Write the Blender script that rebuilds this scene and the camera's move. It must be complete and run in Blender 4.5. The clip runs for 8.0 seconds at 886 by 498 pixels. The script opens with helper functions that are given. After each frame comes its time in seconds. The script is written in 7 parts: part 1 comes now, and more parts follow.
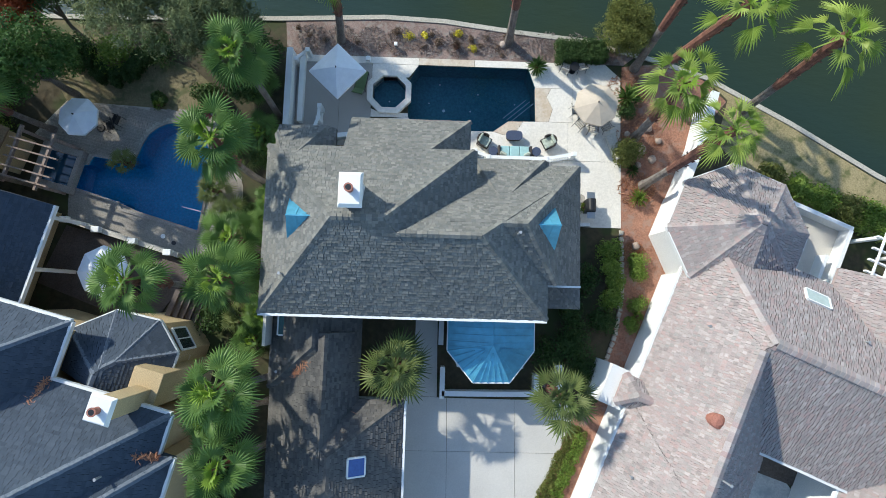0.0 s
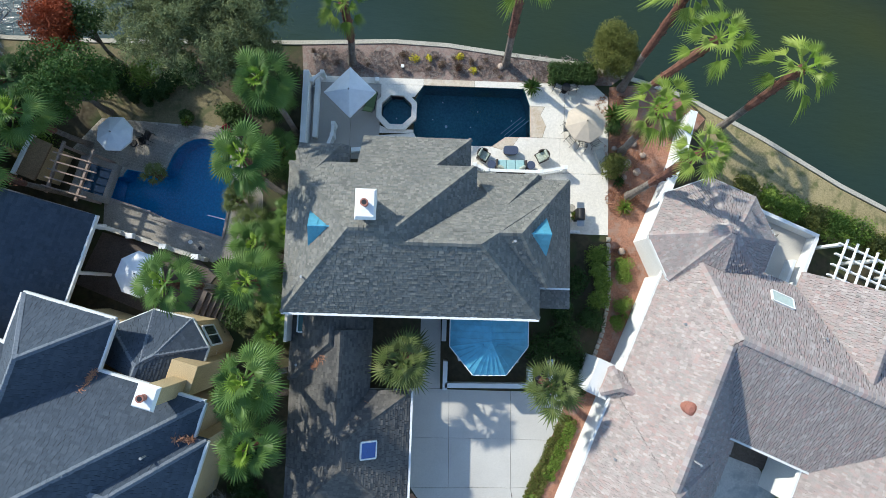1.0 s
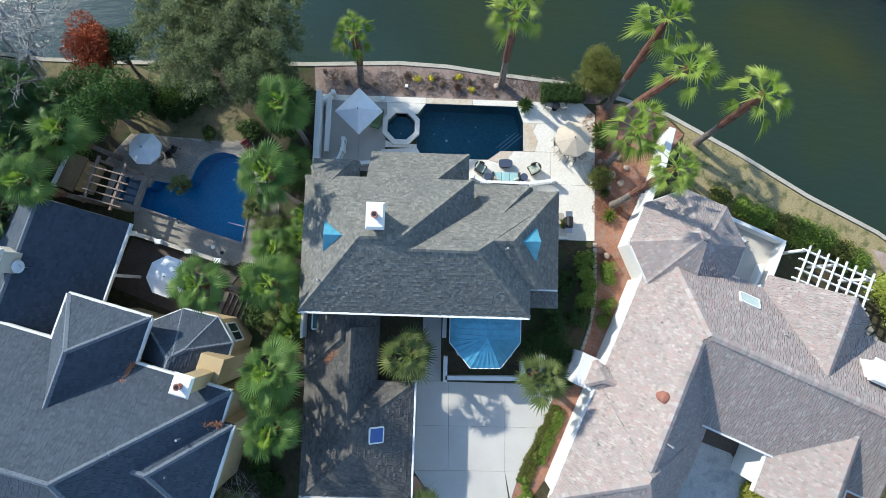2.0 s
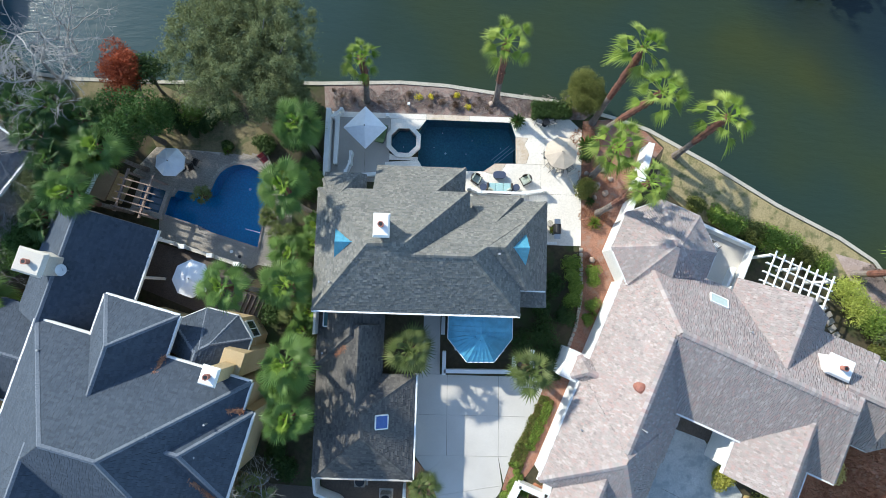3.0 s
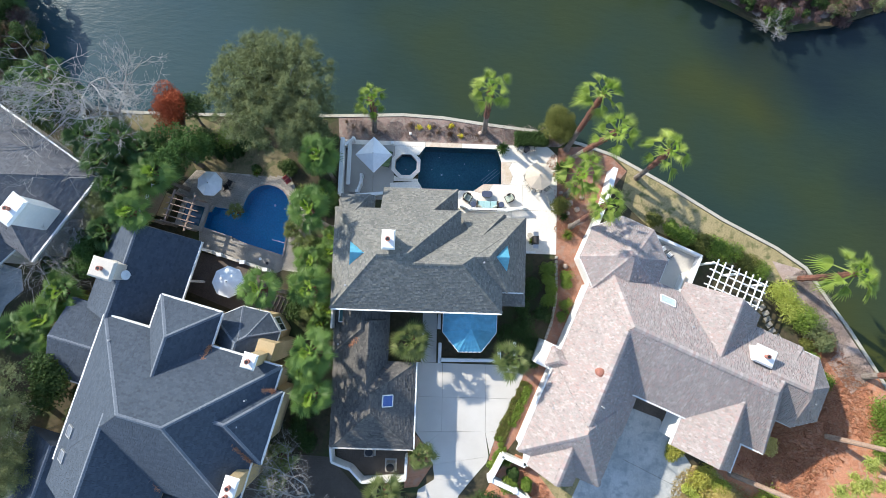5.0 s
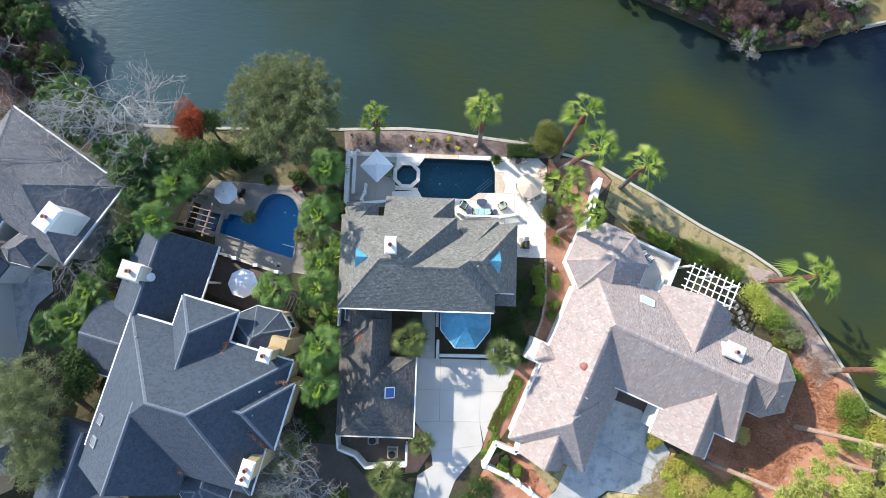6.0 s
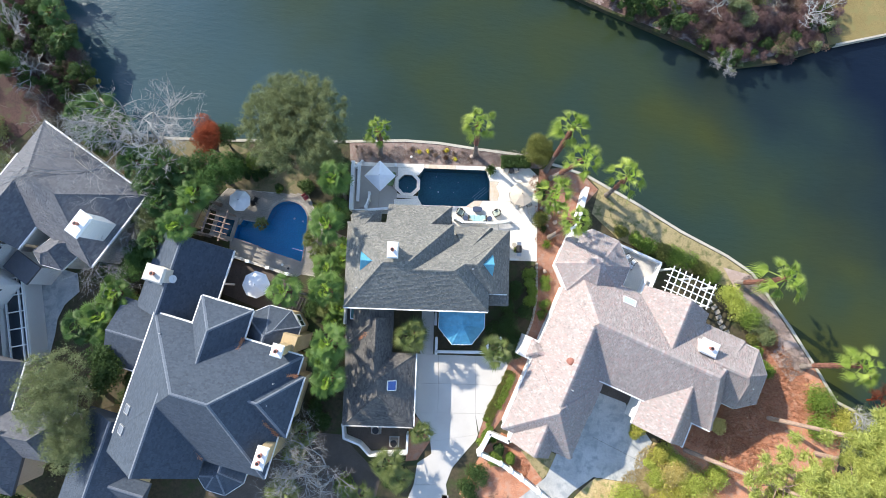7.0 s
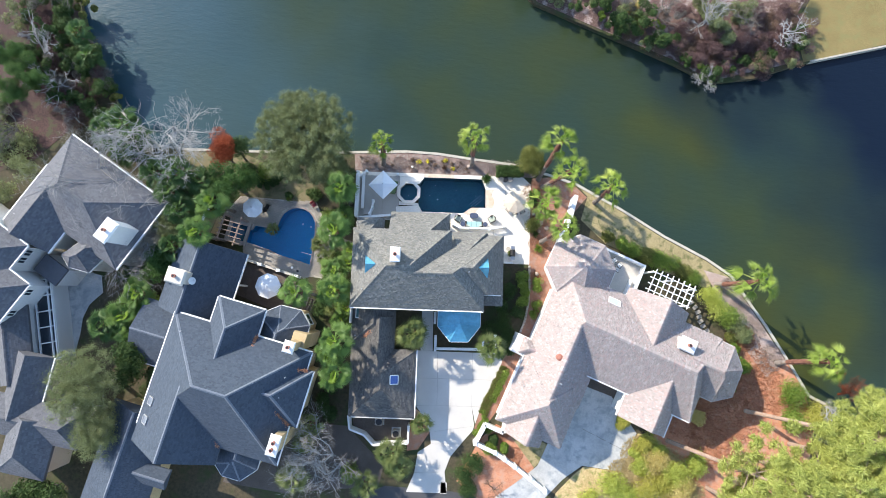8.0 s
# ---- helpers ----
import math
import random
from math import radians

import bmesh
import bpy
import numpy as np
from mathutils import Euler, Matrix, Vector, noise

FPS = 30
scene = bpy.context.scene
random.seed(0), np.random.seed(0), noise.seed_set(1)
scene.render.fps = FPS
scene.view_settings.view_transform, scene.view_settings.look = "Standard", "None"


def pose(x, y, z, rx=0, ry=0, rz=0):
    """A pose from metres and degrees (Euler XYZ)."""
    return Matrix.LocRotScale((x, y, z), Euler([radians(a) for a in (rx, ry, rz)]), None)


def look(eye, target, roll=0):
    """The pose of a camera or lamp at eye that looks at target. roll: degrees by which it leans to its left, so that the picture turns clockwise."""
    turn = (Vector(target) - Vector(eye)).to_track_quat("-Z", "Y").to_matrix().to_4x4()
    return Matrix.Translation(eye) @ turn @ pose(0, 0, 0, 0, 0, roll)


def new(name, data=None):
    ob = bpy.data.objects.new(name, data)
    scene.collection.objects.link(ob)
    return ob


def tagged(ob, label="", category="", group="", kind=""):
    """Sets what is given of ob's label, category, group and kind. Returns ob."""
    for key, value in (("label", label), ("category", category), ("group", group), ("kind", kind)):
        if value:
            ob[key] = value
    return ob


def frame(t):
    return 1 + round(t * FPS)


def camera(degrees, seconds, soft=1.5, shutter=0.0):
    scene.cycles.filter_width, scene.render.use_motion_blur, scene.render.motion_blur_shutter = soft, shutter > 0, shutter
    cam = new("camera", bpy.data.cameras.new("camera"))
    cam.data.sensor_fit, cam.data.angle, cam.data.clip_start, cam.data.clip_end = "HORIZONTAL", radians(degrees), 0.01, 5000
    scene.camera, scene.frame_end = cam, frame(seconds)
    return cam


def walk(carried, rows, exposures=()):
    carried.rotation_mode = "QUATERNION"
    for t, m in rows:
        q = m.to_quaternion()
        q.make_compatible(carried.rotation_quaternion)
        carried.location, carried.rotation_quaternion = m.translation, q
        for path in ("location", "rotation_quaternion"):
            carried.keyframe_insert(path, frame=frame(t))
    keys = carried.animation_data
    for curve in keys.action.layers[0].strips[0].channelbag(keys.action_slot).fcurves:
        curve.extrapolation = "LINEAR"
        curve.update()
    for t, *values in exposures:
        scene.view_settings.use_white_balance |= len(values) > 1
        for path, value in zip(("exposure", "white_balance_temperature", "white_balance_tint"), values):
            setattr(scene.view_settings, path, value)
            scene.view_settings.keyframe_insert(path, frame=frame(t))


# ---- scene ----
cam = camera(81.8, 8.0, soft=0.55)
PATH = [
    (0.0, 0.430, -0.195, 31.882, 5.427, -0.860, 1.696),
    (0.5, 0.288, -0.148, 33.397, 5.381, -0.869, 1.719),
    (1.0, 0.189, -0.105, 34.977, 5.340, -0.873, 1.742),
    (1.5, 0.129, -0.066, 36.618, 5.306, -0.873, 1.765),
    (2.0, 0.104, -0.031, 38.317, 5.279, -0.870, 1.787),
    (2.5, 0.111, -0.000, 40.070, 5.258, -0.862, 1.810),
    (3.0, 0.145, 0.027, 41.871, 5.243, -0.851, 1.832),
    (3.5, 0.202, 0.050, 43.719, 5.235, -0.836, 1.854),
    (4.0, 0.279, 0.069, 45.607, 5.233, -0.817, 1.876),
    (4.5, 0.372, 0.085, 47.533, 5.237, -0.794, 1.898),
    (5.0, 0.477, 0.097, 49.492, 5.248, -0.768, 1.919),
    (5.5, 0.590, 0.106, 51.480, 5.265, -0.737, 1.941),
    (6.0, 0.707, 0.112, 53.494, 5.289, -0.703, 1.962),
    (6.5, 0.825, 0.115, 55.528, 5.318, -0.665, 1.984),
    (7.0, 0.939, 0.114, 57.580, 5.355, -0.622, 2.005),
    (7.5, 1.046, 0.111, 59.645, 5.398, -0.577, 2.026),
    (8.0, 1.142, 0.105, 61.719, 5.447, -0.527, 2.047),
]
walk(cam, [(t, pose(x, y, z, rx, ry, rz)) for t, x, y, z, rx, ry, rz in PATH],
     [(0.0, 0.50, 6650, 4), (3.0, 0.74, 6700, 5), (4.5, 0.88, 6900, 8), (6.0, 0.98, 7000, 10), (8.0, 1.15, 7050, 11)])

# ---- light ----
SUN = Vector((-0.78, 0.62, 0.0)).normalized() * math.cos(radians(33)) + Vector((0, 0, math.sin(radians(33))))
world = bpy.data.worlds.new("sky")
scene.world = world
world.use_nodes = True
_sky = world.node_tree.nodes.new("ShaderNodeTexSky")
_sky.sky_type, _sky.sun_disc = "NISHITA", False
_sky.ozone_density, _sky.dust_density = 3.0, 0.4
_sky.sun_elevation, _sky.sun_rotation = radians(33), math.atan2(SUN.x, SUN.y)
_bg = world.node_tree.nodes["Background"]
_bg.inputs["Strength"].default_value = 0.19
world.node_tree.links.new(_sky.outputs[0], _bg.inputs[0])
sun_data = bpy.data.lights.new("sun", "SUN")
sun_data.energy, sun_data.angle, sun_data.color = 3.5, radians(0.8), (1.0, 0.96, 0.90)
sun = new("sun", sun_data)
sun.matrix_world = look(SUN * 200, (0, 0, 0))


# ---- materials ----
def mat_base(name):
    m = bpy.data.materials.new(name)
    m.use_nodes = True
    nt = m.node_tree
    return m, nt, nt.nodes["Principled BSDF"]


def node(nt, kind, **kw):
    n = nt.nodes.new(kind)
    for k, v in kw.items():
        n.inputs[k].default_value = v
    return n


def ramp(nt, fac, stops):
    r = nt.nodes.new("ShaderNodeValToRGB")
    els = r.color_ramp.elements
    while len(els) < len(stops):
        els.new(0.5)
    for e, (p, c) in zip(els, stops):
        e.position, e.color = p, (*c, 1)
    nt.links.new(fac, r.inputs[0])
    return r.outputs[0]


def mixed(nt, fac, a, b, mode="MIX"):
    x = nt.nodes.new("ShaderNodeMix")
    x.data_type, x.blend_type = "RGBA", mode
    for sock, val in ((x.inputs[0], fac), (x.inputs[6], a), (x.inputs[7], b)):
        if isinstance(val, bpy.types.NodeSocket):
            nt.links.new(val, sock)
        elif isinstance(val, (int, float)):
            sock.default_value = val
        else:
            sock.default_value = (*val, 1)
    return x.outputs[2]


def noise_fac(nt, scale, detail=4.0, vec=None, rough=0.6):
    n = node(nt, "ShaderNodeTexNoise", Scale=scale, Detail=detail, Roughness=rough)
    if vec is None:
        tc = nt.nodes.new("ShaderNodeNewGeometry")
        vec = tc.outputs["Position"]
    nt.links.new(vec, n.inputs["Vector"])
    return n.outputs["Fac"]


def bump(nt, bsdf, height, strength=0.4, distance=0.02):
    b = node(nt, "ShaderNodeBump", Strength=strength, Distance=distance)
    nt.links.new(height, b.inputs["Height"])
    nt.links.new(b.outputs[0], bsdf.inputs["Normal"])


def mat_mottled(name, dark, light, big=0.35, small=9.0, rough=0.85, bumpy=0.3, third=None, calm=0.5):
    """Two colours mixed by a broad and a fine noise, with fine relief."""
    m, nt, b = mat_base(name)
    f1, f2 = noise_fac(nt, big, 3), noise_fac(nt, small, 5)
    c = ramp(nt, f1, ((0.35, dark), (0.65, light)))
    lo, hi = [v * 0.6 for v in dark], [min(1, v * 1.3) for v in light]
    c2 = ramp(nt, f2, ((0.3, lo), (0.7, hi)))
    col = mixed(nt, calm, c, c2)
    if third:
        f3 = noise_fac(nt, big * 3.1, 3)
        s = ramp(nt, f3, ((0.5, (0, 0, 0)), (0.64, (1, 1, 1))))
        col = mixed(nt, s, col, third)
    nt.links.new(col, b.inputs["Base Color"])
    b.inputs["Roughness"].default_value = rough
    if bumpy:
        bump(nt, b, f2, bumpy, 0.03)
    return m


def mat_shingle(name, tones, moss, stain=0.3, rough=0.9, spread=1.0):
    """Roof shingles: every shingle its own tone, with granules and broad weathering."""
    m, nt, b = mat_base(name)
    g = nt.nodes.new("ShaderNodeNewGeometry")
    oi = nt.nodes.new("ShaderNodeObjectInfo")
    add = node(nt, "ShaderNodeMath")
    nt.links.new(g.outputs["Random Per Island"], add.inputs[0])
    nt.links.new(oi.outputs["Random"], add.inputs[1])
    fr = node(nt, "ShaderNodeMath")
    fr.operation = "FRACT"
    nt.links.new(add.outputs[0], fr.inputs[0])
    tone = ramp(nt, fr.outputs[0], tuple((i / (len(tones) - 1), c) for i, c in enumerate(tones)))
    mean = [sum(c[k] for c in tones) / len(tones) for k in range(3)]
    tone = mixed(nt, spread, mean, tone)
    fine = noise_fac(nt, 26.0, 5, None, 0.75)
    tone = mixed(nt, 0.35, tone, ramp(nt, fine, ((0.30, [v * 0.3 for v in mean]), (0.52, mean), (0.74, [min(1, v * 2.0) for v in mean]))))
    blot = noise_fac(nt, 1.7, 4, None, 0.65)
    tone = mixed(nt, 0.2, tone, ramp(nt, blot, ((0.32, [v * 0.55 for v in mean]), (0.68, [min(1, v * 1.35) for v in mean]))))
    broad = ramp(nt, noise_fac(nt, 0.45, 4), ((0.42, (0, 0, 0)), (0.7, (1, 1, 1))))
    sc = node(nt, "ShaderNodeMath")
    sc.operation = "MULTIPLY"
    nt.links.new(broad, sc.inputs[0])
    sc.inputs[1].default_value = stain
    tone = mixed(nt, sc.outputs[0], tone, moss)
    nt.links.new(tone, b.inputs["Base Color"])
    b.inputs["Roughness"].default_value = rough
    bump(nt, b, fine, 0.5, 0.012)
    return m


def mat_plain(name, colour, rough=0.6, metal=0.0, vary=0.12, small=6.0):
    m, nt, b = mat_base(name)
    f = noise_fac(nt, small, 4)
    c = ramp(nt, f, ((0.25, [v * (1 - vary) for v in colour]), (0.75, [min(1, v * (1 + vary)) for v in colour])))
    nt.links.new(c, b.inputs["Base Color"])
    b.inputs["Roughness"].default_value, b.inputs["Metallic"].default_value = rough, metal
    return m


def mat_leaf(name, dark, mid, light, rough=0.55, trans=0.25):
    """Leaves: every leaf its own tone, a little light through them."""
    m, nt, b = mat_base(name)
    g = nt.nodes.new("ShaderNodeNewGeometry")
    oi = nt.nodes.new("ShaderNodeObjectInfo")
    f = ramp(nt, g.outputs["Random Per Island"], ((0.0, dark), (0.5, mid), (1.0, light)))
    f = mixed(nt, 0.25, f, ramp(nt, oi.outputs["Random"], ((0.0, dark), (1.0, light))))
    f = mixed(nt, 0.3, f, ramp(nt, noise_fac(nt, 0.8, 2), ((0.3, dark), (0.7, light))))
    nt.links.new(f, b.inputs["Base Color"])
    b.inputs["Roughness"].default_value = rough
    b.inputs["Specular IOR Level"].default_value = 0.18
    t = nt.nodes.new("ShaderNodeBsdfTranslucent")
    nt.links.new(f, t.inputs[0])
    mx = nt.nodes.new("ShaderNodeMixShader")
    mx.inputs[0].default_value = trans
    nt.links.new(b.outputs[0], mx.inputs[1])
    nt.links.new(t.outputs[0], mx.inputs[2])
    nt.links.new(mx.outputs[0], nt.nodes["Material Output"].inputs[0])
    return m


def mat_pool_water(name, tint, rough=0.02):
    """Clear water: tinted see-through with a glossy skin by Fresnel."""
    m, nt, b = mat_base(name)
    tr = node(nt, "ShaderNodeBsdfTransparent", Color=(*tint, 1))
    gl = node(nt, "ShaderNodeBsdfGlossy", Roughness=rough)
    fr = node(nt, "ShaderNodeFresnel", IOR=1.33)
    mx = nt.nodes.new("ShaderNodeMixShader")
    bp = node(nt, "ShaderNodeBump", Strength=0.08, Distance=0.02)
    nt.links.new(noise_fac(nt, 3.0, 2), bp.inputs["Height"])
    nt.links.new(bp.outputs[0], gl.inputs["Normal"])
    nt.links.new(fr.outputs[0], mx.inputs[0])
    nt.links.new(tr.outputs[0], mx.inputs[1])
    nt.links.new(gl.outputs[0], mx.inputs[2])
    nt.links.new(mx.outputs[0], nt.nodes["Material Output"].inputs[0])
    return m


def mat_lake(name):
    m, nt, b = mat_base(name)
    g = nt.nodes.new("ShaderNodeNewGeometry")
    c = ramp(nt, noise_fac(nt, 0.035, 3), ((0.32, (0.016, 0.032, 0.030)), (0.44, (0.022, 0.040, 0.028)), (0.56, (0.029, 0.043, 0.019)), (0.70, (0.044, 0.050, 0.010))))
    # sky reflection put into the base colour: paler blue west, dark navy east
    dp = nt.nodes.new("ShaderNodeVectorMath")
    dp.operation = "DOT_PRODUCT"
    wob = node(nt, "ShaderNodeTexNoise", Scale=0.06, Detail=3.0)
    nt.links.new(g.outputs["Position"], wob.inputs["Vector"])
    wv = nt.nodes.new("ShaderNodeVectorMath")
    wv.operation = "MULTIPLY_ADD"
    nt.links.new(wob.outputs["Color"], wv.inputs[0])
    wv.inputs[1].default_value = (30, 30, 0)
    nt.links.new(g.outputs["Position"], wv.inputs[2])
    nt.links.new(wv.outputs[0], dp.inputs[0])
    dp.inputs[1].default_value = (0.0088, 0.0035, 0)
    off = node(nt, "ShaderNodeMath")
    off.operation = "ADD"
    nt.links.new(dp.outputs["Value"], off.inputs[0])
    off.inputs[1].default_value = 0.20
    sky_west = ramp(nt, off.outputs[0], ((0.10, (1, 1, 1)), (0.42, (0, 0, 0))))
    c = mixed(nt, sky_west, c, (0.035, 0.076, 0.097))
    dd = nt.nodes.new("ShaderNodeVectorMath")
    dd.operation = "DOT_PRODUCT"
    nt.links.new(wv.outputs[0], dd.inputs[0])
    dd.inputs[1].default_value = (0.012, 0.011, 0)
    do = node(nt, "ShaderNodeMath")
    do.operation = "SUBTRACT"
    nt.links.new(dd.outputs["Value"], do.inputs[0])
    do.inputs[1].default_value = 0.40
    sky_east = ramp(nt, do.outputs[0], ((0.56, (0, 0, 0)), (0.84, (1, 1, 1))))
    c = mixed(nt, sky_east, c, (0.004, 0.009, 0.019))
    # a yellowish bloom of algae in the shallows off the far bank
    ds = nt.nodes.new("ShaderNodeVectorMath")
    ds.operation = "DISTANCE"
    nt.links.new(wv.outputs[0], ds.inputs[0])
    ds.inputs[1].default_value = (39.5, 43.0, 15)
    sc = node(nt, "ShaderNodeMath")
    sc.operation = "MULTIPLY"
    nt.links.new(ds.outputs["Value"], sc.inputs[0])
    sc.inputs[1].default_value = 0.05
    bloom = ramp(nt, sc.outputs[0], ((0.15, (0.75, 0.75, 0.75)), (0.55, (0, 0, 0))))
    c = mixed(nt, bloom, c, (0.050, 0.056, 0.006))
    nt.links.new(c, b.inputs["Base Color"])
    b.inputs["Roughness"].default_value, b.inputs["IOR"].default_value = 0.16, 1.33
    mp = node(nt, "ShaderNodeMapping", Rotation=(0, 0, radians(35)), Scale=(0.38, 1.25, 1))
    nt.links.new(g.outputs["Position"], mp.inputs["Vector"])
    f = noise_fac(nt, 1.6, 4, mp.outputs[0], 0.65)
    bump(nt, b, f, 0.26, 0.13)
    return m


M_ROOF = mat_shingle("roof_shingle_grey_brown", ((0.053, 0.055, 0.056), (0.132, 0.132, 0.121), (0.246, 0.231, 0.185), (0.106, 0.123, 0.128), (0.370, 0.348, 0.299), (0.176, 0.180, 0.172)), (0.114, 0.114, 0.110), 0.3, 0.9, 0.72)
M_ROOF_LOW = mat_shingle("roof_shingle_weathered", ((0.035, 0.036, 0.038), (0.08, 0.078, 0.074), (0.17, 0.158, 0.145), (0.07, 0.07, 0.068)), (0.17, 0.155, 0.138), 0.5)
M_ROOF_L = mat_shingle("roof_shingle_slate", ((0.024, 0.037, 0.056), (0.047, 0.065, 0.091), (0.086, 0.110, 0.141), (0.042, 0.060, 0.086)), (0.073, 0.093, 0.119), 0.12, 0.9, 0.65)
M_ROOF_R = mat_shingle("roof_shake_pinkish", ((0.103, 0.096, 0.090), (0.350, 0.308, 0.293), (0.453, 0.239, 0.213), (0.226, 0.261, 0.239), (0.638, 0.564, 0.532), (0.309, 0.239, 0.229), (0.412, 0.394, 0.372)), (0.268, 0.261, 0.250), 0.25, 0.9, 0.62)
M_ROOF_W = mat_shingle("roof_shingle_ash", ((0.075, 0.08, 0.094), (0.112, 0.118, 0.132), (0.16, 0.165, 0.178)), (0.10, 0.10, 0.106), 0.4)
# butt ends and sides of the shingles, darker than their tops
M_BUTT = mat_mottled("dark_shingle_edge", (0.030, 0.031, 0.034), (0.055, 0.056, 0.06), 1.2, 14, 0.95, 0)
M_BUTT_R = mat_mottled("dark_shake_end", (0.075, 0.058, 0.055), (0.13, 0.105, 0.10), 1.2, 14, 0.95, 0)
# width, course height and thickness of the shingles on each roof
SHINGLE_SIZE = {M_ROOF.name: (0.21, 0.155, 0.028), M_ROOF_LOW.name: (0.26, 0.155, 0.032), M_ROOF_L.name: (0.26, 0.17, 0.024),
                M_ROOF_R.name: (0.15, 0.23, 0.050), M_ROOF_W.name: (0.34, 0.19, 0.020)}
M_CAP_L = mat_mottled("slate_ridge_shingle", (0.11, 0.135, 0.17), (0.16, 0.185, 0.22), 0.6, 9, 0.9, 0.2)
M_WHITE = mat_plain("white_paint", (0.78, 0.78, 0.76), 0.5, vary=0.05, small=1.5)
M_STUCCO = mat_mottled("white_stucco", (0.70, 0.70, 0.68), (0.80, 0.79, 0.76), 0.4, 30, 0.9, 0.2)
M_TAN = mat_mottled("tan_stucco", (0.45, 0.33, 0.18), (0.58, 0.44, 0.25), 0.5, 20, 0.9, 0.2)
M_CREAM = mat_mottled("cream_wall", (0.50, 0.46, 0.40), (0.60, 0.56, 0.49), 0.5, 20, 0.9, 0.2)
M_BLUE = mat_plain("blue_standing_seam_metal", (0.10, 0.36, 0.50), 0.38, 0.25, 0.22, 1.8)
M_TERRA = mat_plain("terracotta", (0.34, 0.14, 0.10), 0.85, 0, 0.25, 12)
M_GLASS = mat_plain("dark_window_glass", (0.03, 0.04, 0.05), 0.08)
M_SKYGLASS = mat_plain("skylight_glass", (0.07, 0.13, 0.34), 0.12)
M_PALEGLASS = mat_plain("pale_skylight_glass", (0.42, 0.50, 0.48), 0.15)
M_CONC = mat_mottled("driveway_concrete", (0.49, 0.465, 0.425), (0.575, 0.55, 0.505), 0.25, 14, 0.9, 0.1, calm=0.2)
M_CONC_OLD = mat_mottled("stained_concrete", (0.36, 0.37, 0.36), (0.52, 0.52, 0.50), 0.35, 10, 0.9, 0.15, (0.31, 0.33, 0.33), 0.3)
M_PATIO = mat_mottled("patio_stone", (0.68, 0.63, 0.55), (0.76, 0.715, 0.64), 0.35, 8, 0.85, 0.1, calm=0.25)
M_PATIO_T = mat_mottled("tan_patio_stone", (0.50, 0.38, 0.26), (0.62, 0.55, 0.46), 0.9, 8, 0.85, 0.1, calm=0.25)
M_DECK = mat_mottled("cool_deck", (0.36, 0.335, 0.30), (0.41, 0.385, 0.35), 0.4, 20, 0.9, 0.1, calm=0.25)
M_BROWNPAVE = mat_mottled("brown_pavement", (0.075, 0.06, 0.05), (0.12, 0.098, 0.08), 0.6, 10, 0.9, 0.3)
M_PAVER = mat_mottled("grey_paver", (0.22, 0.20, 0.175), (0.33, 0.30, 0.26), 0.8, 12, 0.9, 0.3)
M_COPING = mat_mottled("taupe_coping", (0.24, 0.22, 0.20), (0.34, 0.31, 0.28), 0.8, 12, 0.9, 0.2)
M_GROUND = mat_mottled("soil_and_litter", (0.030, 0.034, 0.014), (0.085, 0.065, 0.038), 0.12, 2.5, 0.95, 0.5, (0.045, 0.06, 0.018))
M_MULCH = mat_mottled("red_pine_straw", (0.34, 0.13, 0.07), (0.60, 0.28, 0.165), 0.5, 9, 0.95, 0.8, (0.48, 0.27, 0.18))
M_MULCH_P = mat_mottled("pinkish_pine_straw", (0.20, 0.09, 0.058), (0.38, 0.19, 0.125), 0.5, 10, 0.95, 0.8, (0.30, 0.19, 0.145))
M_BED = mat_mottled("pinkish_mulch_bed", (0.14, 0.085, 0.068), (0.31, 0.225, 0.19), 0.9, 14, 0.95, 1.0, (0.27, 0.23, 0.20))
M_SOIL = mat_mottled("bare_pinkish_soil", (0.28, 0.20, 0.165), (0.46, 0.36, 0.31), 0.7, 9, 0.95, 0.7, (0.36, 0.27, 0.22))
M_FLOOR = mat_mottled("woodland_floor", (0.07, 0.042, 0.036), (0.17, 0.105, 0.088), 0.3, 5, 0.95, 0.6, (0.34, 0.27, 0.25))
M_FLOOR_W = mat_mottled("dark_woodland_floor", (0.035, 0.020, 0.018), (0.085, 0.045, 0.040), 0.25, 5, 0.95, 0.6, (0.06, 0.058, 0.03))
M_LAWN = mat_mottled("dormant_lawn", (0.24, 0.195, 0.09), (0.37, 0.30, 0.16), 0.4, 10, 0.95, 0.5, (0.13, 0.13, 0.05))
# darker copy of the lawn, with the trees' shade put into its colour
M_LAWN_W = mat_mottled("shaded_winter_lawn", (0.135, 0.115, 0.058), (0.215, 0.178, 0.098), 0.4, 10, 0.95, 0.5, (0.10, 0.105, 0.045))
M_LAWN_FAR = mat_mottled("tan_winter_lawn", (0.16, 0.12, 0.04), (0.24, 0.185, 0.07), 0.3, 8, 0.95, 0.4, (0.19, 0.165, 0.06))
M_DRYGRASS = mat_mottled("dry_golden_grass", (0.34, 0.24, 0.10), (0.60, 0.46, 0.24), 0.6, 9, 0.95, 0.8, (0.24, 0.24, 0.08))
M_GRAVEL = mat_mottled("grey_wall_stone", (0.34, 0.31, 0.26), (0.46, 0.42, 0.35), 0.8, 9, 0.9, 0.5)
M_ASPHALT = mat_mottled("asphalt", (0.05, 0.05, 0.052), (0.075, 0.075, 0.078), 0.3, 30, 0.9, 0.2)
M_SEAWALL = mat_mottled("seawall_cap", (0.36, 0.33, 0.27), (0.50, 0.46, 0.38), 0.5, 10, 0.9, 0.3)
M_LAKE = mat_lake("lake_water")
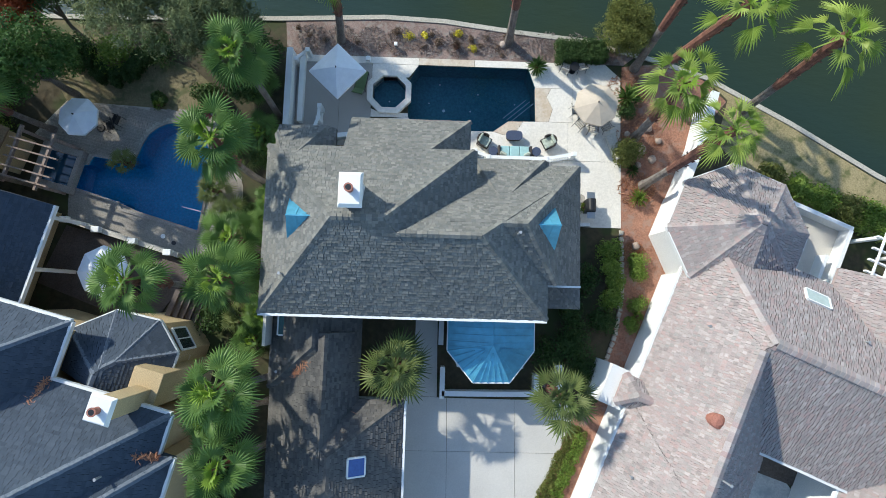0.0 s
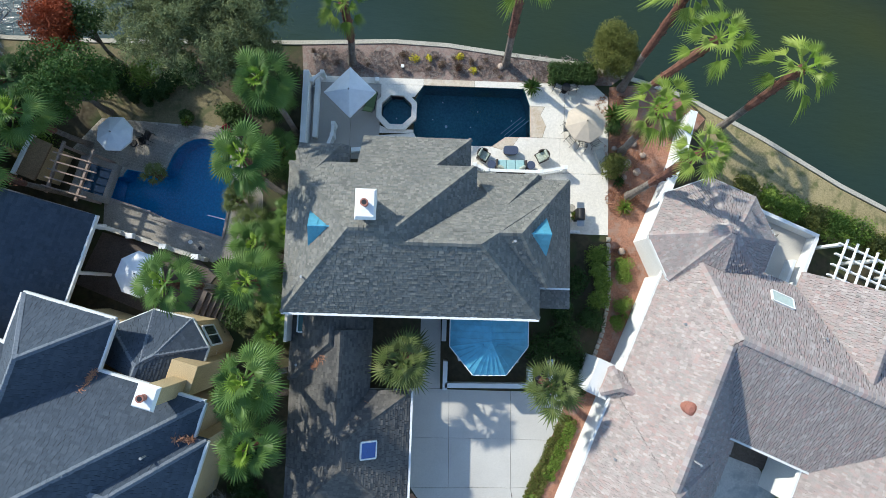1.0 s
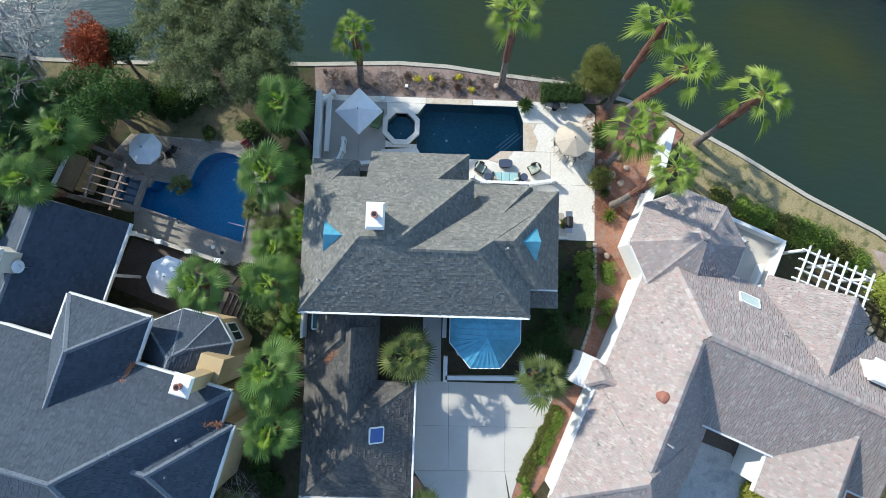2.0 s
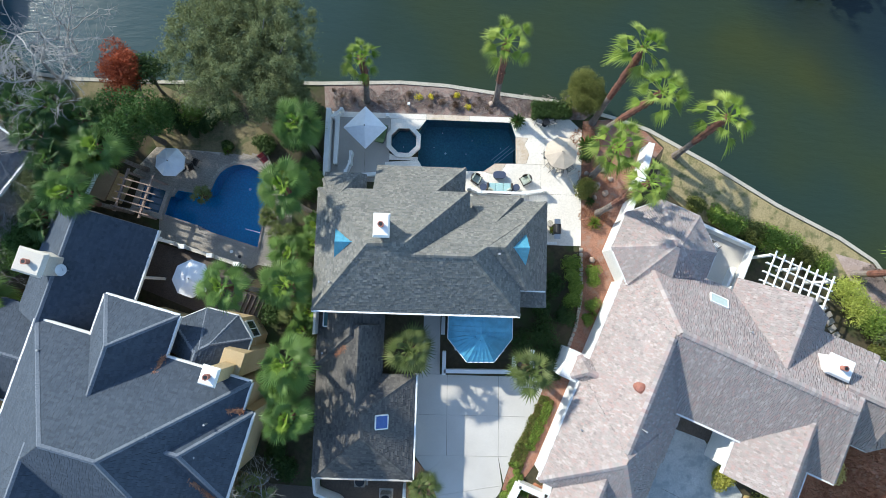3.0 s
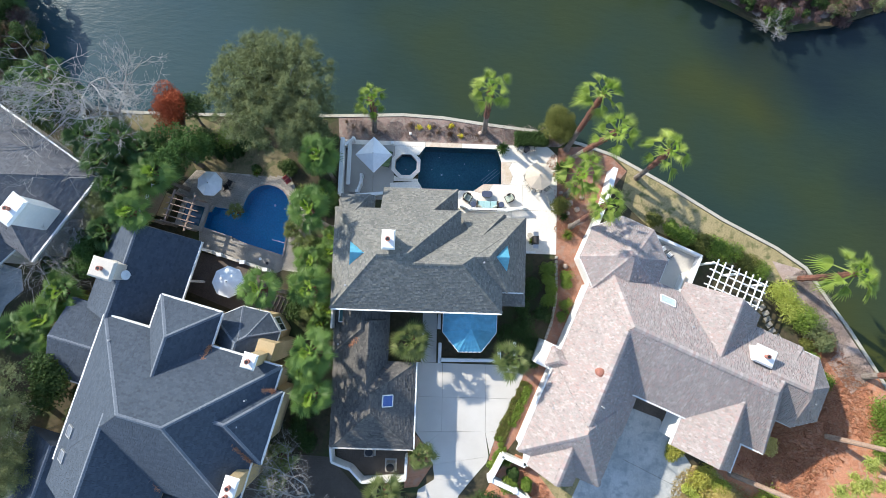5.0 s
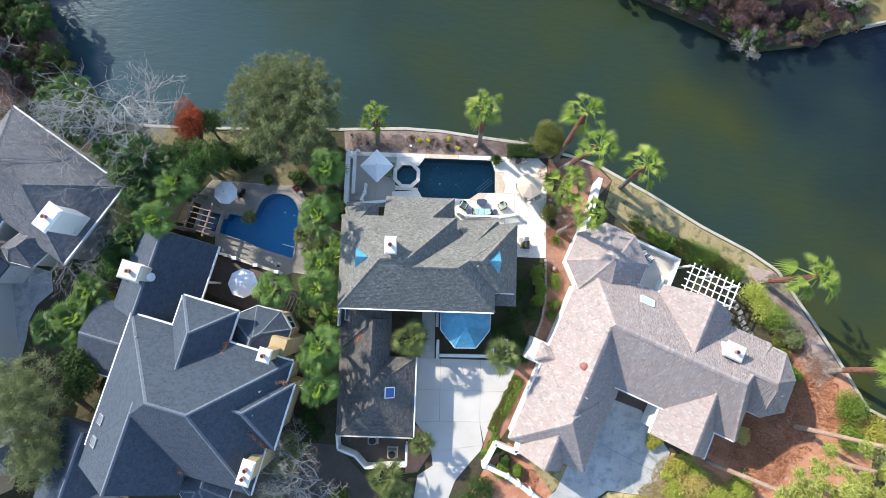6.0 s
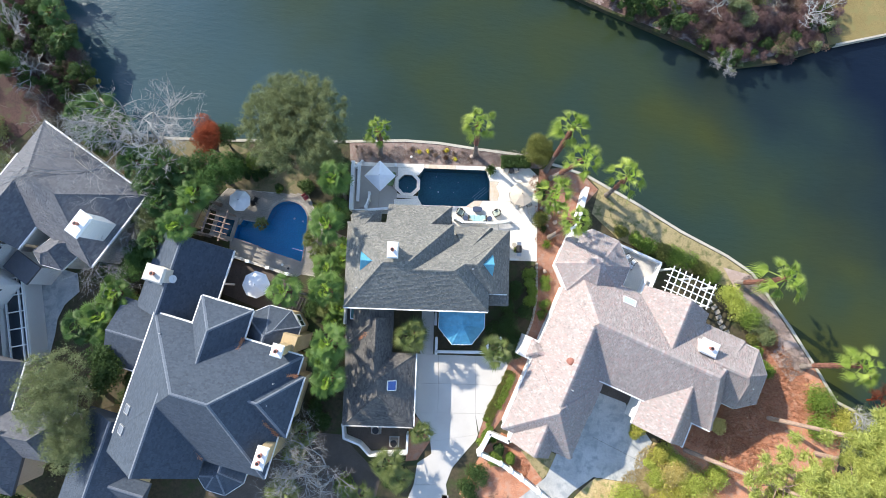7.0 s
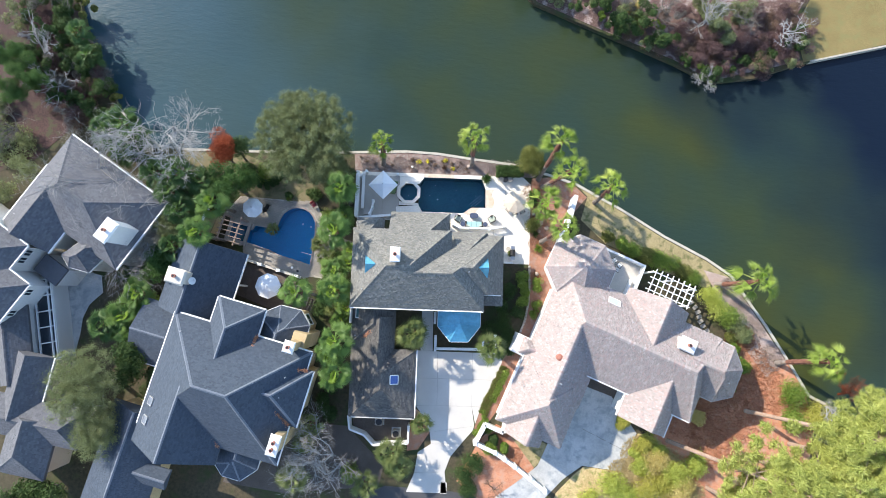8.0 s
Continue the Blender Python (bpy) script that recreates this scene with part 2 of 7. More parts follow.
M_POOLW = mat_pool_water("pool_water_dark", (0.55, 0.80, 0.88))
M_POOLWL = mat_pool_water("pool_water_blue", (0.62, 0.88, 0.97))
M_PLASTER_D = mat_mottled("dark_pool_plaster", (0.026, 0.14, 0.185), (0.055, 0.23, 0.255), 0.3, 6, 0.7, 0)
M_PLASTER_B = mat_mottled("blue_pool_plaster", (0.008, 0.28, 0.48), (0.02, 0.37, 0.56), 0.4, 6, 0.7, 0)
M_SPAWATER = mat_plain("dark_spa_water", (0.012, 0.05, 0.09), 0.05, vary=0.2, small=1.0)
M_TIMBER = mat_mottled("weathered_timber", (0.22, 0.16, 0.135), (0.34, 0.26, 0.22), 1.5, 12, 0.85, 0.2)
M_DARKTIMBER = mat_mottled("dark_timber_deck", (0.085, 0.066, 0.058), (0.13, 0.104, 0.09), 1.5, 12, 0.85, 0.2)
M_DARK = mat_plain("black_metal", (0.02, 0.02, 0.022), 0.45, 0.2)
M_VENT = mat_plain("galvanised_vent", (0.36, 0.37, 0.38), 0.5, 0.3)
M_STEEL = mat_plain("stainless_steel", (0.5, 0.5, 0.5), 0.3, 0.9)


# ---- mesh helpers ----
def part(name, bm, material, parent=None, label="", smooth=False):
    """Link a bmesh as one mesh object under a thing or a part."""
    me = bpy.data.meshes.new(name)
    bm.to_mesh(me)
    bm.free()
    me.materials.append(material)
    if smooth:
        for p in me.polygons:
            p.use_smooth = True
    ob = new(name, me)
    if parent is not None:
        ob.parent = parent
    return tagged(ob, label) if label else ob


def thing(name, m, label, category, group=""):
    ob = new(name)
    ob.matrix_world = m
    return tagged(ob, label, category, group)


def structure(ob, label="", category=""):
    return tagged(ob, label, category, kind="structure")


def add_box(bm, x0, x1, y0, y1, z0, z1, m=None, bevel=0.0):
    g = bmesh.ops.create_cube(bm, size=1.0)["verts"]
    bmesh.ops.scale(bm, vec=(x1 - x0, y1 - y0, z1 - z0), verts=g)
    bmesh.ops.translate(bm, vec=((x0 + x1) / 2, (y0 + y1) / 2, (z0 + z1) / 2), verts=g)
    if m is not None:
        bmesh.ops.transform(bm, matrix=m, verts=g)
    if bevel:
        edges = list({e for v in g for e in v.link_edges})
        bmesh.ops.bevel(bm, geom=edges, offset=bevel, segments=1, affect="EDGES")
    return g


def box(x0, x1, y0, y1, z0, z1, m=None, bevel=0.0):
    bm = bmesh.new()
    add_box(bm, x0, x1, y0, y1, z0, z1, m, bevel)
    return bm


def bar(bm, p, q, w, h, up=(0, 0, 1)):
    """A bar of width w and height h whose axis runs from p to q."""
    p, q = Vector(p), Vector(q)
    d = q - p
    length = d.length
    x = d.normalized()
    y = Vector(up).cross(x)
    if y.length < 1e-4:
        y = Vector((0, 1, 0)).cross(x)
    y.normalize()
    z = x.cross(y)
    m = Matrix((x, y, z)).transposed().to_4x4()
    m.translation = (p + q) / 2
    return add_box(bm, -length / 2, length / 2, -w / 2, w / 2, -h / 2, h / 2, m)


def cyl(bm, p, q, r0, r1, seg=8):
    p, q = Vector(p), Vector(q)
    d = q - p
    m = d.to_track_quat("Z", "Y").to_matrix().to_4x4()
    m.translation = (p + q) / 2
    return bmesh.ops.create_cone(bm, cap_ends=True, segments=seg, radius1=r0, radius2=r1, depth=d.length, matrix=m)["verts"]


def prism(poly, z0, z1):
    bm = bmesh.new()
    lo = [bm.verts.new((x, y, z0)) for x, y in poly]
    hi = [bm.verts.new((x, y, z1)) for x, y in poly]
    n = len(poly)
    bm.faces.new(hi)
    bm.faces.new(lo[::-1])
    for i in range(n):
        bm.faces.new((lo[i], lo[(i + 1) % n], hi[(i + 1) % n], hi[i]))
    bmesh.ops.recalc_face_normals(bm, faces=bm.faces)
    return bm


def slab(name, poly, z0, z1, material, parent=None):
    bm = prism(poly, z0, z1)
    bmesh.ops.triangulate(bm, faces=[f for f in bm.faces if len(f.verts) > 4])
    return part(name, bm, material, parent)


def roof_solid(poly, sides, base):
    """A roof: the prism over poly, cut by one plane for each (point, outward direction, eave height, rise per metre)."""
    bm = prism(poly, base, 30.0)
    for (px_, py_), (nx, ny), ze, s in sides:
        n = Vector((s * nx, s * ny, 1.0)).normalized()
        bmesh.ops.bisect_plane(bm, geom=bm.verts[:] + bm.edges[:] + bm.faces[:], plane_co=(px_, py_, ze), plane_no=n, clear_outer=True)
        rim = [e for e in bm.edges if e.is_boundary]
        if rim:
            bmesh.ops.contextual_create(bm, geom=rim)
    bmesh.ops.dissolve_degenerate(bm, dist=1e-4, edges=bm.edges)
    bmesh.ops.recalc_face_normals(bm, faces=bm.faces)
    bm.normal_update()
    return bm


def hips_of(bm, zmin):
    """The ridges and hips of a roof solid: edges that bulge between two upward slopes."""
    out = []
    for e in bm.edges:
        if len(e.link_faces) == 2 and all(f.normal.z > 0.25 for f in e.link_faces):
            if e.calc_face_angle_signed(0) > 0.05 or e.calc_face_angle(0) > 0.05:
                a, b = e.verts[0].co.copy(), e.verts[1].co.copy()
                if max(a.z, b.z) > zmin:
                    out.append((a, b))
    return out


def cut(poly, axis, lim, sign):
    """The part of a convex polygon where sign * (coordinate - lim) >= 0."""
    out = []
    for i, p in enumerate(poly):
        q = poly[i - 1]
        dp, dq = sign * (p[axis] - lim), sign * (q[axis] - lim)
        if (dp >= 0) != (dq >= 0):
            k = dq / (dq - dp)
            out.append((q[0] + (p[0] - q[0]) * k, q[1] + (p[1] - q[1]) * k))
        if dp >= 0:
            out.append(p)
    return out


def lay_shingles(bm, width, row, thick, seed, single=None):
    """Shingles in courses on every slope of a roof, each a wedge that is thick at its butt.
    single = (point, count): the whole shingles nearest to the point are returned apart, as matrices of a unit wedge."""
    rng = random.Random(seed)
    gap = 0.004 + thick * 0.16
    V, F, whole, mark = [], [], [], []
    for f in bm.faces:
        n = f.normal
        if not 0.3 < n.z < 0.985:
            continue
        u = Vector((0, 0, 1)).cross(n).normalized()
        v = n.cross(u)
        o = n * f.verts[0].co.dot(n)
        poly = [(lp.vert.co.dot(u), lp.vert.co.dot(v)) for lp in f.loops]
        vs = [p[1] for p in poly]
        for j in range(math.floor(min(vs) / row), math.ceil(max(vs) / row)):
            strip = cut(cut(poly, 1, j * row, 1), 1, (j + 1) * row, -1)
            if len(strip) < 3:
                continue
            lo, hi = min(p[0] for p in strip), max(p[0] for p in strip)
            x = lo - rng.random() * width
            while x < hi:
                w = width * rng.uniform(0.55, 1.45)
                piece = cut(cut(strip, 0, x + gap, 1), 0, x + w - gap, -1)
                t, slip = thick * rng.uniform(0.45, 1.5), rng.uniform(0.0, 0.16) * row
                x += w
                if len(piece) < 3:
                    continue
                if single and len(piece) == 4 and abs((piece[0][0] - piece[1][0]) * (piece[0][1] - piece[1][1])) < 1e-9:
                    du = max(p[0] for p in piece) - min(p[0] for p in piece)
                    dv = max(p[1] for p in piece) - min(p[1] for p in piece)
                    if du > width * 0.5 and dv > row * 0.98:
                        c = o + u * min(p[0] for p in piece) + v * (j * row)
                        m = Matrix((u * du, v * row, n * t)).transposed().to_4x4()
                        m.translation = c
                        whole.append(((c - Vector(single[0])).length, m))
                        continue
                k = len(V)
                for pu, pv in piece:
                    h = 0.004 + t * (1 - (pv - j * row) / row)
                    if pv < j * row + 1e-5:
                        pv -= slip
                    c = o + u * pu + v * pv
                    V.append(tuple(c + n * h))
                    V.append(tuple(c - n * 0.01))
                m = len(piece)
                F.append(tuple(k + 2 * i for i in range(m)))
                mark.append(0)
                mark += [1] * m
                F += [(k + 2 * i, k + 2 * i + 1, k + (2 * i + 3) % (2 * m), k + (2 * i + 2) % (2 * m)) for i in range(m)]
    whole.sort(key=lambda e: e[0])
    if single:
        for _, m in whole[single[1]:]:
            k = len(V)
            V += [tuple(m @ Vector(p)) for p in WEDGE[0]]
            F += [tuple(k + i for i in q) for q in WEDGE[1]]
            mark += [0, 1, 1, 1]
        whole = whole[:single[1]]
    return V, F, mark, [m for _, m in whole]


WEDGE = (((0.015, 0, 1.1), (0.985, 0, 1.1), (0.985, 1, 0.12), (0.015, 1, 0.12), (0.015, 0, -0.2), (0.985, 0, -0.2), (0.985, 1, -0.2), (0.015, 1, -0.2)),
         ((0, 1, 2, 3), (0, 4, 5, 1), (1, 5, 6, 2), (3, 7, 4, 0)))


def shingle_roof(roof, bm_copy, mroof, single=None):
    """Clothe a roof in shingles: one joined mesh, and the singled-out ones as pieces."""
    w, row, t = SHINGLE_SIZE[mroof.name]
    V, F, mark, apart = lay_shingles(bm_copy, w, row, t, len(bpy.data.objects), single)
    bm_copy.free()
    me = bpy.data.meshes.new("shingles")
    me.from_pydata(V, [], F)
    me.materials.append(mroof)
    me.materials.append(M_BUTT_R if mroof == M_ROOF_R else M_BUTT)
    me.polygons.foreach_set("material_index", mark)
    me.update()
    sh = new("shingles", me)
    sh.parent = roof
    tagged(sh, kind="stuff")
    if apart:
        one = bpy.data.meshes.new("shingle")
        one.from_pydata(WEDGE[0], [], WEDGE[1])
        one.materials.append(mroof)
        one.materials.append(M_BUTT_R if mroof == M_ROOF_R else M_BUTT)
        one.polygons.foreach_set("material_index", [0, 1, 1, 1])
        one.update()
        for m in apart:
            ob = new("shingle", one)
            ob.parent, ob.matrix_basis = roof, m


CAP_WIDE = 0.24


def cap_strip(bm, a, b, w=0.15, piece=0.24):
    """Ridge caps laid one over the next along an edge, each a bent shingle with a thick lower end."""
    if a.z > b.z:
        a, b = b, a
    d = b - a
    n = max(1, int(d.length / piece))
    x = d.normalized()
    side = x.cross(Vector((0, 0, 1)))
    side = side.normalized() if side.length > 1e-3 else Vector((0, 1, 0))
    up = side.cross(x)
    for i in range(n):
        wob = 0.006 * math.sin(i * 2.7)
        lo, hi, un = [[bm.verts.new(a + d * ((i + s) / n) + side * (w * k + wob) + up * (lift + dz)) for k, dz in ((-1, -0.10), (0, 0.0), (1, -0.10))]
                      for s, lift in ((0, 0.075), (1, 0.045), (0, 0.03))]
        for p, q in ((lo, hi), (un, lo)):
            bm.faces.new((p[0], p[1], q[1], q[0]))
            bm.faces.new((p[1], p[2], q[2], q[1]))


def cap_roof(roof, lines, mroof):
    """All ridge caps of one roof, too many and too small to count."""
    bm = bmesh.new()
    for a, b in lines:
        cap_strip(bm, a, b, CAP_WIDE if mroof == M_ROOF_R else 0.15)
    if lines:
        tagged(part("ridge_capping", bm, M_CAP_L if mroof == M_ROOF_L else mroof, roof), kind="stuff")
    else:
        bm.free()


def rect(x0, x1, y0, y1):
    return [(x0, y0), (x1, y0), (x1, y1), (x0, y1)]


def sides_of(x0, x1, y0, y1, **kw):
    """Roof planes of a rectangle; w, e, s, n = (eave height, rise)."""
    spec = {"w": ((x0, y0), (-1, 0)), "e": ((x1, y0), (1, 0)), "s": ((x0, y0), (0, -1)), "n": ((x0, y1), (0, 1))}
    return [(spec[k][0], spec[k][1], v[0], v[1]) for k, v in kw.items()]


def wing(house, x0, x1, y0, y1, mroof, mwall, base, inset=0.45, caps=True, wall=True, gutters="", floor=0.0, hidden="", single=None, **kw):
    """One wing of a house: roof with caps, fascia along the named sides, and walls under it."""
    bm = roof_solid(rect(x0, x1, y0, y1), sides_of(x0, x1, y0, y1, **kw), base)
    lines = hips_of(bm, base + 0.3)
    dup = bm.copy()
    roof = part("roof", bm, mroof, house)
    shingle_roof(roof, dup, mroof, single)
    if caps:
        kept = []
        for a, b in lines:
            lo_end = a if a.z < b.z else b
            corner = ("n" if lo_end.y > (y0 + y1) / 2 else "s") + ("e" if lo_end.x > (x0 + x1) / 2 else "w")
            if (b - a).length > 0.6 and not (abs(a.z - b.z) > 0.2 and corner in hidden.split()):
                kept.append((a, b))
        cap_roof(roof, kept, mroof)
    if wall:
        part("wall", box(x0 + inset, x1 - inset, y0 + inset, y1 - inset, floor, base + 0.02), mwall, house)
    edge = {"w": ((x0, y0), (x0, y1)), "e": ((x1, y0), (x1, y1)), "s": ((x0, y0), (x1, y0)), "n": ((x0, y1), (x1, y1))}
    for g in gutters:
        (ax, ay), (bx, by) = edge[g]
        z = kw[g][0] if g in kw else base + 0.25
        gb = bmesh.new()
        off = {"w": (-0.06, 0), "e": (0.06, 0), "s": (0, -0.06), "n": (0, 0.06)}[g]
        bar(gb, (ax + off[0], ay + off[1], z - 0.10), (bx + off[0], by + off[1], z - 0.10), 0.15, 0.24)
        part("gutter", gb, M_WHITE, house, "white gutter")
    return roof


def window(parent, m, w, h, rows=1, cols=2):
    """A framed window in a wall; m: its centre, with y pointing out of the wall."""
    fr = bmesh.new()
    t = 0.09
    for s in (-1, 1):
        add_box(fr, s * w / 2 - t / 2, s * w / 2 + t / 2, -0.05, 0.07, -h / 2, h / 2, m)
        add_box(fr, -w / 2 + t / 2, w / 2 - t / 2, -0.05, 0.07, s * h / 2 - t / 2, s * h / 2 + t / 2, m)
    for c in range(1, cols):
        x = -w / 2 + w * c / cols
        add_box(fr, x - 0.03, x + 0.03, -0.05, 0.06, -h / 2 + t / 2, h / 2 - t / 2, m)
    win = part("window", fr, M_WHITE, parent)
    part("pane", box(-w / 2 + t / 2, w / 2 - t / 2, -0.03, 0.02, -h / 2 + t / 2, h / 2 - t / 2, m), M_GLASS, win)
    return win


def chimney(house, x0, x1, y0, y1, z0, z1, mbody, pots=1, along="y", mcap=None):
    body = part("chimney", box(x0, x1, y0, y1, z0, z1 - 0.35, None, 0.02), mbody, house)
    part("chimney_band", box(x0 - 0.10, x1 + 0.10, y0 - 0.10, y1 + 0.10, z1 - 0.36, z1 - 0.2, None, 0.02), M_WHITE, body)
    capb = bmesh.new()
    g = add_box(capb, x0 - 0.18, x1 + 0.18, y0 - 0.18, y1 + 0.18, z1 - 0.2, z1)
    top = [v for v in g if v.co.z > z1 - 0.05]
    cx, cy = (x0 + x1) / 2, (y0 + y1) / 2
    for v in top:
        v.co.x, v.co.y = cx + (v.co.x - cx) * 0.82, cy + (v.co.y - cy) * 0.82
    part("chimney_cap", capb, mcap or M_WHITE, body)
    for k in range(pots):
        o = (k - (pots - 1) / 2) * 0.7
        px_, py_ = (cx, cy + o) if along == "y" else (cx + o, cy)
        pb = bmesh.new()
        cyl(pb, (px_, py_, z1 - 0.02), (px_, py_, z1 + 0.32), 0.17, 0.15, 12)
        cyl(pb, (px_, py_, z1 + 0.32), (px_, py_, z1 + 0.40), 0.20, 0.20, 12)
        pot = part("chimney_pot", pb, M_TERRA, body, "terracotta chimney pot")
        hb = bmesh.new()
        cyl(hb, (px_, py_, z1 + 0.40), (px_, py_, z1 + 0.405), 0.13, 0.13, 12)
        part("flue", hb, M_DARK, pot)
    return body


def vent_pipe(house, x, y, z):
    b = bmesh.new()
    cyl(b, (x, y, z - 0.5), (x, y, z + 0.20), 0.05, 0.05, 8)
    cyl(b, (x, y, z + 0.20), (x, y, z + 0.24), 0.075, 0.075, 8)
    part("vent_pipe", b, M_VENT, house, "grey plumbing vent")


def pip(p, poly):
    x, y = p
    c = False
    for i in range(len(poly)):
        (x1, y1), (x2, y2) = poly[i], poly[i - 1]
        if (y1 > y) != (y2 > y) and x < (x2 - x1) * (y - y1) / (y2 - y1) + x1:
            c = not c
    return c


# ---- the ground, the lake and its walls ----
SHORE = [(-45.5, 36.0), (-42.5, 27.5), (-38.8, 21.6), (-36.2, 19.2), (-34.0, 17.5), (-30.5, 17.15), (-24.2, 17.15), (-10, 17.55), (-3.4, 17.9),
         (0.5, 17.75), (4.6, 17.25), (9.6, 16.75), (14.4, 15.55), (17.6, 14.55), (23.0, 11.7), (28.4, 8.5), (33.6, 5.9), (36.5, 4.0),
         (38.8, 0.6), (40.6, -1.9), (43.2, -6.0), (45.5, -9.9), (52, -13), (64, -16), (90, -20)]
FAR = [(90, 38), (57, 34.0), (46.0, 31.2), (40, 29.0), (34.5, 28.2), (29.6, 30.6), (21.0, 34.1), (12.0, 37.8), (4, 46), (-2, 60), (-10, 90), (-60, 90), (-50, 60), (-46, 42)]
LAKE = SHORE + FAR
POOL = [(-1.1, 14.75), (6.0, 14.75), (6.45, 13.5), (6.5, 11.25), (4.75, 11.2), (3.8, 10.5), (-1.2, 10.5), (-1.7, 11.3), (-1.7, 13.6)]
SPA = [(-2.92 + 1.13 * math.cos(radians(22.5 + 45 * k)), 12.82 + 1.13 * math.sin(radians(22.5 + 45 * k))) for k in range(8)]
LPOOL = [(-22.3, 6.0), (-19.5, 5.15), (-19.3, 4.75), (-14.5, 3.5), (-14.3, 5.1), (-14.1, 7.0), (-14.15, 8.7), (-14.45, 9.35), (-14.9, 9.86), (-15.5, 10.2), (-16.25, 10.35),
         (-16.9, 10.27), (-17.45, 10.02), (-17.95, 9.6), (-18.3, 9.0), (-18.55, 8.3), (-18.75, 7.9), (-19.2, 7.65), (-20.2, 7.85), (-21.3, 8.0), (-21.6, 7.5), (-22.1, 7.4)]


def build_ground():
    from mathutils.geometry import delaunay_2d_cdt
    pts, edges = [], []
    for loop in (LAKE, POOL, SPA, LPOOL, rect(-1600, 1600, -1600, 1600)):
        k = len(pts)
        pts += [Vector(p) for p in loop]
        edges += [(k + i, k + (i + 1) % len(loop)) for i in range(len(loop))]
    v, _, f, *_ = delaunay_2d_cdt(pts, edges, [], 0, 1e-5)
    bm = bmesh.new()
    cache = {}

    def vert(i, z):
        if (i, z) not in cache:
            cache[i, z] = bm.verts.new((v[i].x, v[i].y, z))
        return cache[i, z]
    for tri in f:
        c = sum((v[i] for i in tri), Vector((0, 0))) / 3
        if any(pip(c, p) for p in (POOL, SPA, LPOOL)):
            continue
        z = -1.8 if pip(c, LAKE) else 0.0
        bm.faces.new([vert(i, z) for i in tri])
    n = len(LAKE)
    idx = {}
    for i, p in enumerate(v):
        idx[round(p.x, 3), round(p.y, 3)] = i
    for a, b in zip(LAKE, LAKE[1:] + LAKE[:1]):
        i, j = idx.get((round(a[0], 3), round(a[1], 3))), idx.get((round(b[0], 3), round(b[1], 3)))
        if i is not None and j is not None:
            try:
                bm.faces.new((vert(i, 0.0), vert(j, 0.0), vert(j, -1.8), vert(i, -1.8)))
            except ValueError:
                pass
    bmesh.ops.recalc_face_normals(bm, faces=bm.faces)
    return structure(part("ground", bm, M_GROUND), "dark soil with leaf litter and moss", "ground")


build_ground()
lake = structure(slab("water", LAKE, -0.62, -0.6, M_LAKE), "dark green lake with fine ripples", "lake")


def wall_strip(name, line, w, z0, z1, material, label, category):
    bm = bmesh.new()
    for a, b in zip(line, line[1:]):
        bar(bm, (*a, (z0 + z1) / 2), (*b, (z0 + z1) / 2), w, z1 - z0)
    for p in line[1:-1]:
        cyl(bm, (*p, z0), (*p, z1 - 0.004), w / 2, w / 2, 10)
    return structure(part(name, bm, material), label, category)


wall_strip("seawall", SHORE[2:], 0.30, -1.6, 0.10, M_SEAWALL, "pale concrete seawall along the lake", "seawall")
wall_strip("seawall", [(57, 34.0), (47.0, 31.5)], 0.22, -1.6, 0.12, M_GRAVEL, "grey concrete seawall of the far bank", "seawall")


def sheet(name, poly, material, label, category, top=0.03):
    return structure(slab(name, poly, -0.05, top, material), label, category)


sheet("mulch_bed", [(-9.6, 15.2), (12.2, 15.2), (12.9, 15.75), (9.6, 16.6), (4.6, 17.1), (0.5, 17.6), (-3.4, 17.75), (-9.8, 17.4)], M_BED, "pinkish mulch bed between patio and seawall", "mulch bed")
sheet("pine_straw_bed", [(12.1, 15.1), (14.4, 15.35), (17.4, 14.4), (18.9, 13.0), (16.2, 9.6), (14.6, 4.6), (15.4, 1.4), (14.4, -1.8), (12.4, -5.0), (10.9, -8.0), (9.2, -12), (6.6, -15.6), (5.9, -15.0),
                          (6.7, -12.4), (8.1, -9.4), (9.0, -7.0), (11.0, -4.3), (11.9, 0.0), (12.0, 4.5)], M_MULCH_P, "reddish pine straw bed beside the patio", "mulch bed", 0.035)
sheet("lawn", [(19.0, 13.1), (17.8, 14.3), (23.0, 11.5), (28.3, 8.3), (33.5, 5.7), (36.2, 3.9), (33.4, 2.4), (28.4, 4.2), (24.4, 6.0), (21.2, 7.4), (18.2, 10.2)], M_LAWN, "dry dormant lawn strip along the seawall", "lawn")
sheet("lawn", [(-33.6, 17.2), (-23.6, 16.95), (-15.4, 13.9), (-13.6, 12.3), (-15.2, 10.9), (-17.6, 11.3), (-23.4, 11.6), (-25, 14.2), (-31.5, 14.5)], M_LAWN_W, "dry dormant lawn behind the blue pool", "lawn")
sheet("pine_straw_bed", [(27.0, -15.2), (28.6, -13.0), (33, -10.6), (36.0, -8.4), (36.5, -3.0), (39.2, -1.0), (43.0, -6.0), (45.2, -9.8), (46, -14), (44, -24), (33, -26), (27, -21)], M_MULCH, "reddish pine straw under the pines", "mulch bed")
sheet("soil_path", [(33.2, 4.6), (36.3, 3.8), (38.6, 0.5), (42.9, -5.9), (40.5, -8.0), (37.2, -3.5), (35.0, 1.2)], M_SOIL, "bare brownish soil along the seawall", "path", 0.045)
sheet("lawn", [(46.2, 31.4), (57, 34.2), (75, 39), (75, 60), (52, 48), (45.2, 36)], M_LAWN_FAR, "tan lawn on the far bank", "lawn")
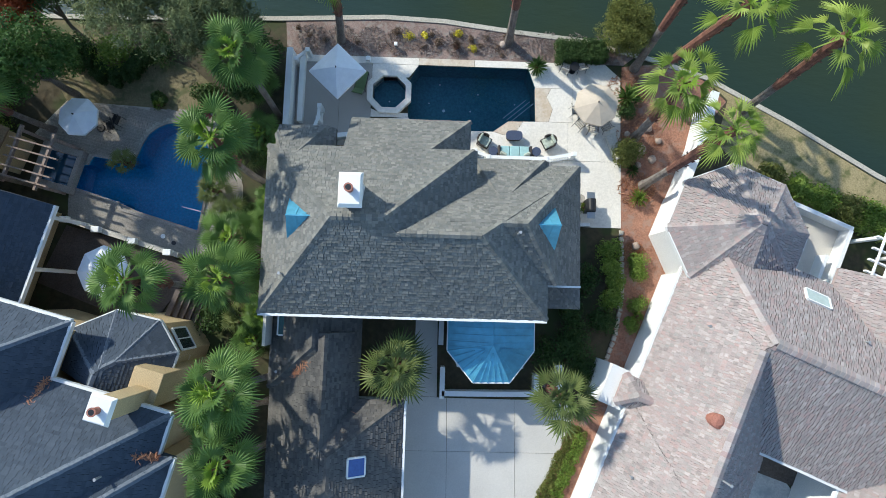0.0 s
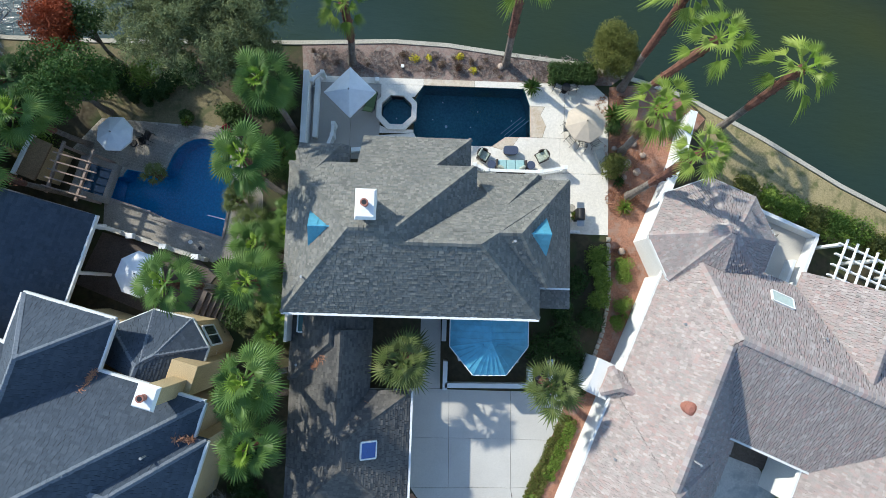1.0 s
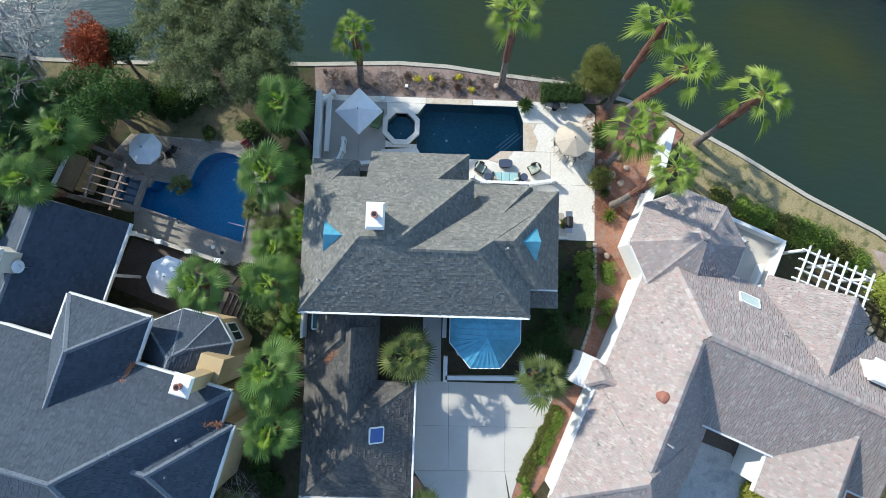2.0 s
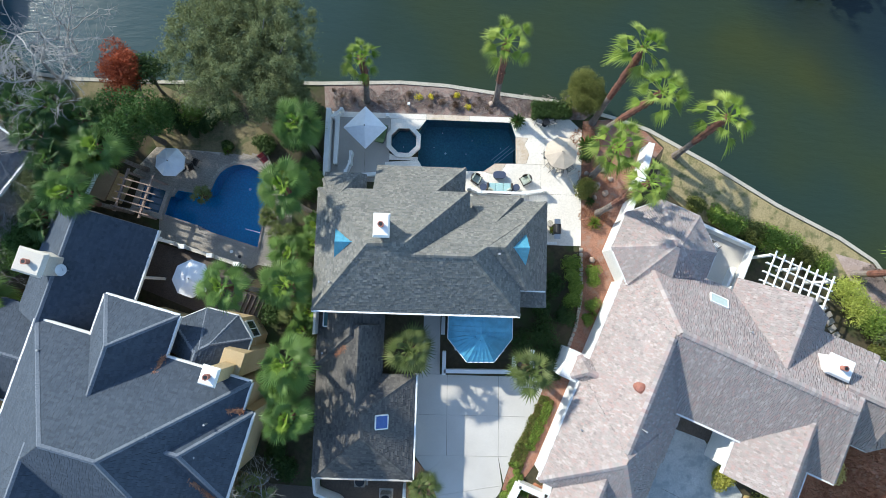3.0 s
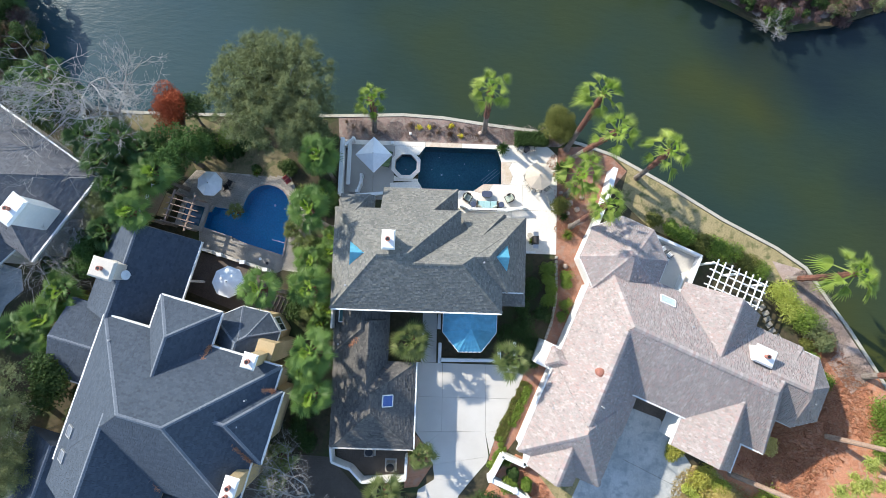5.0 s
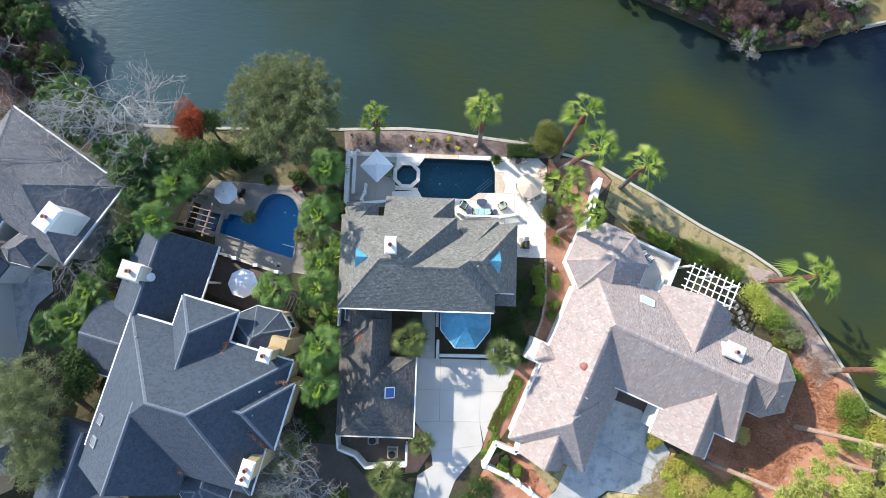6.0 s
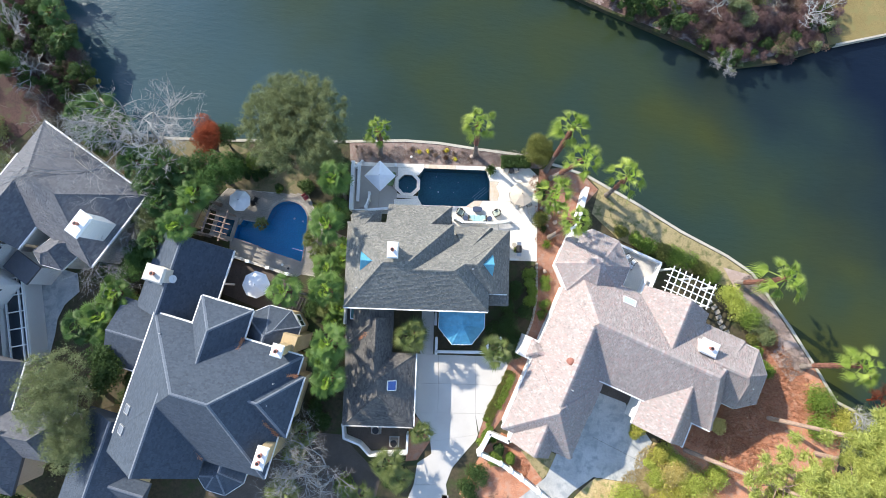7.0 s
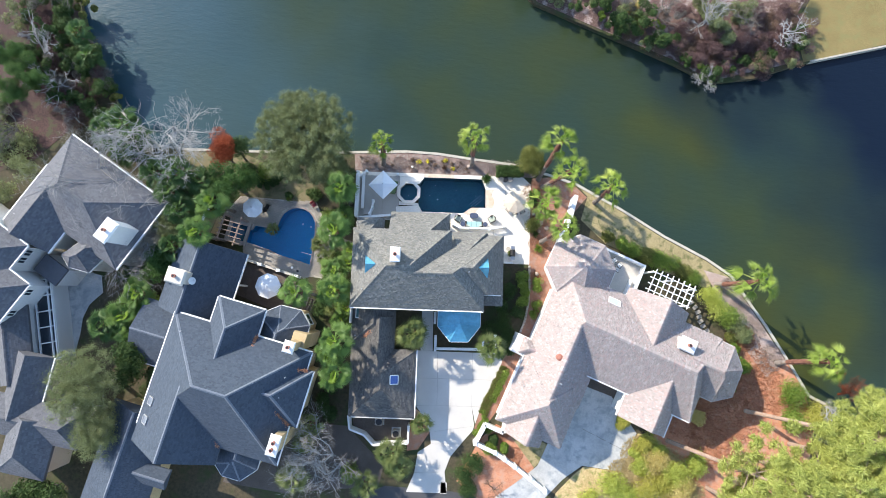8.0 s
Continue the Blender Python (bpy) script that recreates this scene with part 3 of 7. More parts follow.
sheet("mulch_bed", [(34.6, 28.5), (45.8, 31.5), (44.8, 36.5), (52, 48.5), (60, 90), (-8, 90), (-1, 60), (5, 46.3), (12.4, 38.0), (21.2, 34.4), (29.8, 31.0)], M_FLOOR, "leaf-strewn woodland floor on the far bank", "woodland floor")
sheet("mulch_bed", [(-0.9, -13.0), (-0.1, -13.9), (0.7, -15.6), (-0.6, -17.6), (-1.9, -17.8), (-1.6, -13.2)], M_MULCH, "mulch bed beside the driveway", "mulch bed")
sheet("lawn", [(9.8, -15.2), (11.2, -14.9), (15.4, -17.0), (13.0, -19.2)], M_LAWN, "dry lawn wedge beside the garage", "lawn")
sheet("mulch_bed", [(6.6, -16.2), (8.5, -14.4), (9.8, -15.2), (13.0, -19.2), (12.0, -21.6), (8.6, -24.5), (4.0, -21.0)], M_MULCH, "mulch bed with shrubs beside the driveway", "mulch bed", 0.025)
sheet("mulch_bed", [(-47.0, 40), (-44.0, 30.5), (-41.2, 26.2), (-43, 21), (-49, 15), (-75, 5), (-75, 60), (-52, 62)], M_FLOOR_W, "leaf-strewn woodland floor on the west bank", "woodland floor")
sheet("road", [(-60, -34), (40, -34), (40, -24.6), (9.5, -23.2), (3.6, -22.2), (-4.3, -21.8), (-9, -24), (-60, -30)], M_ASPHALT, "dark asphalt street", "road", 0.02)

# ---- pools and patios ----
def basin(name, poly, depth, plaster, water_mat, coping, label):
    t = thing(name, pose(0, 0, 0), label, "swimming pool")
    bm = bmesh.new()
    lo = [bm.verts.new((x, y, -depth)) for x, y in poly]
    hi = [bm.verts.new((x, y, 0.06)) for x, y in poly]
    bm.faces.new(lo)
    for i in range(len(poly)):
        j = (i + 1) % len(poly)
        bm.faces.new((lo[i], lo[j], hi[j], hi[i]))
    bmesh.ops.recalc_face_normals(bm, faces=bm.faces)
    part("basin", bm, plaster, t)
    wb = bmesh.new()
    wb.faces.new([wb.verts.new((x, y, -0.08)) for x, y in poly])
    wb.normal_update()
    for f in wb.faces:
        if f.normal.z < 0:
            f.normal_flip()
    part("pool_water", wb, water_mat, t)
    if coping:
        for i in range(len(poly)):
            cb = bmesh.new()
            a, b = Vector(poly[i]), Vector(poly[(i + 1) % len(poly)])
            d = (b - a).normalized()
            out = Vector((d.y, -d.x))
            if pip(tuple((a + b) / 2 + out * 0.05), poly):
                out = -out
            bar(cb, (*(a + out * coping / 2 - d * coping * 0.4), 0.05), (*(b + out * coping / 2 + d * coping * 0.4), 0.05 + 0.001 * (i % 3)), coping, 0.10)
            part("coping_stone", cb, M_COPING, t)
    return t


def scaled(poly, k):
    cx, cy = sum(p[0] for p in poly) / len(poly), sum(p[1] for p in poly) / len(poly)
    return [(cx + (x - cx) * k, cy + (y - cy) * k) for x, y in poly]


pool = basin("swimming_pool", POOL, 1.7, M_PLASTER_D, M_POOLW, 0.0, "dark navy swimming pool set in a pale patio")
spa = basin("spa", SPA, 0.9, M_PLASTER_D, M_POOLW, 0.0, "octagonal spa with a raised stone rim beside the pool")
rim = bmesh.new()
inn, outr = [(x, y) for x, y in SPA], scaled(SPA, 1.34)
rings = [[rim.verts.new((x, y, z)) for x, y in pl] for pl, z in ((outr, 0.0), (outr, 0.30), (inn, 0.30), (inn, -0.5))]
for a, b in zip(rings, rings[1:]):
    for i in range(8):
        rim.faces.new((a[i], a[(i + 1) % 8], b[(i + 1) % 8], b[i]))
bmesh.ops.recalc_face_normals(rim, faces=rim.faces)
part("stone_rim", rim, M_PATIO, spa, "pale stone rim")
lpool = basin("swimming_pool", LPOOL, 1.5, M_PLASTER_B, M_POOLWL, 0.16, "bright blue free-form swimming pool in grey paving")
# flat white discs for the pool lights; they give off no light
for x, y in ((0.6, 12.4), (2.4, 12.4), (4.9, 11.7), (5.4, 13.0), (-0.4, 12.9), (2.9, 13.6), (0.3, 14.2), (-3.0, 12.6)):
    b = bmesh.new()
    r = 0.11 if (x, y) == (0.6, 12.4) else 0.05
    cyl(b, (x, y, -1.72 if x > -2 else -0.92), (x, y, -1.66 if x > -2 else -0.86), r, r * 0.8, 12)
    part("drain_cover", b, M_WHITE, pool if x > -2 else spa)
for k in range(3):
    b = bmesh.new()
    bar(b, (6.42, 12.55, -0.25 - 0.28 * k), (4.95, 11.28, -0.25 - 0.28 * k), 0.05, 0.04)
    for v in b.verts:
        v.co.x -= 0.30 * k * 0.7
        v.co.y += 0.30 * k * 0.7
    part("step_edge", b, M_STEEL, pool)
for x, y in ((-16.0, 8.6), (-15.0, 8.3)):
    b = bmesh.new()
    cyl(b, (x, y, -1.52), (x, y, -1.45), 0.13, 0.1, 12)
    part("drain_cover", b, M_WHITE, lpool)
b = bmesh.new()
bar(b, (-15.6, 5.0, 0.0), (-14.3, 4.7, 0.25), 0.05, 0.05)
part("handrail", b, M_STEEL, lpool)

# patio slabs round the pool, laid as large fields with open joints
PATIO = structure(new("patio"), "pale stone patio round the pool", "patio")
FIELDS = [
    [(-9.0, 14.75), (-1.1, 14.75), (-1.1, 15.2), (-9.0, 15.2)], [(-1.08, 14.75), (2.5, 14.75), (2.5, 15.2), (-1.08, 15.2)],
    [(2.52, 14.75), (6.0, 14.75), (6.0, 15.2), (2.52, 15.2)],
    [(6.02, 14.75), (6.45, 13.5), (8.9, 13.5), (8.9, 15.2), (6.02, 15.2)], [(8.92, 13.5), (12.0, 13.5), (12.0, 14.3), (11.0, 15.2), (8.92, 15.2)],
    [(6.45, 13.48), (6.5, 11.25), (7.35, 11.25), (7.6, 12.1), (7.2, 12.9), (7.5, 13.48)], [(7.52, 13.48), (7.22, 12.9), (7.62, 12.1), (7.37, 11.25), (8.9, 11.25), (8.9, 13.48)], [(8.92, 11.25), (12.0, 11.25), (12.0, 13.48), (8.92, 13.48)],
    [(4.75, 11.2), (3.8, 10.5), (4.5, 10.3), (5.3, 10.6), (5.7, 11.21)], [(6.5, 11.23), (5.72, 11.22), (5.32, 10.6), (4.5, 10.28), (3.8, 10.48), (2.3, 10.48), (2.3, 8.75), (8.6, 8.75), (8.6, 11.23)], [(8.62, 8.75), (12.0, 8.75), (12.0, 11.23), (8.62, 11.23)],
    [(7.6, 8.73), (7.6, 4.5), (12.0, 4.5), (12.0, 8.73)], [(2.3, 8.73), (2.3, 6.6), (7.58, 6.6), (7.58, 8.73)],
    [(-1.2, 10.48), (2.28, 10.48), (2.28, 9.2), (-1.2, 9.2)], [(-4.4, 11.0), (-4.4, 9.2), (-1.22, 9.2), (-1.22, 10.5), (-1.7, 11.3), (-2.2, 11.2)],
    [(-8.9, 14.73), (-6.13, 14.73), (-6.13, 9.3), (-8.9, 9.3)], [(-6.11, 14.73), (-4.1, 14.73), (-4.1, 11.02), (-4.42, 11.0), (-4.42, 9.3), (-6.11, 9.3)],
    [(-4.08, 14.73), (-1.1, 14.73), (-1.7, 13.6), (-1.7, 11.32), (-2.2, 11.22), (-4.08, 11.22)],
]
for i, f in enumerate(FIELDS):
    if i == len(FIELDS) - 1:
        # the field that surrounds the spa, split so that its rim stands free
        slab("paving_slab", [(-4.08, 14.73), (-1.1, 14.73), (-1.7, 13.9), (-4.08, 13.9)], -0.05, 0.05, M_PATIO, PATIO)
        slab("paving_slab", [(-4.08, 13.88), (-3.6, 13.88), (-4.05, 13.2)], -0.05, 0.05, M_PATIO, PATIO)
        slab("paving_slab", [(-4.08, 11.75), (-3.5, 11.5), (-1.7, 11.5), (-1.7, 11.32), (-2.2, 11.22), (-4.08, 11.22)], -0.05, 0.05, M_PATIO, PATIO)
    else:
        slab("paving_slab", f, -0.05, 0.05, M_DECK if i in (15, 16) else M_PATIO_T if i in (1, 5, 8) else M_PATIO, PATIO)

# the neighbour's paving: running-bond pavers round the blue pool
PAV = structure(new("pavement"), "grey concrete pavers round the blue pool", "pavement")
PAV_POLY = [(-25.2, 9.4), (-22.7, 7.6), (-22.5, 5.6), (-19.4, 4.4), (-16.0, 2.3), (-12.9, 1.9), (-11.8, 4.6), (-11.9, 6.5), (-13.5, 9.9), (-14.3, 11.5), (-17.4, 11.3), (-23.4, 11.6)]


def sheet_with_hole(name, poly, hole, z, material, parent):
    from mathutils.geometry import delaunay_2d_cdt
    pts = [Vector(p) for p in poly] + [Vector(p) for p in hole]
    n, h = len(poly), len(hole)
    edges = [(i, (i + 1) % n) for i in range(n)] + [(n + i, n + (i + 1) % h) for i in range(h)]
    v, _, f, *_ = delaunay_2d_cdt(pts, edges, [], 0, 1e-5)
    bm = bmesh.new()
    vs = [bm.verts.new((p.x, p.y, z)) for p in v]
    for tri in f:
        c = sum((v[i] for i in tri), Vector((0, 0))) / 3
        if pip(c, poly) and not pip(c, hole):
            bm.faces.new([vs[i] for i in tri])
    bmesh.ops.recalc_face_normals(bm, faces=bm.faces)
    return part(name, bm, material, parent)


sheet_with_hole("paver_bed", PAV_POLY, LPOOL, 0.012, M_GRAVEL, PAV)


def pavers(parent, poly, hole, ang, w, h, origin, material, limit):
    """Single pavers in running bond inside poly, outside hole: the nearest to origin as pieces, the rest joined."""
    c, s = math.cos(radians(ang)), math.sin(radians(ang))
    xs, ys = [p[0] for p in poly], [p[1] for p in poly]
    cells = []
    span = int(max(max(xs) - min(xs), max(ys) - min(ys)) / h) + 2
    for j in range(-span, span):
        for i in range(-span, span):
            u, v = (i + 0.5 * (j % 2)) * w, j * h
            x, y = origin[0] + u * c - v * s, origin[1] + u * s + v * c
            corners = [(x + du * c - dv * s, y + du * s + dv * c) for du, dv in ((-w / 2, -h / 2), (w / 2, -h / 2), (w / 2, h / 2), (-w / 2, h / 2))]
            if all(pip(q, poly) and not pip(q, hole) for q in corners):
                cells.append((math.hypot(x - origin[0], y - origin[1]), x, y))
    cells.sort()
    me = None
    rest = bmesh.new()
    for k, (_, x, y) in enumerate(cells):
        m = pose(x, y, 0.0, 0, 0, ang)
        if k < limit:
            if me is None:
                first = part("paver", box(-w / 2 + 0.008, w / 2 - 0.008, -h / 2 + 0.008, h / 2 - 0.008, 0.0, 0.035, None, 0.006), material, parent)
                me = first.data
                first.matrix_basis = m
            else:
                o = new("paver", me)
                o.parent, o.matrix_basis = parent, m @ pose(0, 0, 0.003 * math.sin(k * 2.4))
        else:
            add_box(rest, -w / 2 + 0.008, w / 2 - 0.008, -h / 2 + 0.008, h / 2 - 0.008, 0.012, 0.035, m)
    if len(rest.verts):
        tagged(part("pavers", rest, material, parent), kind="stuff")
    else:
        rest.free()


# driveway panels with open joints
DRIVE = structure(new("driveway"), "pale concrete driveway with tooled joints", "driveway")
J = 0.012
for poly in (
    [(-1.25, -9.40), (1.37, -9.40), (1.30, -6.25), (-1.3, -6.2)], [(1.39, -9.38), (5.49, -9.36), (5.42, -6.25), (1.32, -6.25)],
    [(5.51, -9.36), (8.15, -9.36), (9.0, -7.2), (8.6, -6.2), (5.44, -6.25)],
    [(-1.1, -12.6), (1.43, -12.55), (1.37, -9.42), (-1.22, -9.42)], [(1.45, -12.53), (5.53, -12.48), (5.49, -9.38), (1.39, -9.40)],
    [(5.55, -12.48), (6.7, -12.4), (8.14, -9.38), (5.51, -9.38)],
    [(-1.05, -12.62), (1.43, -12.57), (-0.1, -13.88)], [(-0.08, -13.9), (1.45, -12.55), (5.53, -12.5), (5.9, -14.7), (0.72, -15.6)],
    [(5.55, -12.5), (6.68, -12.42), (6.0, -14.5)], [(0.72, -15.62), (5.9, -14.72), (5.7, -15.3), (4.4, -16.8), (0.9, -16.9)],
    [(0.9, -16.92), (4.4, -16.82), (3.2, -18.3), (2.6, -20.0), (-0.9, -20.2), (-0.6, -17.9)], [(-0.9, -20.22), (2.6, -20.02), (2.9, -22.4), (-1.8, -22.4)],
    [(-0.75, -6.2), (0.70, -6.2), (0.62, -1.5), (-0.72, -1.5)], [(2.2, -22.45), (2.9, -22.45), (2.9, -21.2), (2.2, -21.2)],
):
    slab("concrete_panel", poly, -0.05, 0.05, M_CONC, DRIVE)
RDRIVE = structure(new("driveway"), "grey concrete drive in front of the garage", "driveway")
slab("concrete_panel", [(17.6, -9.2), (20.6, -8.6), (22.6, -11.6), (25.0, -14.9), (24.2, -17.2), (18.6, -14.6), (14.6, -16.4), (15.6, -12.6)], -0.05, 0.045, M_CONC_OLD, RDRIVE)
slab("concrete_panel", [(14.58, -16.42), (18.58, -14.62), (24.18, -17.22), (23.1, -19.3), (18.6, -18.8), (16.4, -20.4), (14.3, -22.6), (13.0, -24.6), (8.6, -24.6), (8.6, -22.6), (11.0, -20.9), (13.4, -19.0)], -0.05, 0.045, M_CONC_OLD, RDRIVE)
structure(slab("pavement", [(17.2, -9.1), (18.0, -7.1), (23.1, -9.2), (22.4, -10.9)], -0.05, 0.052, M_BROWNPAVE), "dark brown paved entry court", "pavement")
WWALK = [(-43.2, 1.6), (-41.6, 1.9), (-39.3, 1.3), (-38.9, -0.7), (-40.4, -2.2), (-41.0, -3.8), (-41.1, -5.6), (-41.6, -8.6), (-43.4, -8.8)]
WDRIVE = structure(new("driveway"), "pale curved concrete walk between the houses", "driveway")
slab("concrete_panel", WWALK, -0.05, 0.04, M_CONC_OLD, WDRIVE)
structure(slab("pavement", [(-13.0, -15.0), (-9.0, -15.2), (-4.5, -19.5), (-5.0, -21.9), (-16.0, -23.0), (-23.0, -22.0), (-22.0, -16.5)], -0.05, 0.02, M_BROWNPAVE), "dark brown paved forecourt", "pavement")

# ---- main house ----
main = thing("house", pose(0, 0, 0), "two-storey white house with grey-brown shingled hip roofs", "house", "houses by the lake")
SR = 0.80
# west block, its long north slope, and the stepped-down bays
wing(main, -8.4, 2.4, -1.2, 7.45, M_ROOF, M_STUCCO, 5.55, gutters="s", hidden="se", single=((-2.0, 0.5, 7.4), 150), s=(6.05, SR), w=(6.05, 0.86), n=(6.0, 0.85), e=(5.85, 0.86))
wing(main, -4.55, 2.12, 4.5, 9.7, M_ROOF, M_STUCCO, 3.75, gutters="", n=(4.0, 0.86), e=(4.0, 0.9))
wing(main, -8.15, -5.2, 5.5, 8.75, M_ROOF, M_STUCCO, 4.55, n=(5.25, 0.62), e=(4.9, 0.9), w=(5.6, 1.4))
# middle block
wing(main, -2.0, 6.07, -1.19, 7.4, M_ROOF, M_STUCCO, 3.45, wall=False, gutters="s", hidden="sw nw", s=(6.04, SR), n=(3.7, 1.13), e=(6.05, 0.84))
part("wall", box(-1.5, 5.6, -0.75, 4.4, 0, 5.75), M_STUCCO, main)
part("wall", box(1.4, 7.0, 4.4, 6.95, 0, 3.4), M_STUCCO, main)
# east block
wing(main, 1.0, 8.4, 0.62, 7.38, M_ROOF, M_STUCCO, 3.5, wall=False, hidden="sw nw", n=(3.71, 1.13), e=(3.6, 1.24), s=(5.9, 0.86))
part("gutter", box(6.1, 8.0, 0.52, 0.62, 5.0, 5.25), M_WHITE, main, "white gutter")
part("wall", box(1.4, 7.05, 1.1, 4.4, 0, 4.9), M_STUCCO, main)
wing(main, 4.6, 8.42, -0.6, 3.0, M_ROOF, M_STUCCO, 3.35, caps=False, wall=False, e=(3.58, 0.55), s=(3.6, 0.7))
part("wall", box(5.0, 7.9, -0.1, 6.9, 0, 3.5), M_STUCCO, main)
wing(main, 2.3, 6.55, 5.2, 7.6, M_ROOF, M_STUCCO, 3.2, caps=True, wall=False, n=(3.92, 0.93), e=(3.7, 1.0), w=(3.85, 2.0))
# garage wing
wing(main, -8.55, -3.6, -5.3, -0.8, M_ROOF_LOW, M_STUCCO, 2.95, gutters="", hidden="se", w=(3.3, 0.62), e=(3.2, 0.77), s=(3.3, 0.70))
wing(main, -8.5, -3.62, -9.2, -2.2, M_ROOF_LOW, M_STUCCO, 2.94, gutters="", w=(3.08, 0.585), e=(3.2, 1.13))
wing(main, -8.45, -1.1, -13.35, -5.85, M_ROOF_LOW, M_STUCCO, 2.95, gutters="e", hidden="nw", w=(3.09, 0.585), e=(3.2, 0.56), s=(3.2, 0.60), n=(3.2, 0.82))
part("gutter", box(-8.45, -1.1, -13.5, -13.36, 2.98, 3.2), M_CREAM, main, "tan gutter")
part("wall", box(-8.62, -8.46, -3.0, -1.0, 0.0, 4.5), M_CREAM, main)
chimney(main, -3.72, -3.02, 3.72, 4.92, 6.0, 10.3, M_STUCCO, 1)
for x, y, z in ((4.25, 2.9, 8.45), (-6.95, 0.74, 7.55), (-8.0, -4.4, 3.6)):
    vent_pipe(main, x, y, z)


def gable_dormer(house, x, y0, y1, tip, peak, zc, zp, inward):
    """A small dormer with a blue metal roof: two slopes from its ridge down to the big roof."""
    bm = bmesh.new()
    ym = (y0 + y1) / 2
    c = [bm.verts.new(p) for p in ((x, y0, zc), (x, y1, zc), (peak, ym, zp), (tip, ym, zp), (x + inward * 0.35, y0, zc), (x + inward * 0.35, y1, zc))]
    lower = [bm.verts.new(v.co - Vector((0, 0, 0.9))) for v in c]
    for f in ((0, 2, 3, 4), (1, 5, 3, 2), (0, 1, 2)):
        bm.faces.new([c[i] for i in f])
    for i, j in ((0, 1), (1, 5), (5, 3), (3, 4), (4, 0)):
        bm.faces.new((c[i], c[j], lower[j], lower[i]))
    bmesh.ops.recalc_face_normals(bm, faces=bm.faces)
    d = part("dormer", bm, M_BLUE, house, "blue metal dormer roof")
    rb = bmesh.new()
    bar(rb, (peak, ym, zp + 0.02), (tip, ym, zp + 0.02), 0.06, 0.06)
    part("ridge_seam", rb, M_BLUE, d)
    for k in (0.35, 0.7):
        for y in (y0, y1):
            sb = bmesh.new()
            p = Vector((peak, ym, zp)).lerp(Vector((tip, ym, zp)), k)
            q = Vector((x + inward * 0.2, y, zc)).lerp(Vector((tip, ym, zp)), k)
            bar(sb, p + Vector((0, 0, 0.015)), q + Vector((0, 0, 0.015)), 0.025, 0.03)
            part("standing_seam", sb, M_BLUE, d)


gable_dormer(main, -6.75, 2.35, 4.4, -5.25, -6.55, 7.45, 8.6, 1)
gable_dormer(main, 6.42, 2.40, 4.55, 5.32, 6.45, 6.15, 7.42, -1)


def skylight(house, cx, cy, cz, w, l, ax, slope, frame_mat, glass):
    """A framed skylight lying on a slope: ax = azimuth of its rise in degrees."""
    m = pose(cx, cy, cz, 0, 0, ax) @ pose(0, 0, 0, 0, -math.degrees(math.atan(slope)), 0)
    fr = bmesh.new()
    for s in (-1, 1):
        add_box(fr, -l / 2, l / 2, s * w / 2 - 0.04, s * w / 2 + 0.04, -0.08, 0.12, m)
        add_box(fr, s * l / 2 - 0.04, s * l / 2 + 0.04, -w / 2 + 0.04, w / 2 - 0.04, -0.08, 0.12, m)
    sk = part("skylight", fr, frame_mat, house)
    part("pane", box(-l / 2 + 0.04, l / 2 - 0.04, -w / 2 + 0.04, w / 2 - 0.04, -0.02, 0.085, m), glass, sk)


skylight(main, -3.4, -9.0, 4.53, 0.95, 0.95, 180, 0.56, M_WHITE, M_SKYGLASS)
skylight(main, -7.75, -1.9, 3.75, 0.55, 1.1, 90, 0.0, M_WHITE, mat_plain("green_glass", (0.03, 0.10, 0.09), 0.1))
for x in (1.2, 3.4):
    window(main, pose(x, 7.0, 1.9), 1.5, 1.6)
window(main, pose(7.92, 3.0, 1.8, 0, 0, -90), 1.4, 1.5)
window(main, pose(-2.0, 9.28, 1.8), 1.6, 1.8, 1, 3)

# blue entry roof: a rectangle with a half-octagon nose
GZ = [(1.2, -1.0), (1.2, -3.1), (2.65, -4.8), (4.68, -4.75), (6.0, -3.0), (6.0, -1.0)]
APEX = Vector((3.6, -2.62, 4.25))
entry = part("entry_roof", bmesh.new(), M_BLUE, main, "blue standing-seam metal roof")
eb = bmesh.new()
low = [eb.verts.new((x, y, 3.05)) for x, y in GZ]
under = [eb.verts.new((x, y, 2.85)) for x, y in GZ]
apex, back = eb.verts.new(APEX), eb.verts.new((3.62, -1.0, 4.25))
for i in range(1, 4):
    eb.faces.new((low[i], low[i + 1], apex))
eb.faces.new((low[0], low[1], apex, back))
eb.faces.new((low[4], low[5], back, apex))
for i in range(5):
    eb.faces.new((low[i], under[i], under[i + 1], low[i + 1]))
eb.faces.new(under)
bmesh.ops.recalc_face_normals(eb, faces=eb.faces)
eb.to_mesh(entry.data)
eb.free()


def seam(p, q):
    b_ = bmesh.new()
    up = Vector((0, 0, 0.025))
    bar(b_, Vector(p) + up, Vector(q) + up, 0.035, 0.06)
    part("standing_seam", b_, M_BLUE, entry)


for i in range(1, 5):
    seam(APEX, (*GZ[i], 3.05))
seam(APEX, (3.62, -1.0, 4.25))
for i in (1, 2, 3):
    a, b = Vector((*GZ[i], 3.05)), Vector((*GZ[i + 1], 3.05))
    for k in (0.2, 0.4, 0.6, 0.8):
        e = a.lerp(b, k)
        s = 0.12 + 1.1 * abs(k - 0.5)
        seam(APEX.lerp(e, s), e)
for i, x in ((0, 1.2), (5, 6.0)):
    for y in (-1.35, -1.75, -2.15, -2.55, -2.85):
        zt = 4.25 if y > -2.62 else 4.0
        xt = 3.61 if y > -2.62 else 3.61 + (x - 3.61) * 0.18
        seam((xt, y, zt), (x, y, 3.05))
wb_ = part("wall", box(1.75, 5.45, -4.0, -0.8, 0, 2.95), M_STUCCO, main)
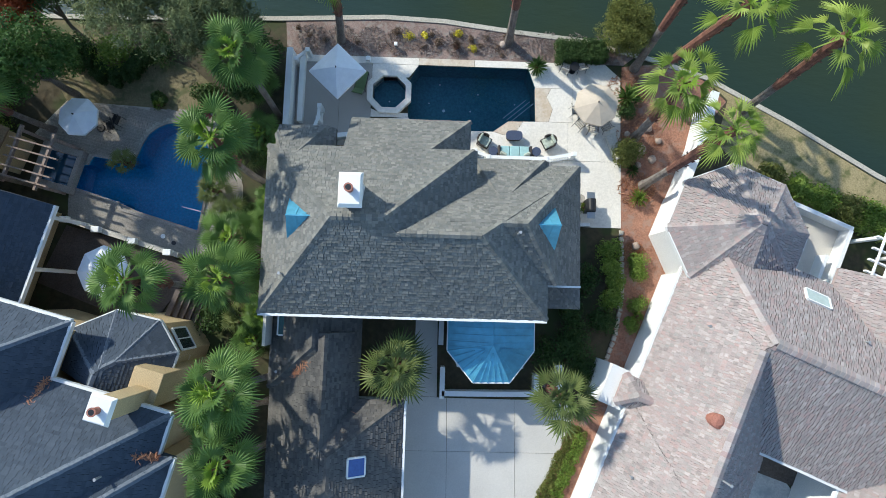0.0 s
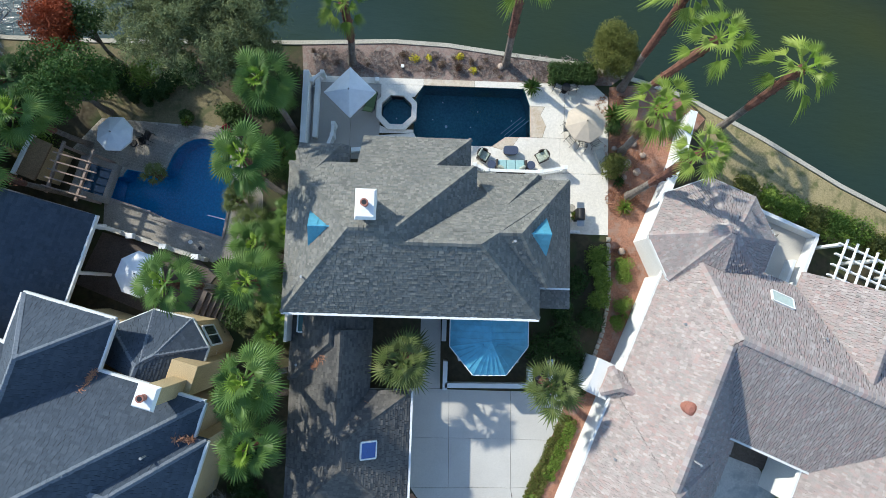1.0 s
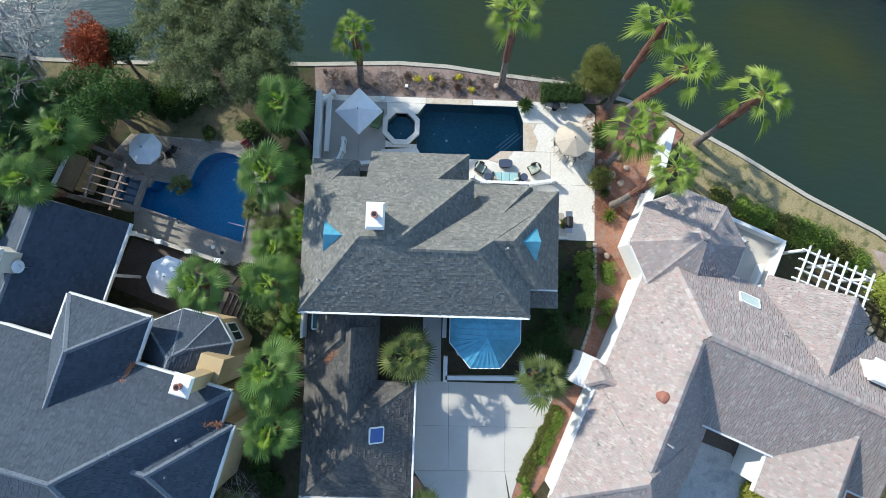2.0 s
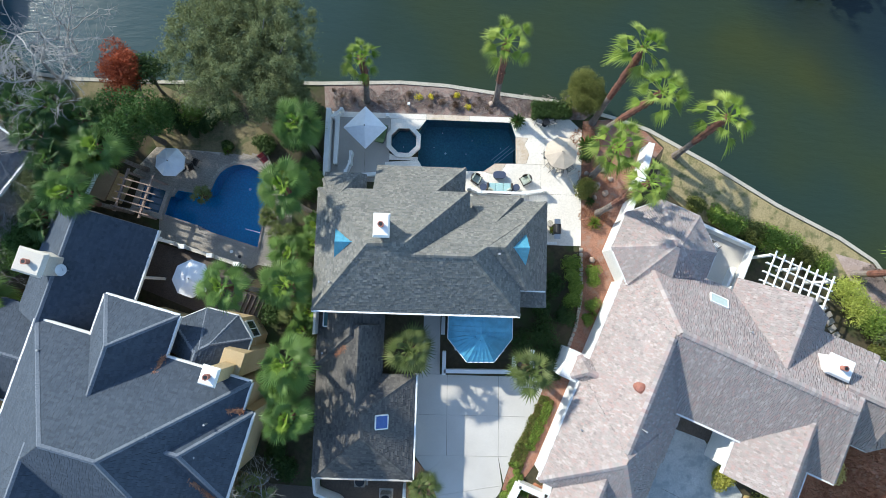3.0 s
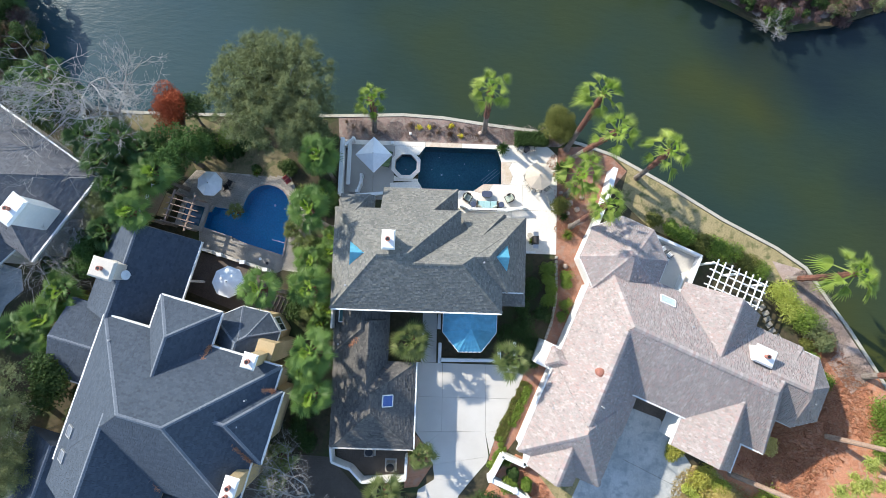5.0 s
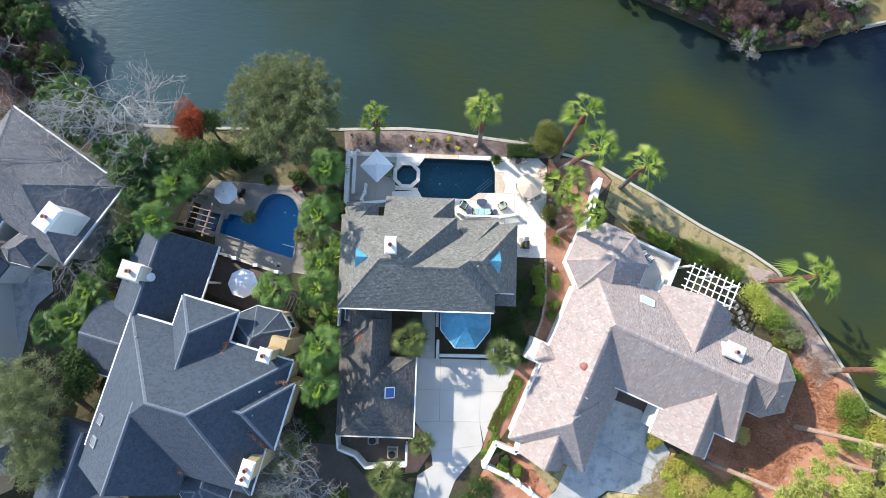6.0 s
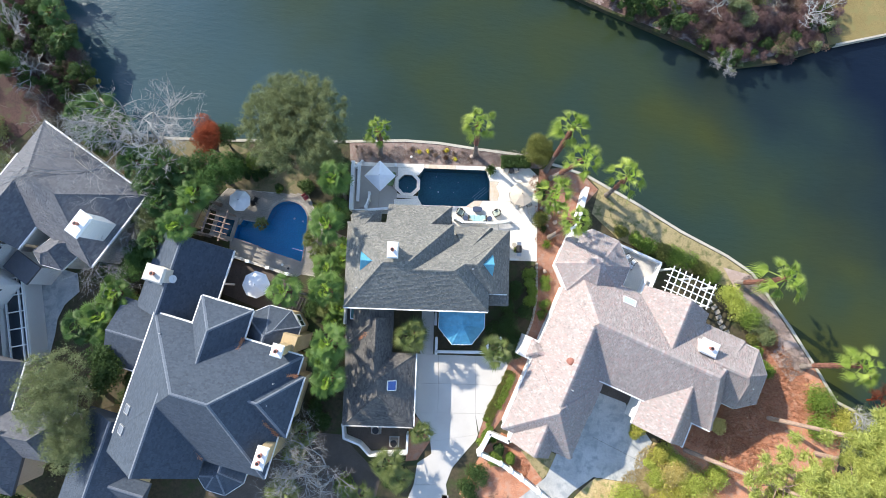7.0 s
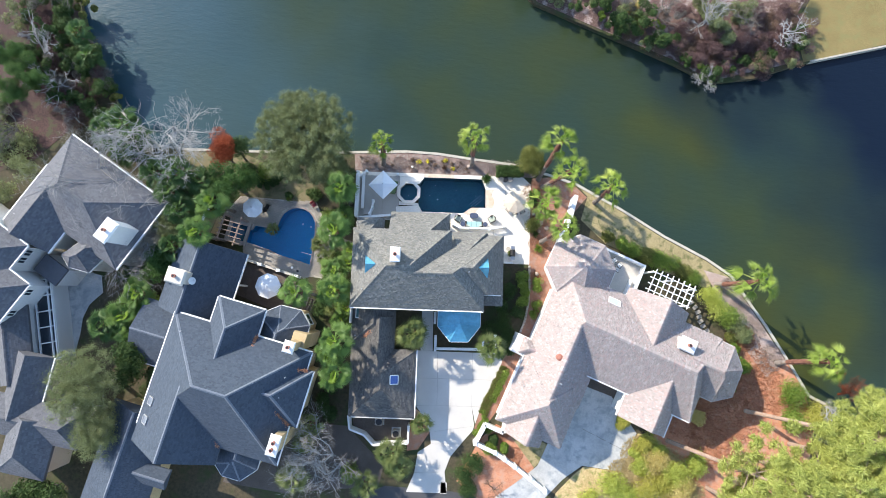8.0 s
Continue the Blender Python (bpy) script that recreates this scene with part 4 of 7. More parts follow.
for a, b in zip(GZ, GZ[1:]):
    g = bmesh.new()
    bar(g, (*a, 2.98), (*b, 2.98), 0.12, 0.14)
    part("gutter", g, M_WHITE, main, "white gutter")
window(main, pose(3.6, -4.02, 1.5, 0, 0, 180), 1.2, 1.6)

# low white walls round the front court
court = thing("garden_wall", pose(0, 0, 0), "low white stucco wall round the entry court", "wall")
for a, b in (((1.0, -5.85), (6.6, -5.75)), ((1.0, -6.15), (1.0, -4.3)), ((8.0, -5.6), (8.0, -4.0)), ((6.6, -5.9), (6.6, -4.6)), ((0.85, -3.0), (0.85, -1.6))):
    w = bmesh.new()
    bar(w, (*a, 0.42), (*b, 0.42), 0.22, 0.84)
    p = part("wall_run", w, M_STUCCO, court)
    c = bmesh.new()
    bar(c, (*a, 0.87), (*b, 0.87), 0.30, 0.07)
    part("wall_cap", c, M_WHITE, p)
fw = thing("garden_wall", pose(0, 0, 0), "curved white wall closing the service yard", "wall")
pts_ = [(-8.7, -13.7), (-8.5, -15.2), (-7.7, -15.5), (-6.8, -15.8), (-6.1, -16.5), (-5.7, -16.9), (-1.75, -16.6), (-1.75, -14.6)]
for a, b in zip(pts_, pts_[1:]):
    w = bmesh.new()
    bar(w, (*a, 0.75), (*b, 0.75), 0.2, 1.5)
    part("wall_run", w, M_STUCCO, fw)
structure(slab("pavement", [(-8.5, -13.0), (-8.3, -15.1), (-6.7, -15.7), (-5.6, -16.7), (-1.8, -16.5), (-1.8, -13.0)], -0.05, 0.03, M_BROWNPAVE), "dark brown paved service yard", "pavement")
for x, y in ((-5.2, -14.4), (-3.2, -15.7)):
    ac = thing("air_conditioner", pose(x, y, 0), "grey outdoor air-conditioning unit on a slab", "air conditioner", "condensers in the service yard")
    part("casing", box(-0.42, 0.42, -0.42, 0.42, 0.08, 0.95, None, 0.06), M_PAVER, ac)
    part("base_slab", box(-0.55, 0.55, -0.55, 0.55, 0.03, 0.08), M_CONC_OLD, ac)
    g = bmesh.new()
    cyl(g, (0, 0, 0.95), (0, 0, 0.98), 0.36, 0.36, 16)
    part("fan_grille", g, M_DARK, ac)

for k, (y0, y1) in enumerate(((9.9, 10.25), (10.27, 10.6), (10.62, 10.95))):
    structure(part("terrace_step", box(-8.3, -7.4, y0, y1, 0.0, 0.38 - 0.12 * k, None, 0.015), M_DECK), "pale stone step of the terrace", "step")
# walls of the pool terrace
tw = thing("terrace_wall", pose(0, 0, 0), "white stucco wall closing the pool terrace", "wall")
for a, b, h, w_ in (((-9.05, 15.0), (-9.05, 9.4), 1.3, 0.30), ((-8.45, 14.9), (-8.45, 10.6), 0.5, 0.25), ((-9.0, 9.4), (-4.6, 9.9), 0.6, 0.2)):
    w = bmesh.new()
    bar(w, (*a, h / 2), (*b, h / 2), w_, h)
    p = part("wall_run", w, M_STUCCO, tw)
    c = bmesh.new()
    bar(c, (*a, h + 0.03), (*b, h + 0.03), w_ + 0.08, 0.06)
    part("wall_cap", c, M_WHITE, p)


def balustrade(name, line, label, h=0.85, gap=0.17):
    t = thing(name, pose(0, 0, 0), label, "balustrade")
    for a, b in zip(line, line[1:]):
        a, b = Vector((*a, 0)), Vector((*b, 0))
        top = bmesh.new()
        bar(top, a + Vector((0, 0, h)), b + Vector((0, 0, h)), 0.20, 0.09)
        part("top_rail", top, M_WHITE, t)
        bot = bmesh.new()
        bar(bot, a + Vector((0, 0, 0.11)), b + Vector((0, 0, 0.11)), 0.18, 0.12)
        part("bottom_rail", bot, M_WHITE, t)
        n = int((b - a).length / gap)
        for k in range(n):
            p = a.lerp(b, (k + 0.5) / n)
            s = bmesh.new()
            for z0, z1, r0, r1 in ((0.16, 0.34, 0.035, 0.06), (0.34, 0.62, 0.06, 0.03), (0.62, h - 0.04, 0.03, 0.045)):
                cyl(s, p + Vector((0, 0, z0)), p + Vector((0, 0, z1)), r0, r1, 6)
            part("baluster", s, M_WHITE, t)
    for p in line:
        part("post", box(p[0] - 0.14, p[0] + 0.14, p[1] - 0.14, p[1] + 0.14, 0, h + 0.1, None, 0.02), M_WHITE, t)
    return t


balustrade("balustrade", [(2.6, 8.95), (3.45, 8.6), (7.05, 8.6), (8.8, 8.95)], "white turned balustrade behind the outdoor sofa")
balustrade("balustrade", [(-7.15, 11.5), (-7.2, 10.7), (-7.5, 9.9)], "white turned balustrade beside the terrace steps")
balustrade("balustrade", [(-8.8, 14.5), (-8.1, 15.1)], "short white balustrade at the terrace corner")

# ---- neighbouring house to the east ----
east = thing("house", pose(16.9, -1.9, 0, 0, 0, -22.5), "single-storey white house with a pinkish shake roof of many wings", "house", "houses by the lake")
wing(east, -3.75, 15.6, -5.1, 4.9, M_ROOF_R, M_STUCCO, 3.6, gutters="s", hidden="sw", s=(3.95, 0.70), n=(3.85, 0.74), e=(3.9, 1.2), w=(3.18, 1.18))
wing(east, -3.75, 4.0, -8.9, 2.6, M_ROOF_R, M_STUCCO, 2.95, gutters="w", inset=0.22, hidden="ne nw", single=((-2.4, -4.0, 4.8), 150), w=(3.2, 1.18), e=(3.3, 0.90), n=(3.4, 1.2))
wing(east, -3.8, 3.85, -13.75, -5.5, M_ROOF_R, M_STUCCO, 2.95, gutters="w", w=(3.19, 1.17), e=(3.3, 1.0), s=(3.2, 0.98), n=(3.35, 1.1), hidden="nw", inset=0.24)
wing(east, -2.5, 1.75, -14.6, -9.8, M_ROOF_R, M_STUCCO, 2.8, caps=True, w=(3.2, 1.17), e=(3.2, 1.17))
wing(east, 8.05, 13.6, -7.75, 0.0, M_ROOF_R, M_STUCCO, 3.4, gutters="we", w=(3.75, 0.82), e=(3.75, 1.0))
part("gutter", box(13.62, 13.8, -7.85, -5.4, 3.45, 3.7), M_WHITE, east, "white gutter")
wing(east, 3.9, 11.1, 0.0, 5.95, M_ROOF_R, M_STUCCO, 3.7, w=(3.9, 0.85), e=(3.9, 0.85))
wing(east, -4.6, -2.4, -5.9, -4.2, M_ROOF_R, M_STUCCO, 3.1, caps=True, s=(3.35, 0.9), n=(3.35, 0.9), w=(3.35, 0.9))
OCT_E = [(12.0, -2.0), (17.0, -2.0), (18.9, -0.6), (18.9, 2.6), (17.2, 4.6), (12.0, 4.6)]


def poly_wing(house, poly, mroof, mwall, zeave, rise, skip=(), shrink=0.88, gutter=True):
    """A roof over a convex outline that rises at one pitch from each of its sides."""
    sides = []
    for i in range(len(poly)):
        a, b = Vector(poly[i]), Vector(poly[(i + 1) % len(poly)])
        d = (b - a).normalized()
        if i not in skip:
            sides.append((tuple(a), (d.y, -d.x), zeave, rise))
    bm = roof_solid(poly, sides, zeave - 0.28)
    lines = hips_of(bm, zeave)
    dup = bm.copy()
    r = part("roof", bm, mroof, house)
    shingle_roof(r, dup, mroof)
    cap_roof(r, [(a, b) for a, b in lines if (b - a).length > 0.6], mroof)
    part("wall", prism(scaled(poly, shrink), 0, zeave - 0.26), mwall, house)
    if gutter:
        for i in range(len(poly)):
            if i not in skip:
                a, b = poly[i], poly[(i + 1) % len(poly)]
                g = bmesh.new()
                bar(g, (*a, zeave - 0.12), (*b, zeave - 0.12), 0.14, 0.2)
                part("gutter", g, M_WHITE, house, "white gutter")


poly_wing(east, OCT_E, M_ROOF_R, M_STUCCO, 3.95, 0.84, skip=(5,))
TUR = [(-1.95 + 4.0 * math.cos(radians(22.5 + 45 * k)), 5.6 + 3.8 * math.sin(radians(22.5 + 45 * k))) for k in range(8)]
poly_wing(east, TUR, M_ROOF_R, M_STUCCO, 3.75, 0.66)
chimney(east, 10.25, 11.75, 1.75, 2.9, 4.0, 6.9, M_STUCCO, 1)
skylight(east, 2.65, 3.5, 4.92, 1.35, 0.8, -90, 0.74, M_WHITE, M_PALEGLASS)
for u, v, z in ((-2.2, -0.2, 5.0), (0.0, -7.0, 7.6), (5.0, 2.2, 5.9), (-2.8, -9.0, 4.4), (17.0, 0.5, 5.6)):
    vent_pipe(east, u, v, z)
tb = bmesh.new()
cyl(tb, (-0.95, -4.55, 6.0), (-0.95, -4.55, 6.75), 0.33, 0.36, 16)
cyl(tb, (-0.95, -4.55, 6.75), (-0.95, -4.55, 6.85), 0.36, 0.15, 16)
part("roof_ventilator", tb, M_TERRA, east, "round reddish roof ventilator")
# tall bay on the west wall and the white garden walls
part("bay", box(-5.3, -3.3, -6.2, -4.0, 0, 3.0), M_STUCCO, east)
window(east, pose(5.9, -4.62, 1.4, 0, 0, 180), 3.2, 2.3, 1, 4)
gw = thing("garden_wall", pose(0, 0, 0), "tall white stucco garden wall with stepped panels", "wall")
line_ = [(17.1, 12.8), (16.3, 9.7), (15.25, 7.1), (14.1, 4.4)]
for i, (a, b) in enumerate(zip(line_, line_[1:])):
    w = bmesh.new()
    h = 2.0 - 0.15 * i
    bar(w, (*a, h / 2), (*b, h / 2), 0.35, h)
    p = part("wall_run", w, M_STUCCO, gw)
    c = bmesh.new()
    bar(c, (*a, h + 0.04), (*b, h + 0.04), 0.5, 0.08)
    part("wall_cap", c, M_WHITE, p)
gw2 = thing("garden_wall", pose(0, 0, 0), "white wall with square piers along the drive", "wall")
line_ = [(9.45, -13.7), (9.2, -15.1), (7.1, -14.25), (6.0, -16.4), (8.3, -17.35), (10.6, -18.85), (14.1, -21.4)]
for a, b in zip(line_, line_[1:]):
    w = bmesh.new()
    bar(w, (*a, 0.6), (*b, 0.6), 0.3, 1.2)
    p = part("wall_run", w, M_STUCCO, gw2)
    c = bmesh.new()
    bar(c, (*a, 1.23), (*b, 1.23), 0.42, 0.07)
    part("wall_cap", c, M_WHITE, p)
for p in line_[3:] + [(9.4, -18.05), (12.4, -20.15)]:
    part("pier", box(p[0] - 0.22, p[0] + 0.22, p[1] - 0.22, p[1] + 0.22, 0, 1.4, None, 0.03), M_STUCCO, gw2)
M_TANROOF = mat_mottled("tan_roof_felt", (0.20, 0.125, 0.065), (0.30, 0.195, 0.11), 0.8, 12, 0.9, 0.3)
# garden terrace and pergola
terr = thing("terrace", pose(16.9, -1.9, 0, 0, 0, -22.5), "raised cream terrace with white parapets", "terrace")
part("deck", box(0.3, 5.4, 5.0, 9.4, 0, 0.9), M_CREAM, terr)
for x0, x1, y0, y1 in ((-1.2, 5.4, 9.2, 9.45), (5.2, 5.45, 5.9, 9.2), (4.4, 4.6, 5.3, 7.2), (0.25, 0.45, 7.0, 9.2)):
    part("parapet", box(x0, x1, y0, y1, 0.9, 1.75), M_STUCCO, terr)
perg = thing("pergola", pose(16.9, -1.9, 0, 0, 0, -22.5), "white painted lattice pergola over the terrace edge", "pergola")
for k in range(4):
    v = 6.75 + k * 0.72
    g = bmesh.new()
    bar(g, (5.9, v, 3.0), (11.3, v, 3.0), 0.10, 0.2)
    part("beam", g, M_WHITE, perg)
for k in range(8):
    u = 6.25 + k * 0.68
    g = bmesh.new()
    bar(g, (u, 6.4, 3.16), (u, 9.3, 3.16), 0.09, 0.12)
    part("rafter", g, M_WHITE, perg)
for u, v in ((6.1, 8.9), (11.1, 8.9), (11.1, 6.8), (8.6, 8.9)):
    part("post", box(u - 0.1, u + 0.1, v - 0.1, v + 0.1, 0, 2.9, None, 0.02), M_WHITE, perg)
stone = structure(new("path"), "stepping stones along the garden wall", "path")
for k in range(14):
    x, y = 31.6 + 0.32 * k + 0.2 * math.sin(k), 0.6 - 0.55 * k
    ang = -1.05 + 0.12 * math.sin(k * 1.9)
    c_, s_ = math.cos(ang), math.sin(ang)
    slab("stepping_stone", [(x + du * c_ - dv * s_, y + du * s_ + dv * c_) for du, dv in ((-0.22, -0.32), (0.22, -0.30), (0.2, 0.32), (-0.23, 0.3))], 0.0, 0.07, M_PAVER, stone)

# ---- neighbouring house to the west of the main house ----
west = thing("house", pose(-25.7, -2.2, 0, 0, 0, -14.5), "two-storey tan house with dark slate-blue shingle roofs", "house", "houses by the lake")
wing(west, -0.95, 14.25, -12.4, -0.4, M_ROOF_L, M_TAN, 6.35, inset=0.7, gutters="we", hidden="sw", w=(6.7, 0.79), n=(6.7, 0.88), e=(6.7, 0.84), s=(6.7, 0.74))
part("gutter", box(-0.95, 2.9, -0.42, -0.26, 6.45, 6.7), M_WHITE, west, "white gutter")
part("gutter", box(8.3, 14.25, -0.42, -0.26, 6.45, 6.7), M_WHITE, west, "white gutter")
wing(west, 2.95, 8.2, -4.0, 2.45, M_ROOF_L, M_TAN, 6.35, inset=0.8, gutters="wen", hidden="se sw", w=(6.7, 0.98), e=(6.7, 0.98), n=(6.7, 0.98))
wing(west, 9.2, 15.0, -8.2, -2.25, M_ROOF_L, M_TAN, 6.3, inset=0.7, gutters="e", hidden="nw sw", e=(6.7, 0.86), n=(6.7, 0.86), s=(6.7, 0.86))
wing(west, -0.94, 8.1, -14.2, -6.5, M_ROOF_L, M_TAN, 6.3, gutters="", wall=False, w=(6.69, 0.79), e=(6.69, 0.80))
part("wall", box(2.2, 7.6, -13.8, -11.0, 0, 6.5), M_TAN, west)
# lower wings
wing(west, -4.4, 3.4, -0.8, 7.5, M_ROOF_L, M_TAN, 3.7, gutters="e", wall=False, w=(4.0, 0.80), e=(4.0, 0.70))
part("wall", box(-4.0, 1.0, -0.8, 7.0, 0, 3.72), M_TAN, west)
for v in (1.2, 3.8, 6.8):
    part("porch_post", box(2.95, 3.15, v - 0.1, v + 0.1, 0, 3.72), M_WHITE, west)
wing(west, -5.8, -0.6, -7.1, -0.3, M_ROOF_L, M_TAN, 3.7, gutters="s", n=(4.0, 0.4), s=(4.0, 0.4))
wing(west, -5.4, 1.6, -26.0, -11.7, M_ROOF_L, M_TAN, 3.7, gutters="", w=(4.0, 0.62), e=(4.0, 0.62))
wing(west, -0.4, 3.2, -19.0, -16.9, M_ROOF_L, M_TAN, 4.3, caps=True, wall=False, n=(4.6, 0.7), s=(4.6, 0.7))
OCT_L = [(7.0, -0.4), (7.0, 1.6), (9.0, 3.2), (11.3, 3.3), (12.7, 2.0), (12.7, -0.4)]
poly_wing(west, OCT_L[::-1], M_ROOF_L, M_TAN, 4.7, 0.55, skip=(5,))
BAY = [(7.4, -12.0), (12.0, -12.0), (12.0, -14.2), (10.6, -15.8), (8.6, -15.8), (7.4, -14.8)]
poly_wing(west, BAY[::-1], M_ROOF_L, M_TAN, 4.7, 0.6, skip=(4,))
chimney(west, 11.95, 12.75, -0.55, 0.35, 0.0, 9.4, M_TAN, 1)
part("chimney_base", box(11.6, 13.1, -0.5, 1.2, 0.0, 6.2, None, 0.02), M_TAN, west)
chimney(west, 13.5, 14.3, -10.6, -8.8, 0.0, 9.4, M_TAN, 2)
chimney(west, -2.2, -0.5, 2.7, 4.0, 0.0, 8.6, M_CREAM, 1, "x", M_CREAM)
for u, v, z in ((0.9, -1.9, 8.0), (10.2, -4.3, 9.9), (12.7, -3.3, 8.2), (12.8, -5.3, 8.4), (-3.8, -13.8, 5.0)):
    vent_pipe(west, u, v, z)
skylight(west, 0.1, -9.6, 7.56, 0.8, 0.9, 0, 0.79, M_VENT, M_CAP_L)
skylight(west, 0.2, -11.5, 7.64, 0.8, 0.9, 0, 0.79, M_VENT, M_CAP_L)
for v in (-4.6, -6.4):
    window(west, pose(14.32, v, 5.2, 0, 0, -90), 1.0, 1.3)
for ang, u, v in ((-45, 12.05, 2.45), (-90, 12.3, 0.9)):
    window(west, pose(u, v, 3.0, 0, 0, ang), 1.3, 1.5)
sat = thing("satellite_dish", pose(-24.95, 0.95, 6.85, 0, 0, 30), "small white satellite dish on the roof", "satellite dish")
b = bmesh.new()
bmesh.ops.create_uvsphere(b, u_segments=14, v_segments=10, radius=0.5)
bmesh.ops.delete(b, geom=[v for v in b.verts if v.co.z > -0.28], context="VERTS")
bmesh.ops.translate(b, vec=(0, 0, 0.75), verts=b.verts)
part("dish", b, M_WHITE, sat)
b = bmesh.new()
cyl(b, (0, 0, -0.3), (0, 0, 0.3), 0.03, 0.03, 6)
bar(b, (0, 0, 0.3), (0.3, 0, 0.75), 0.03, 0.03)
part("mast", b, M_STEEL, sat)
# deck court, low wall and lamps between the wings
structure(slab("deck", [(-22.6, 3.6), (-16.2, 2.0), (-14.6, 1.0), (-17.0, -2.6), (-24.0, 0.0)], -0.05, 0.06, M_DARKTIMBER), "dark timber deck beside the house", "deck")
lw = thing("garden_wall", pose(0, 0, 0), "low timber-capped wall with square lamps", "wall")
b = bmesh.new()
bar(b, (-22.3, 3.9, 0.35), (-15.3, 1.9, 0.35), 0.28, 0.7)
wr = part("wall_run", b, M_CREAM, lw)
for k in (0.02, 0.30, 0.62, 0.93):
    x, y = -22.3 + 7.0 * k, 3.9 - 2.0 * k
    part("lamp", box(x - 0.25, x + 0.25, y - 0.18, y + 0.18, 0.7, 1.05, None, 0.03), M_WHITE, lw)
st = thing("staircase", pose(-15.2, -0.9, 0, 0, 0, -19.5), "dark timber garden steps beside the bay", "stairs")
for k in range(7):
    part("step", box(0.32 * k, 0.32 * k + 0.3, -0.8, 0.8, 0, 1.3 - 0.17 * k), M_DARKTIMBER, st)
# tan-roofed garden store beside the pergola
store = thing("garden_store", pose(-26.0, 8.0, 0, 0, 0, -20), "low garden store with a tan roof and white edge", "shed")
part("wall", box(-0.6, 0.6, -1.15, 1.15, 0, 2.2), M_TAN, store)
part("roof", box(-0.55, 0.75, -1.3, 1.3, 2.22, 2.36, None, 0.02), M_TANROOF, store)
part("fascia", box(-0.86, -0.56, -1.4, 1.4, 2.1, 2.42, None, 0.02), M_WHITE, store, "white roof edge")
# pergola by the blue pool
pg = thing("pergola", pose(-22.6, 7.0, 0, 0, 0, -14), "weathered timber pergola beside the blue pool", "pergola")
for k in range(5):
    b = bmesh.new()
    bar(b, (-2.3, -1.35 + 0.56 * k, 2.45), (0.75, -1.35 + 0.56 * k, 2.45), 0.09, 0.16)
    part("rafter", b, M_TIMBER, pg)
for x in (-2.0, 0.0):
    b = bmesh.new()
    bar(b, (x, -1.75, 2.3), (x, 1.75, 2.3), 0.15, 0.18)
    part("beam", b, M_TIMBER, pg)
for x in (-2.0, 0.0):
    for y in (-1.45, 1.45):
        part("post", box(x - 0.09, x + 0.09, y - 0.09, y + 0.09, 0, 2.2), M_TIMBER, pg)
spa_w = thing("spa", pose(-22.6, 7.0, 0, 0, 0, -14), "raised stone spa under the timber pergola", "spa")
for x0, x1, y0, y1 in ((-2.0, 0.6, 0.95, 1.4), (-2.0, 0.6, -1.4, -0.95), (-2.0, -1.55, -0.95, 0.95), (0.3, 0.6, -0.95, 0.95)):
    part("stone_kerb", box(x0, x1, y0, y1, 0, 0.5, None, 0.03), M_COPING, spa_w)
part("spa_water", box(-1.55, 0.3, -0.95, 0.95, 0.1, 0.36), M_SPAWATER, spa_w)

# ---- third house, at the western edge ----
third = thing("house", pose(-40.5, 16.4, 0, 0, 0, -33.2), "large pale house with ash-grey shingle roofs", "house", "houses by the lake")
wing(third, -0.75, 12.85, -8.9, 0.25, M_ROOF_W, M_CREAM, 4.5, gutters="ne", w=(4.9, 0.68), n=(4.9, 0.68), e=(4.9, 0.56), s=(4.9, 0.68))
wing(third, -0.76, 5.6, -11.75, -4.0, M_ROOF_W, M_CREAM, 4.5, gutters="we", w=(4.89, 0.68), e=(4.9, 0.68))
for u, v, z in ((0.6, -8.2, 5.7), (0.35, -10.2, 5.5)):
    vent_pipe(third, u, v, z)
poly_wing(third, [(6.5, -11.3), (8.0, -11.9), (10.2, -11.1), (10.6, -8.9), (10.8, -6.9), (7.8, -7.3)], M_ROOF_W, M_CREAM, 4.2, 0.85)
chimney(third, 11.2, 12.4, -6.0, -3.9, 0.0, 9.3, M_STUCCO, 1, "y")
low_w = thing("house", pose(-40.9, -14.0, 0, 0, 0, -10), "pale low house with ash-grey roofs under an oak", "house", "houses by the lake")
wing(low_w, -6.0, 4.2, -3.0, 1.2, M_ROOF_W, M_CREAM, 4.0, n=(4.4, 0.6), s=(4.4, 0.6), e=(4.4, 0.7))
wing(low_w, -5.0, -0.8, -1.0, 6.0, M_ROOF_W, M_CREAM, 4.0, w=(4.4, 0.7), e=(4.4, 0.7), gutters="e")
wing(low_w, -3.6, 1.6, -6.8, -0.5, M_ROOF_W, M_CREAM, 4.0, w=(4.4, 0.7), e=(4.4, 0.7), s=(4.4, 0.7))
white_w = thing("house", pose(-43.3, 4.1, 0, 0, 0, -34), "two-storey white house with ash-grey hip roofs", "house", "houses by the lake")
wing(white_w, -11.0, 0.0, -6.2, 0.0, M_ROOF_W, M_STUCCO, 6.15, gutters="ne", n=(6.5, 0.62), e=(6.5, 0.62), s=(6.5, 0.62))
wing(white_w, -8.0, 2.85, -8.8, -3.1, M_ROOF_W, M_STUCCO, 6.14, gutters="ne", n=(6.49, 0.62), e=(6.49, 0.62), s=(6.49, 0.62))
for u, v in ((-0.43, -1.1), (-0.43, -2.1), (2.42, -4.4), (2.42, -7.2)):
    window(white_w, pose(u, v, 5.1, 0, 0, -90), 0.8, 1.0)
window(white_w, pose(-2.2, -0.43, 5.0), 1.2, 1.1)
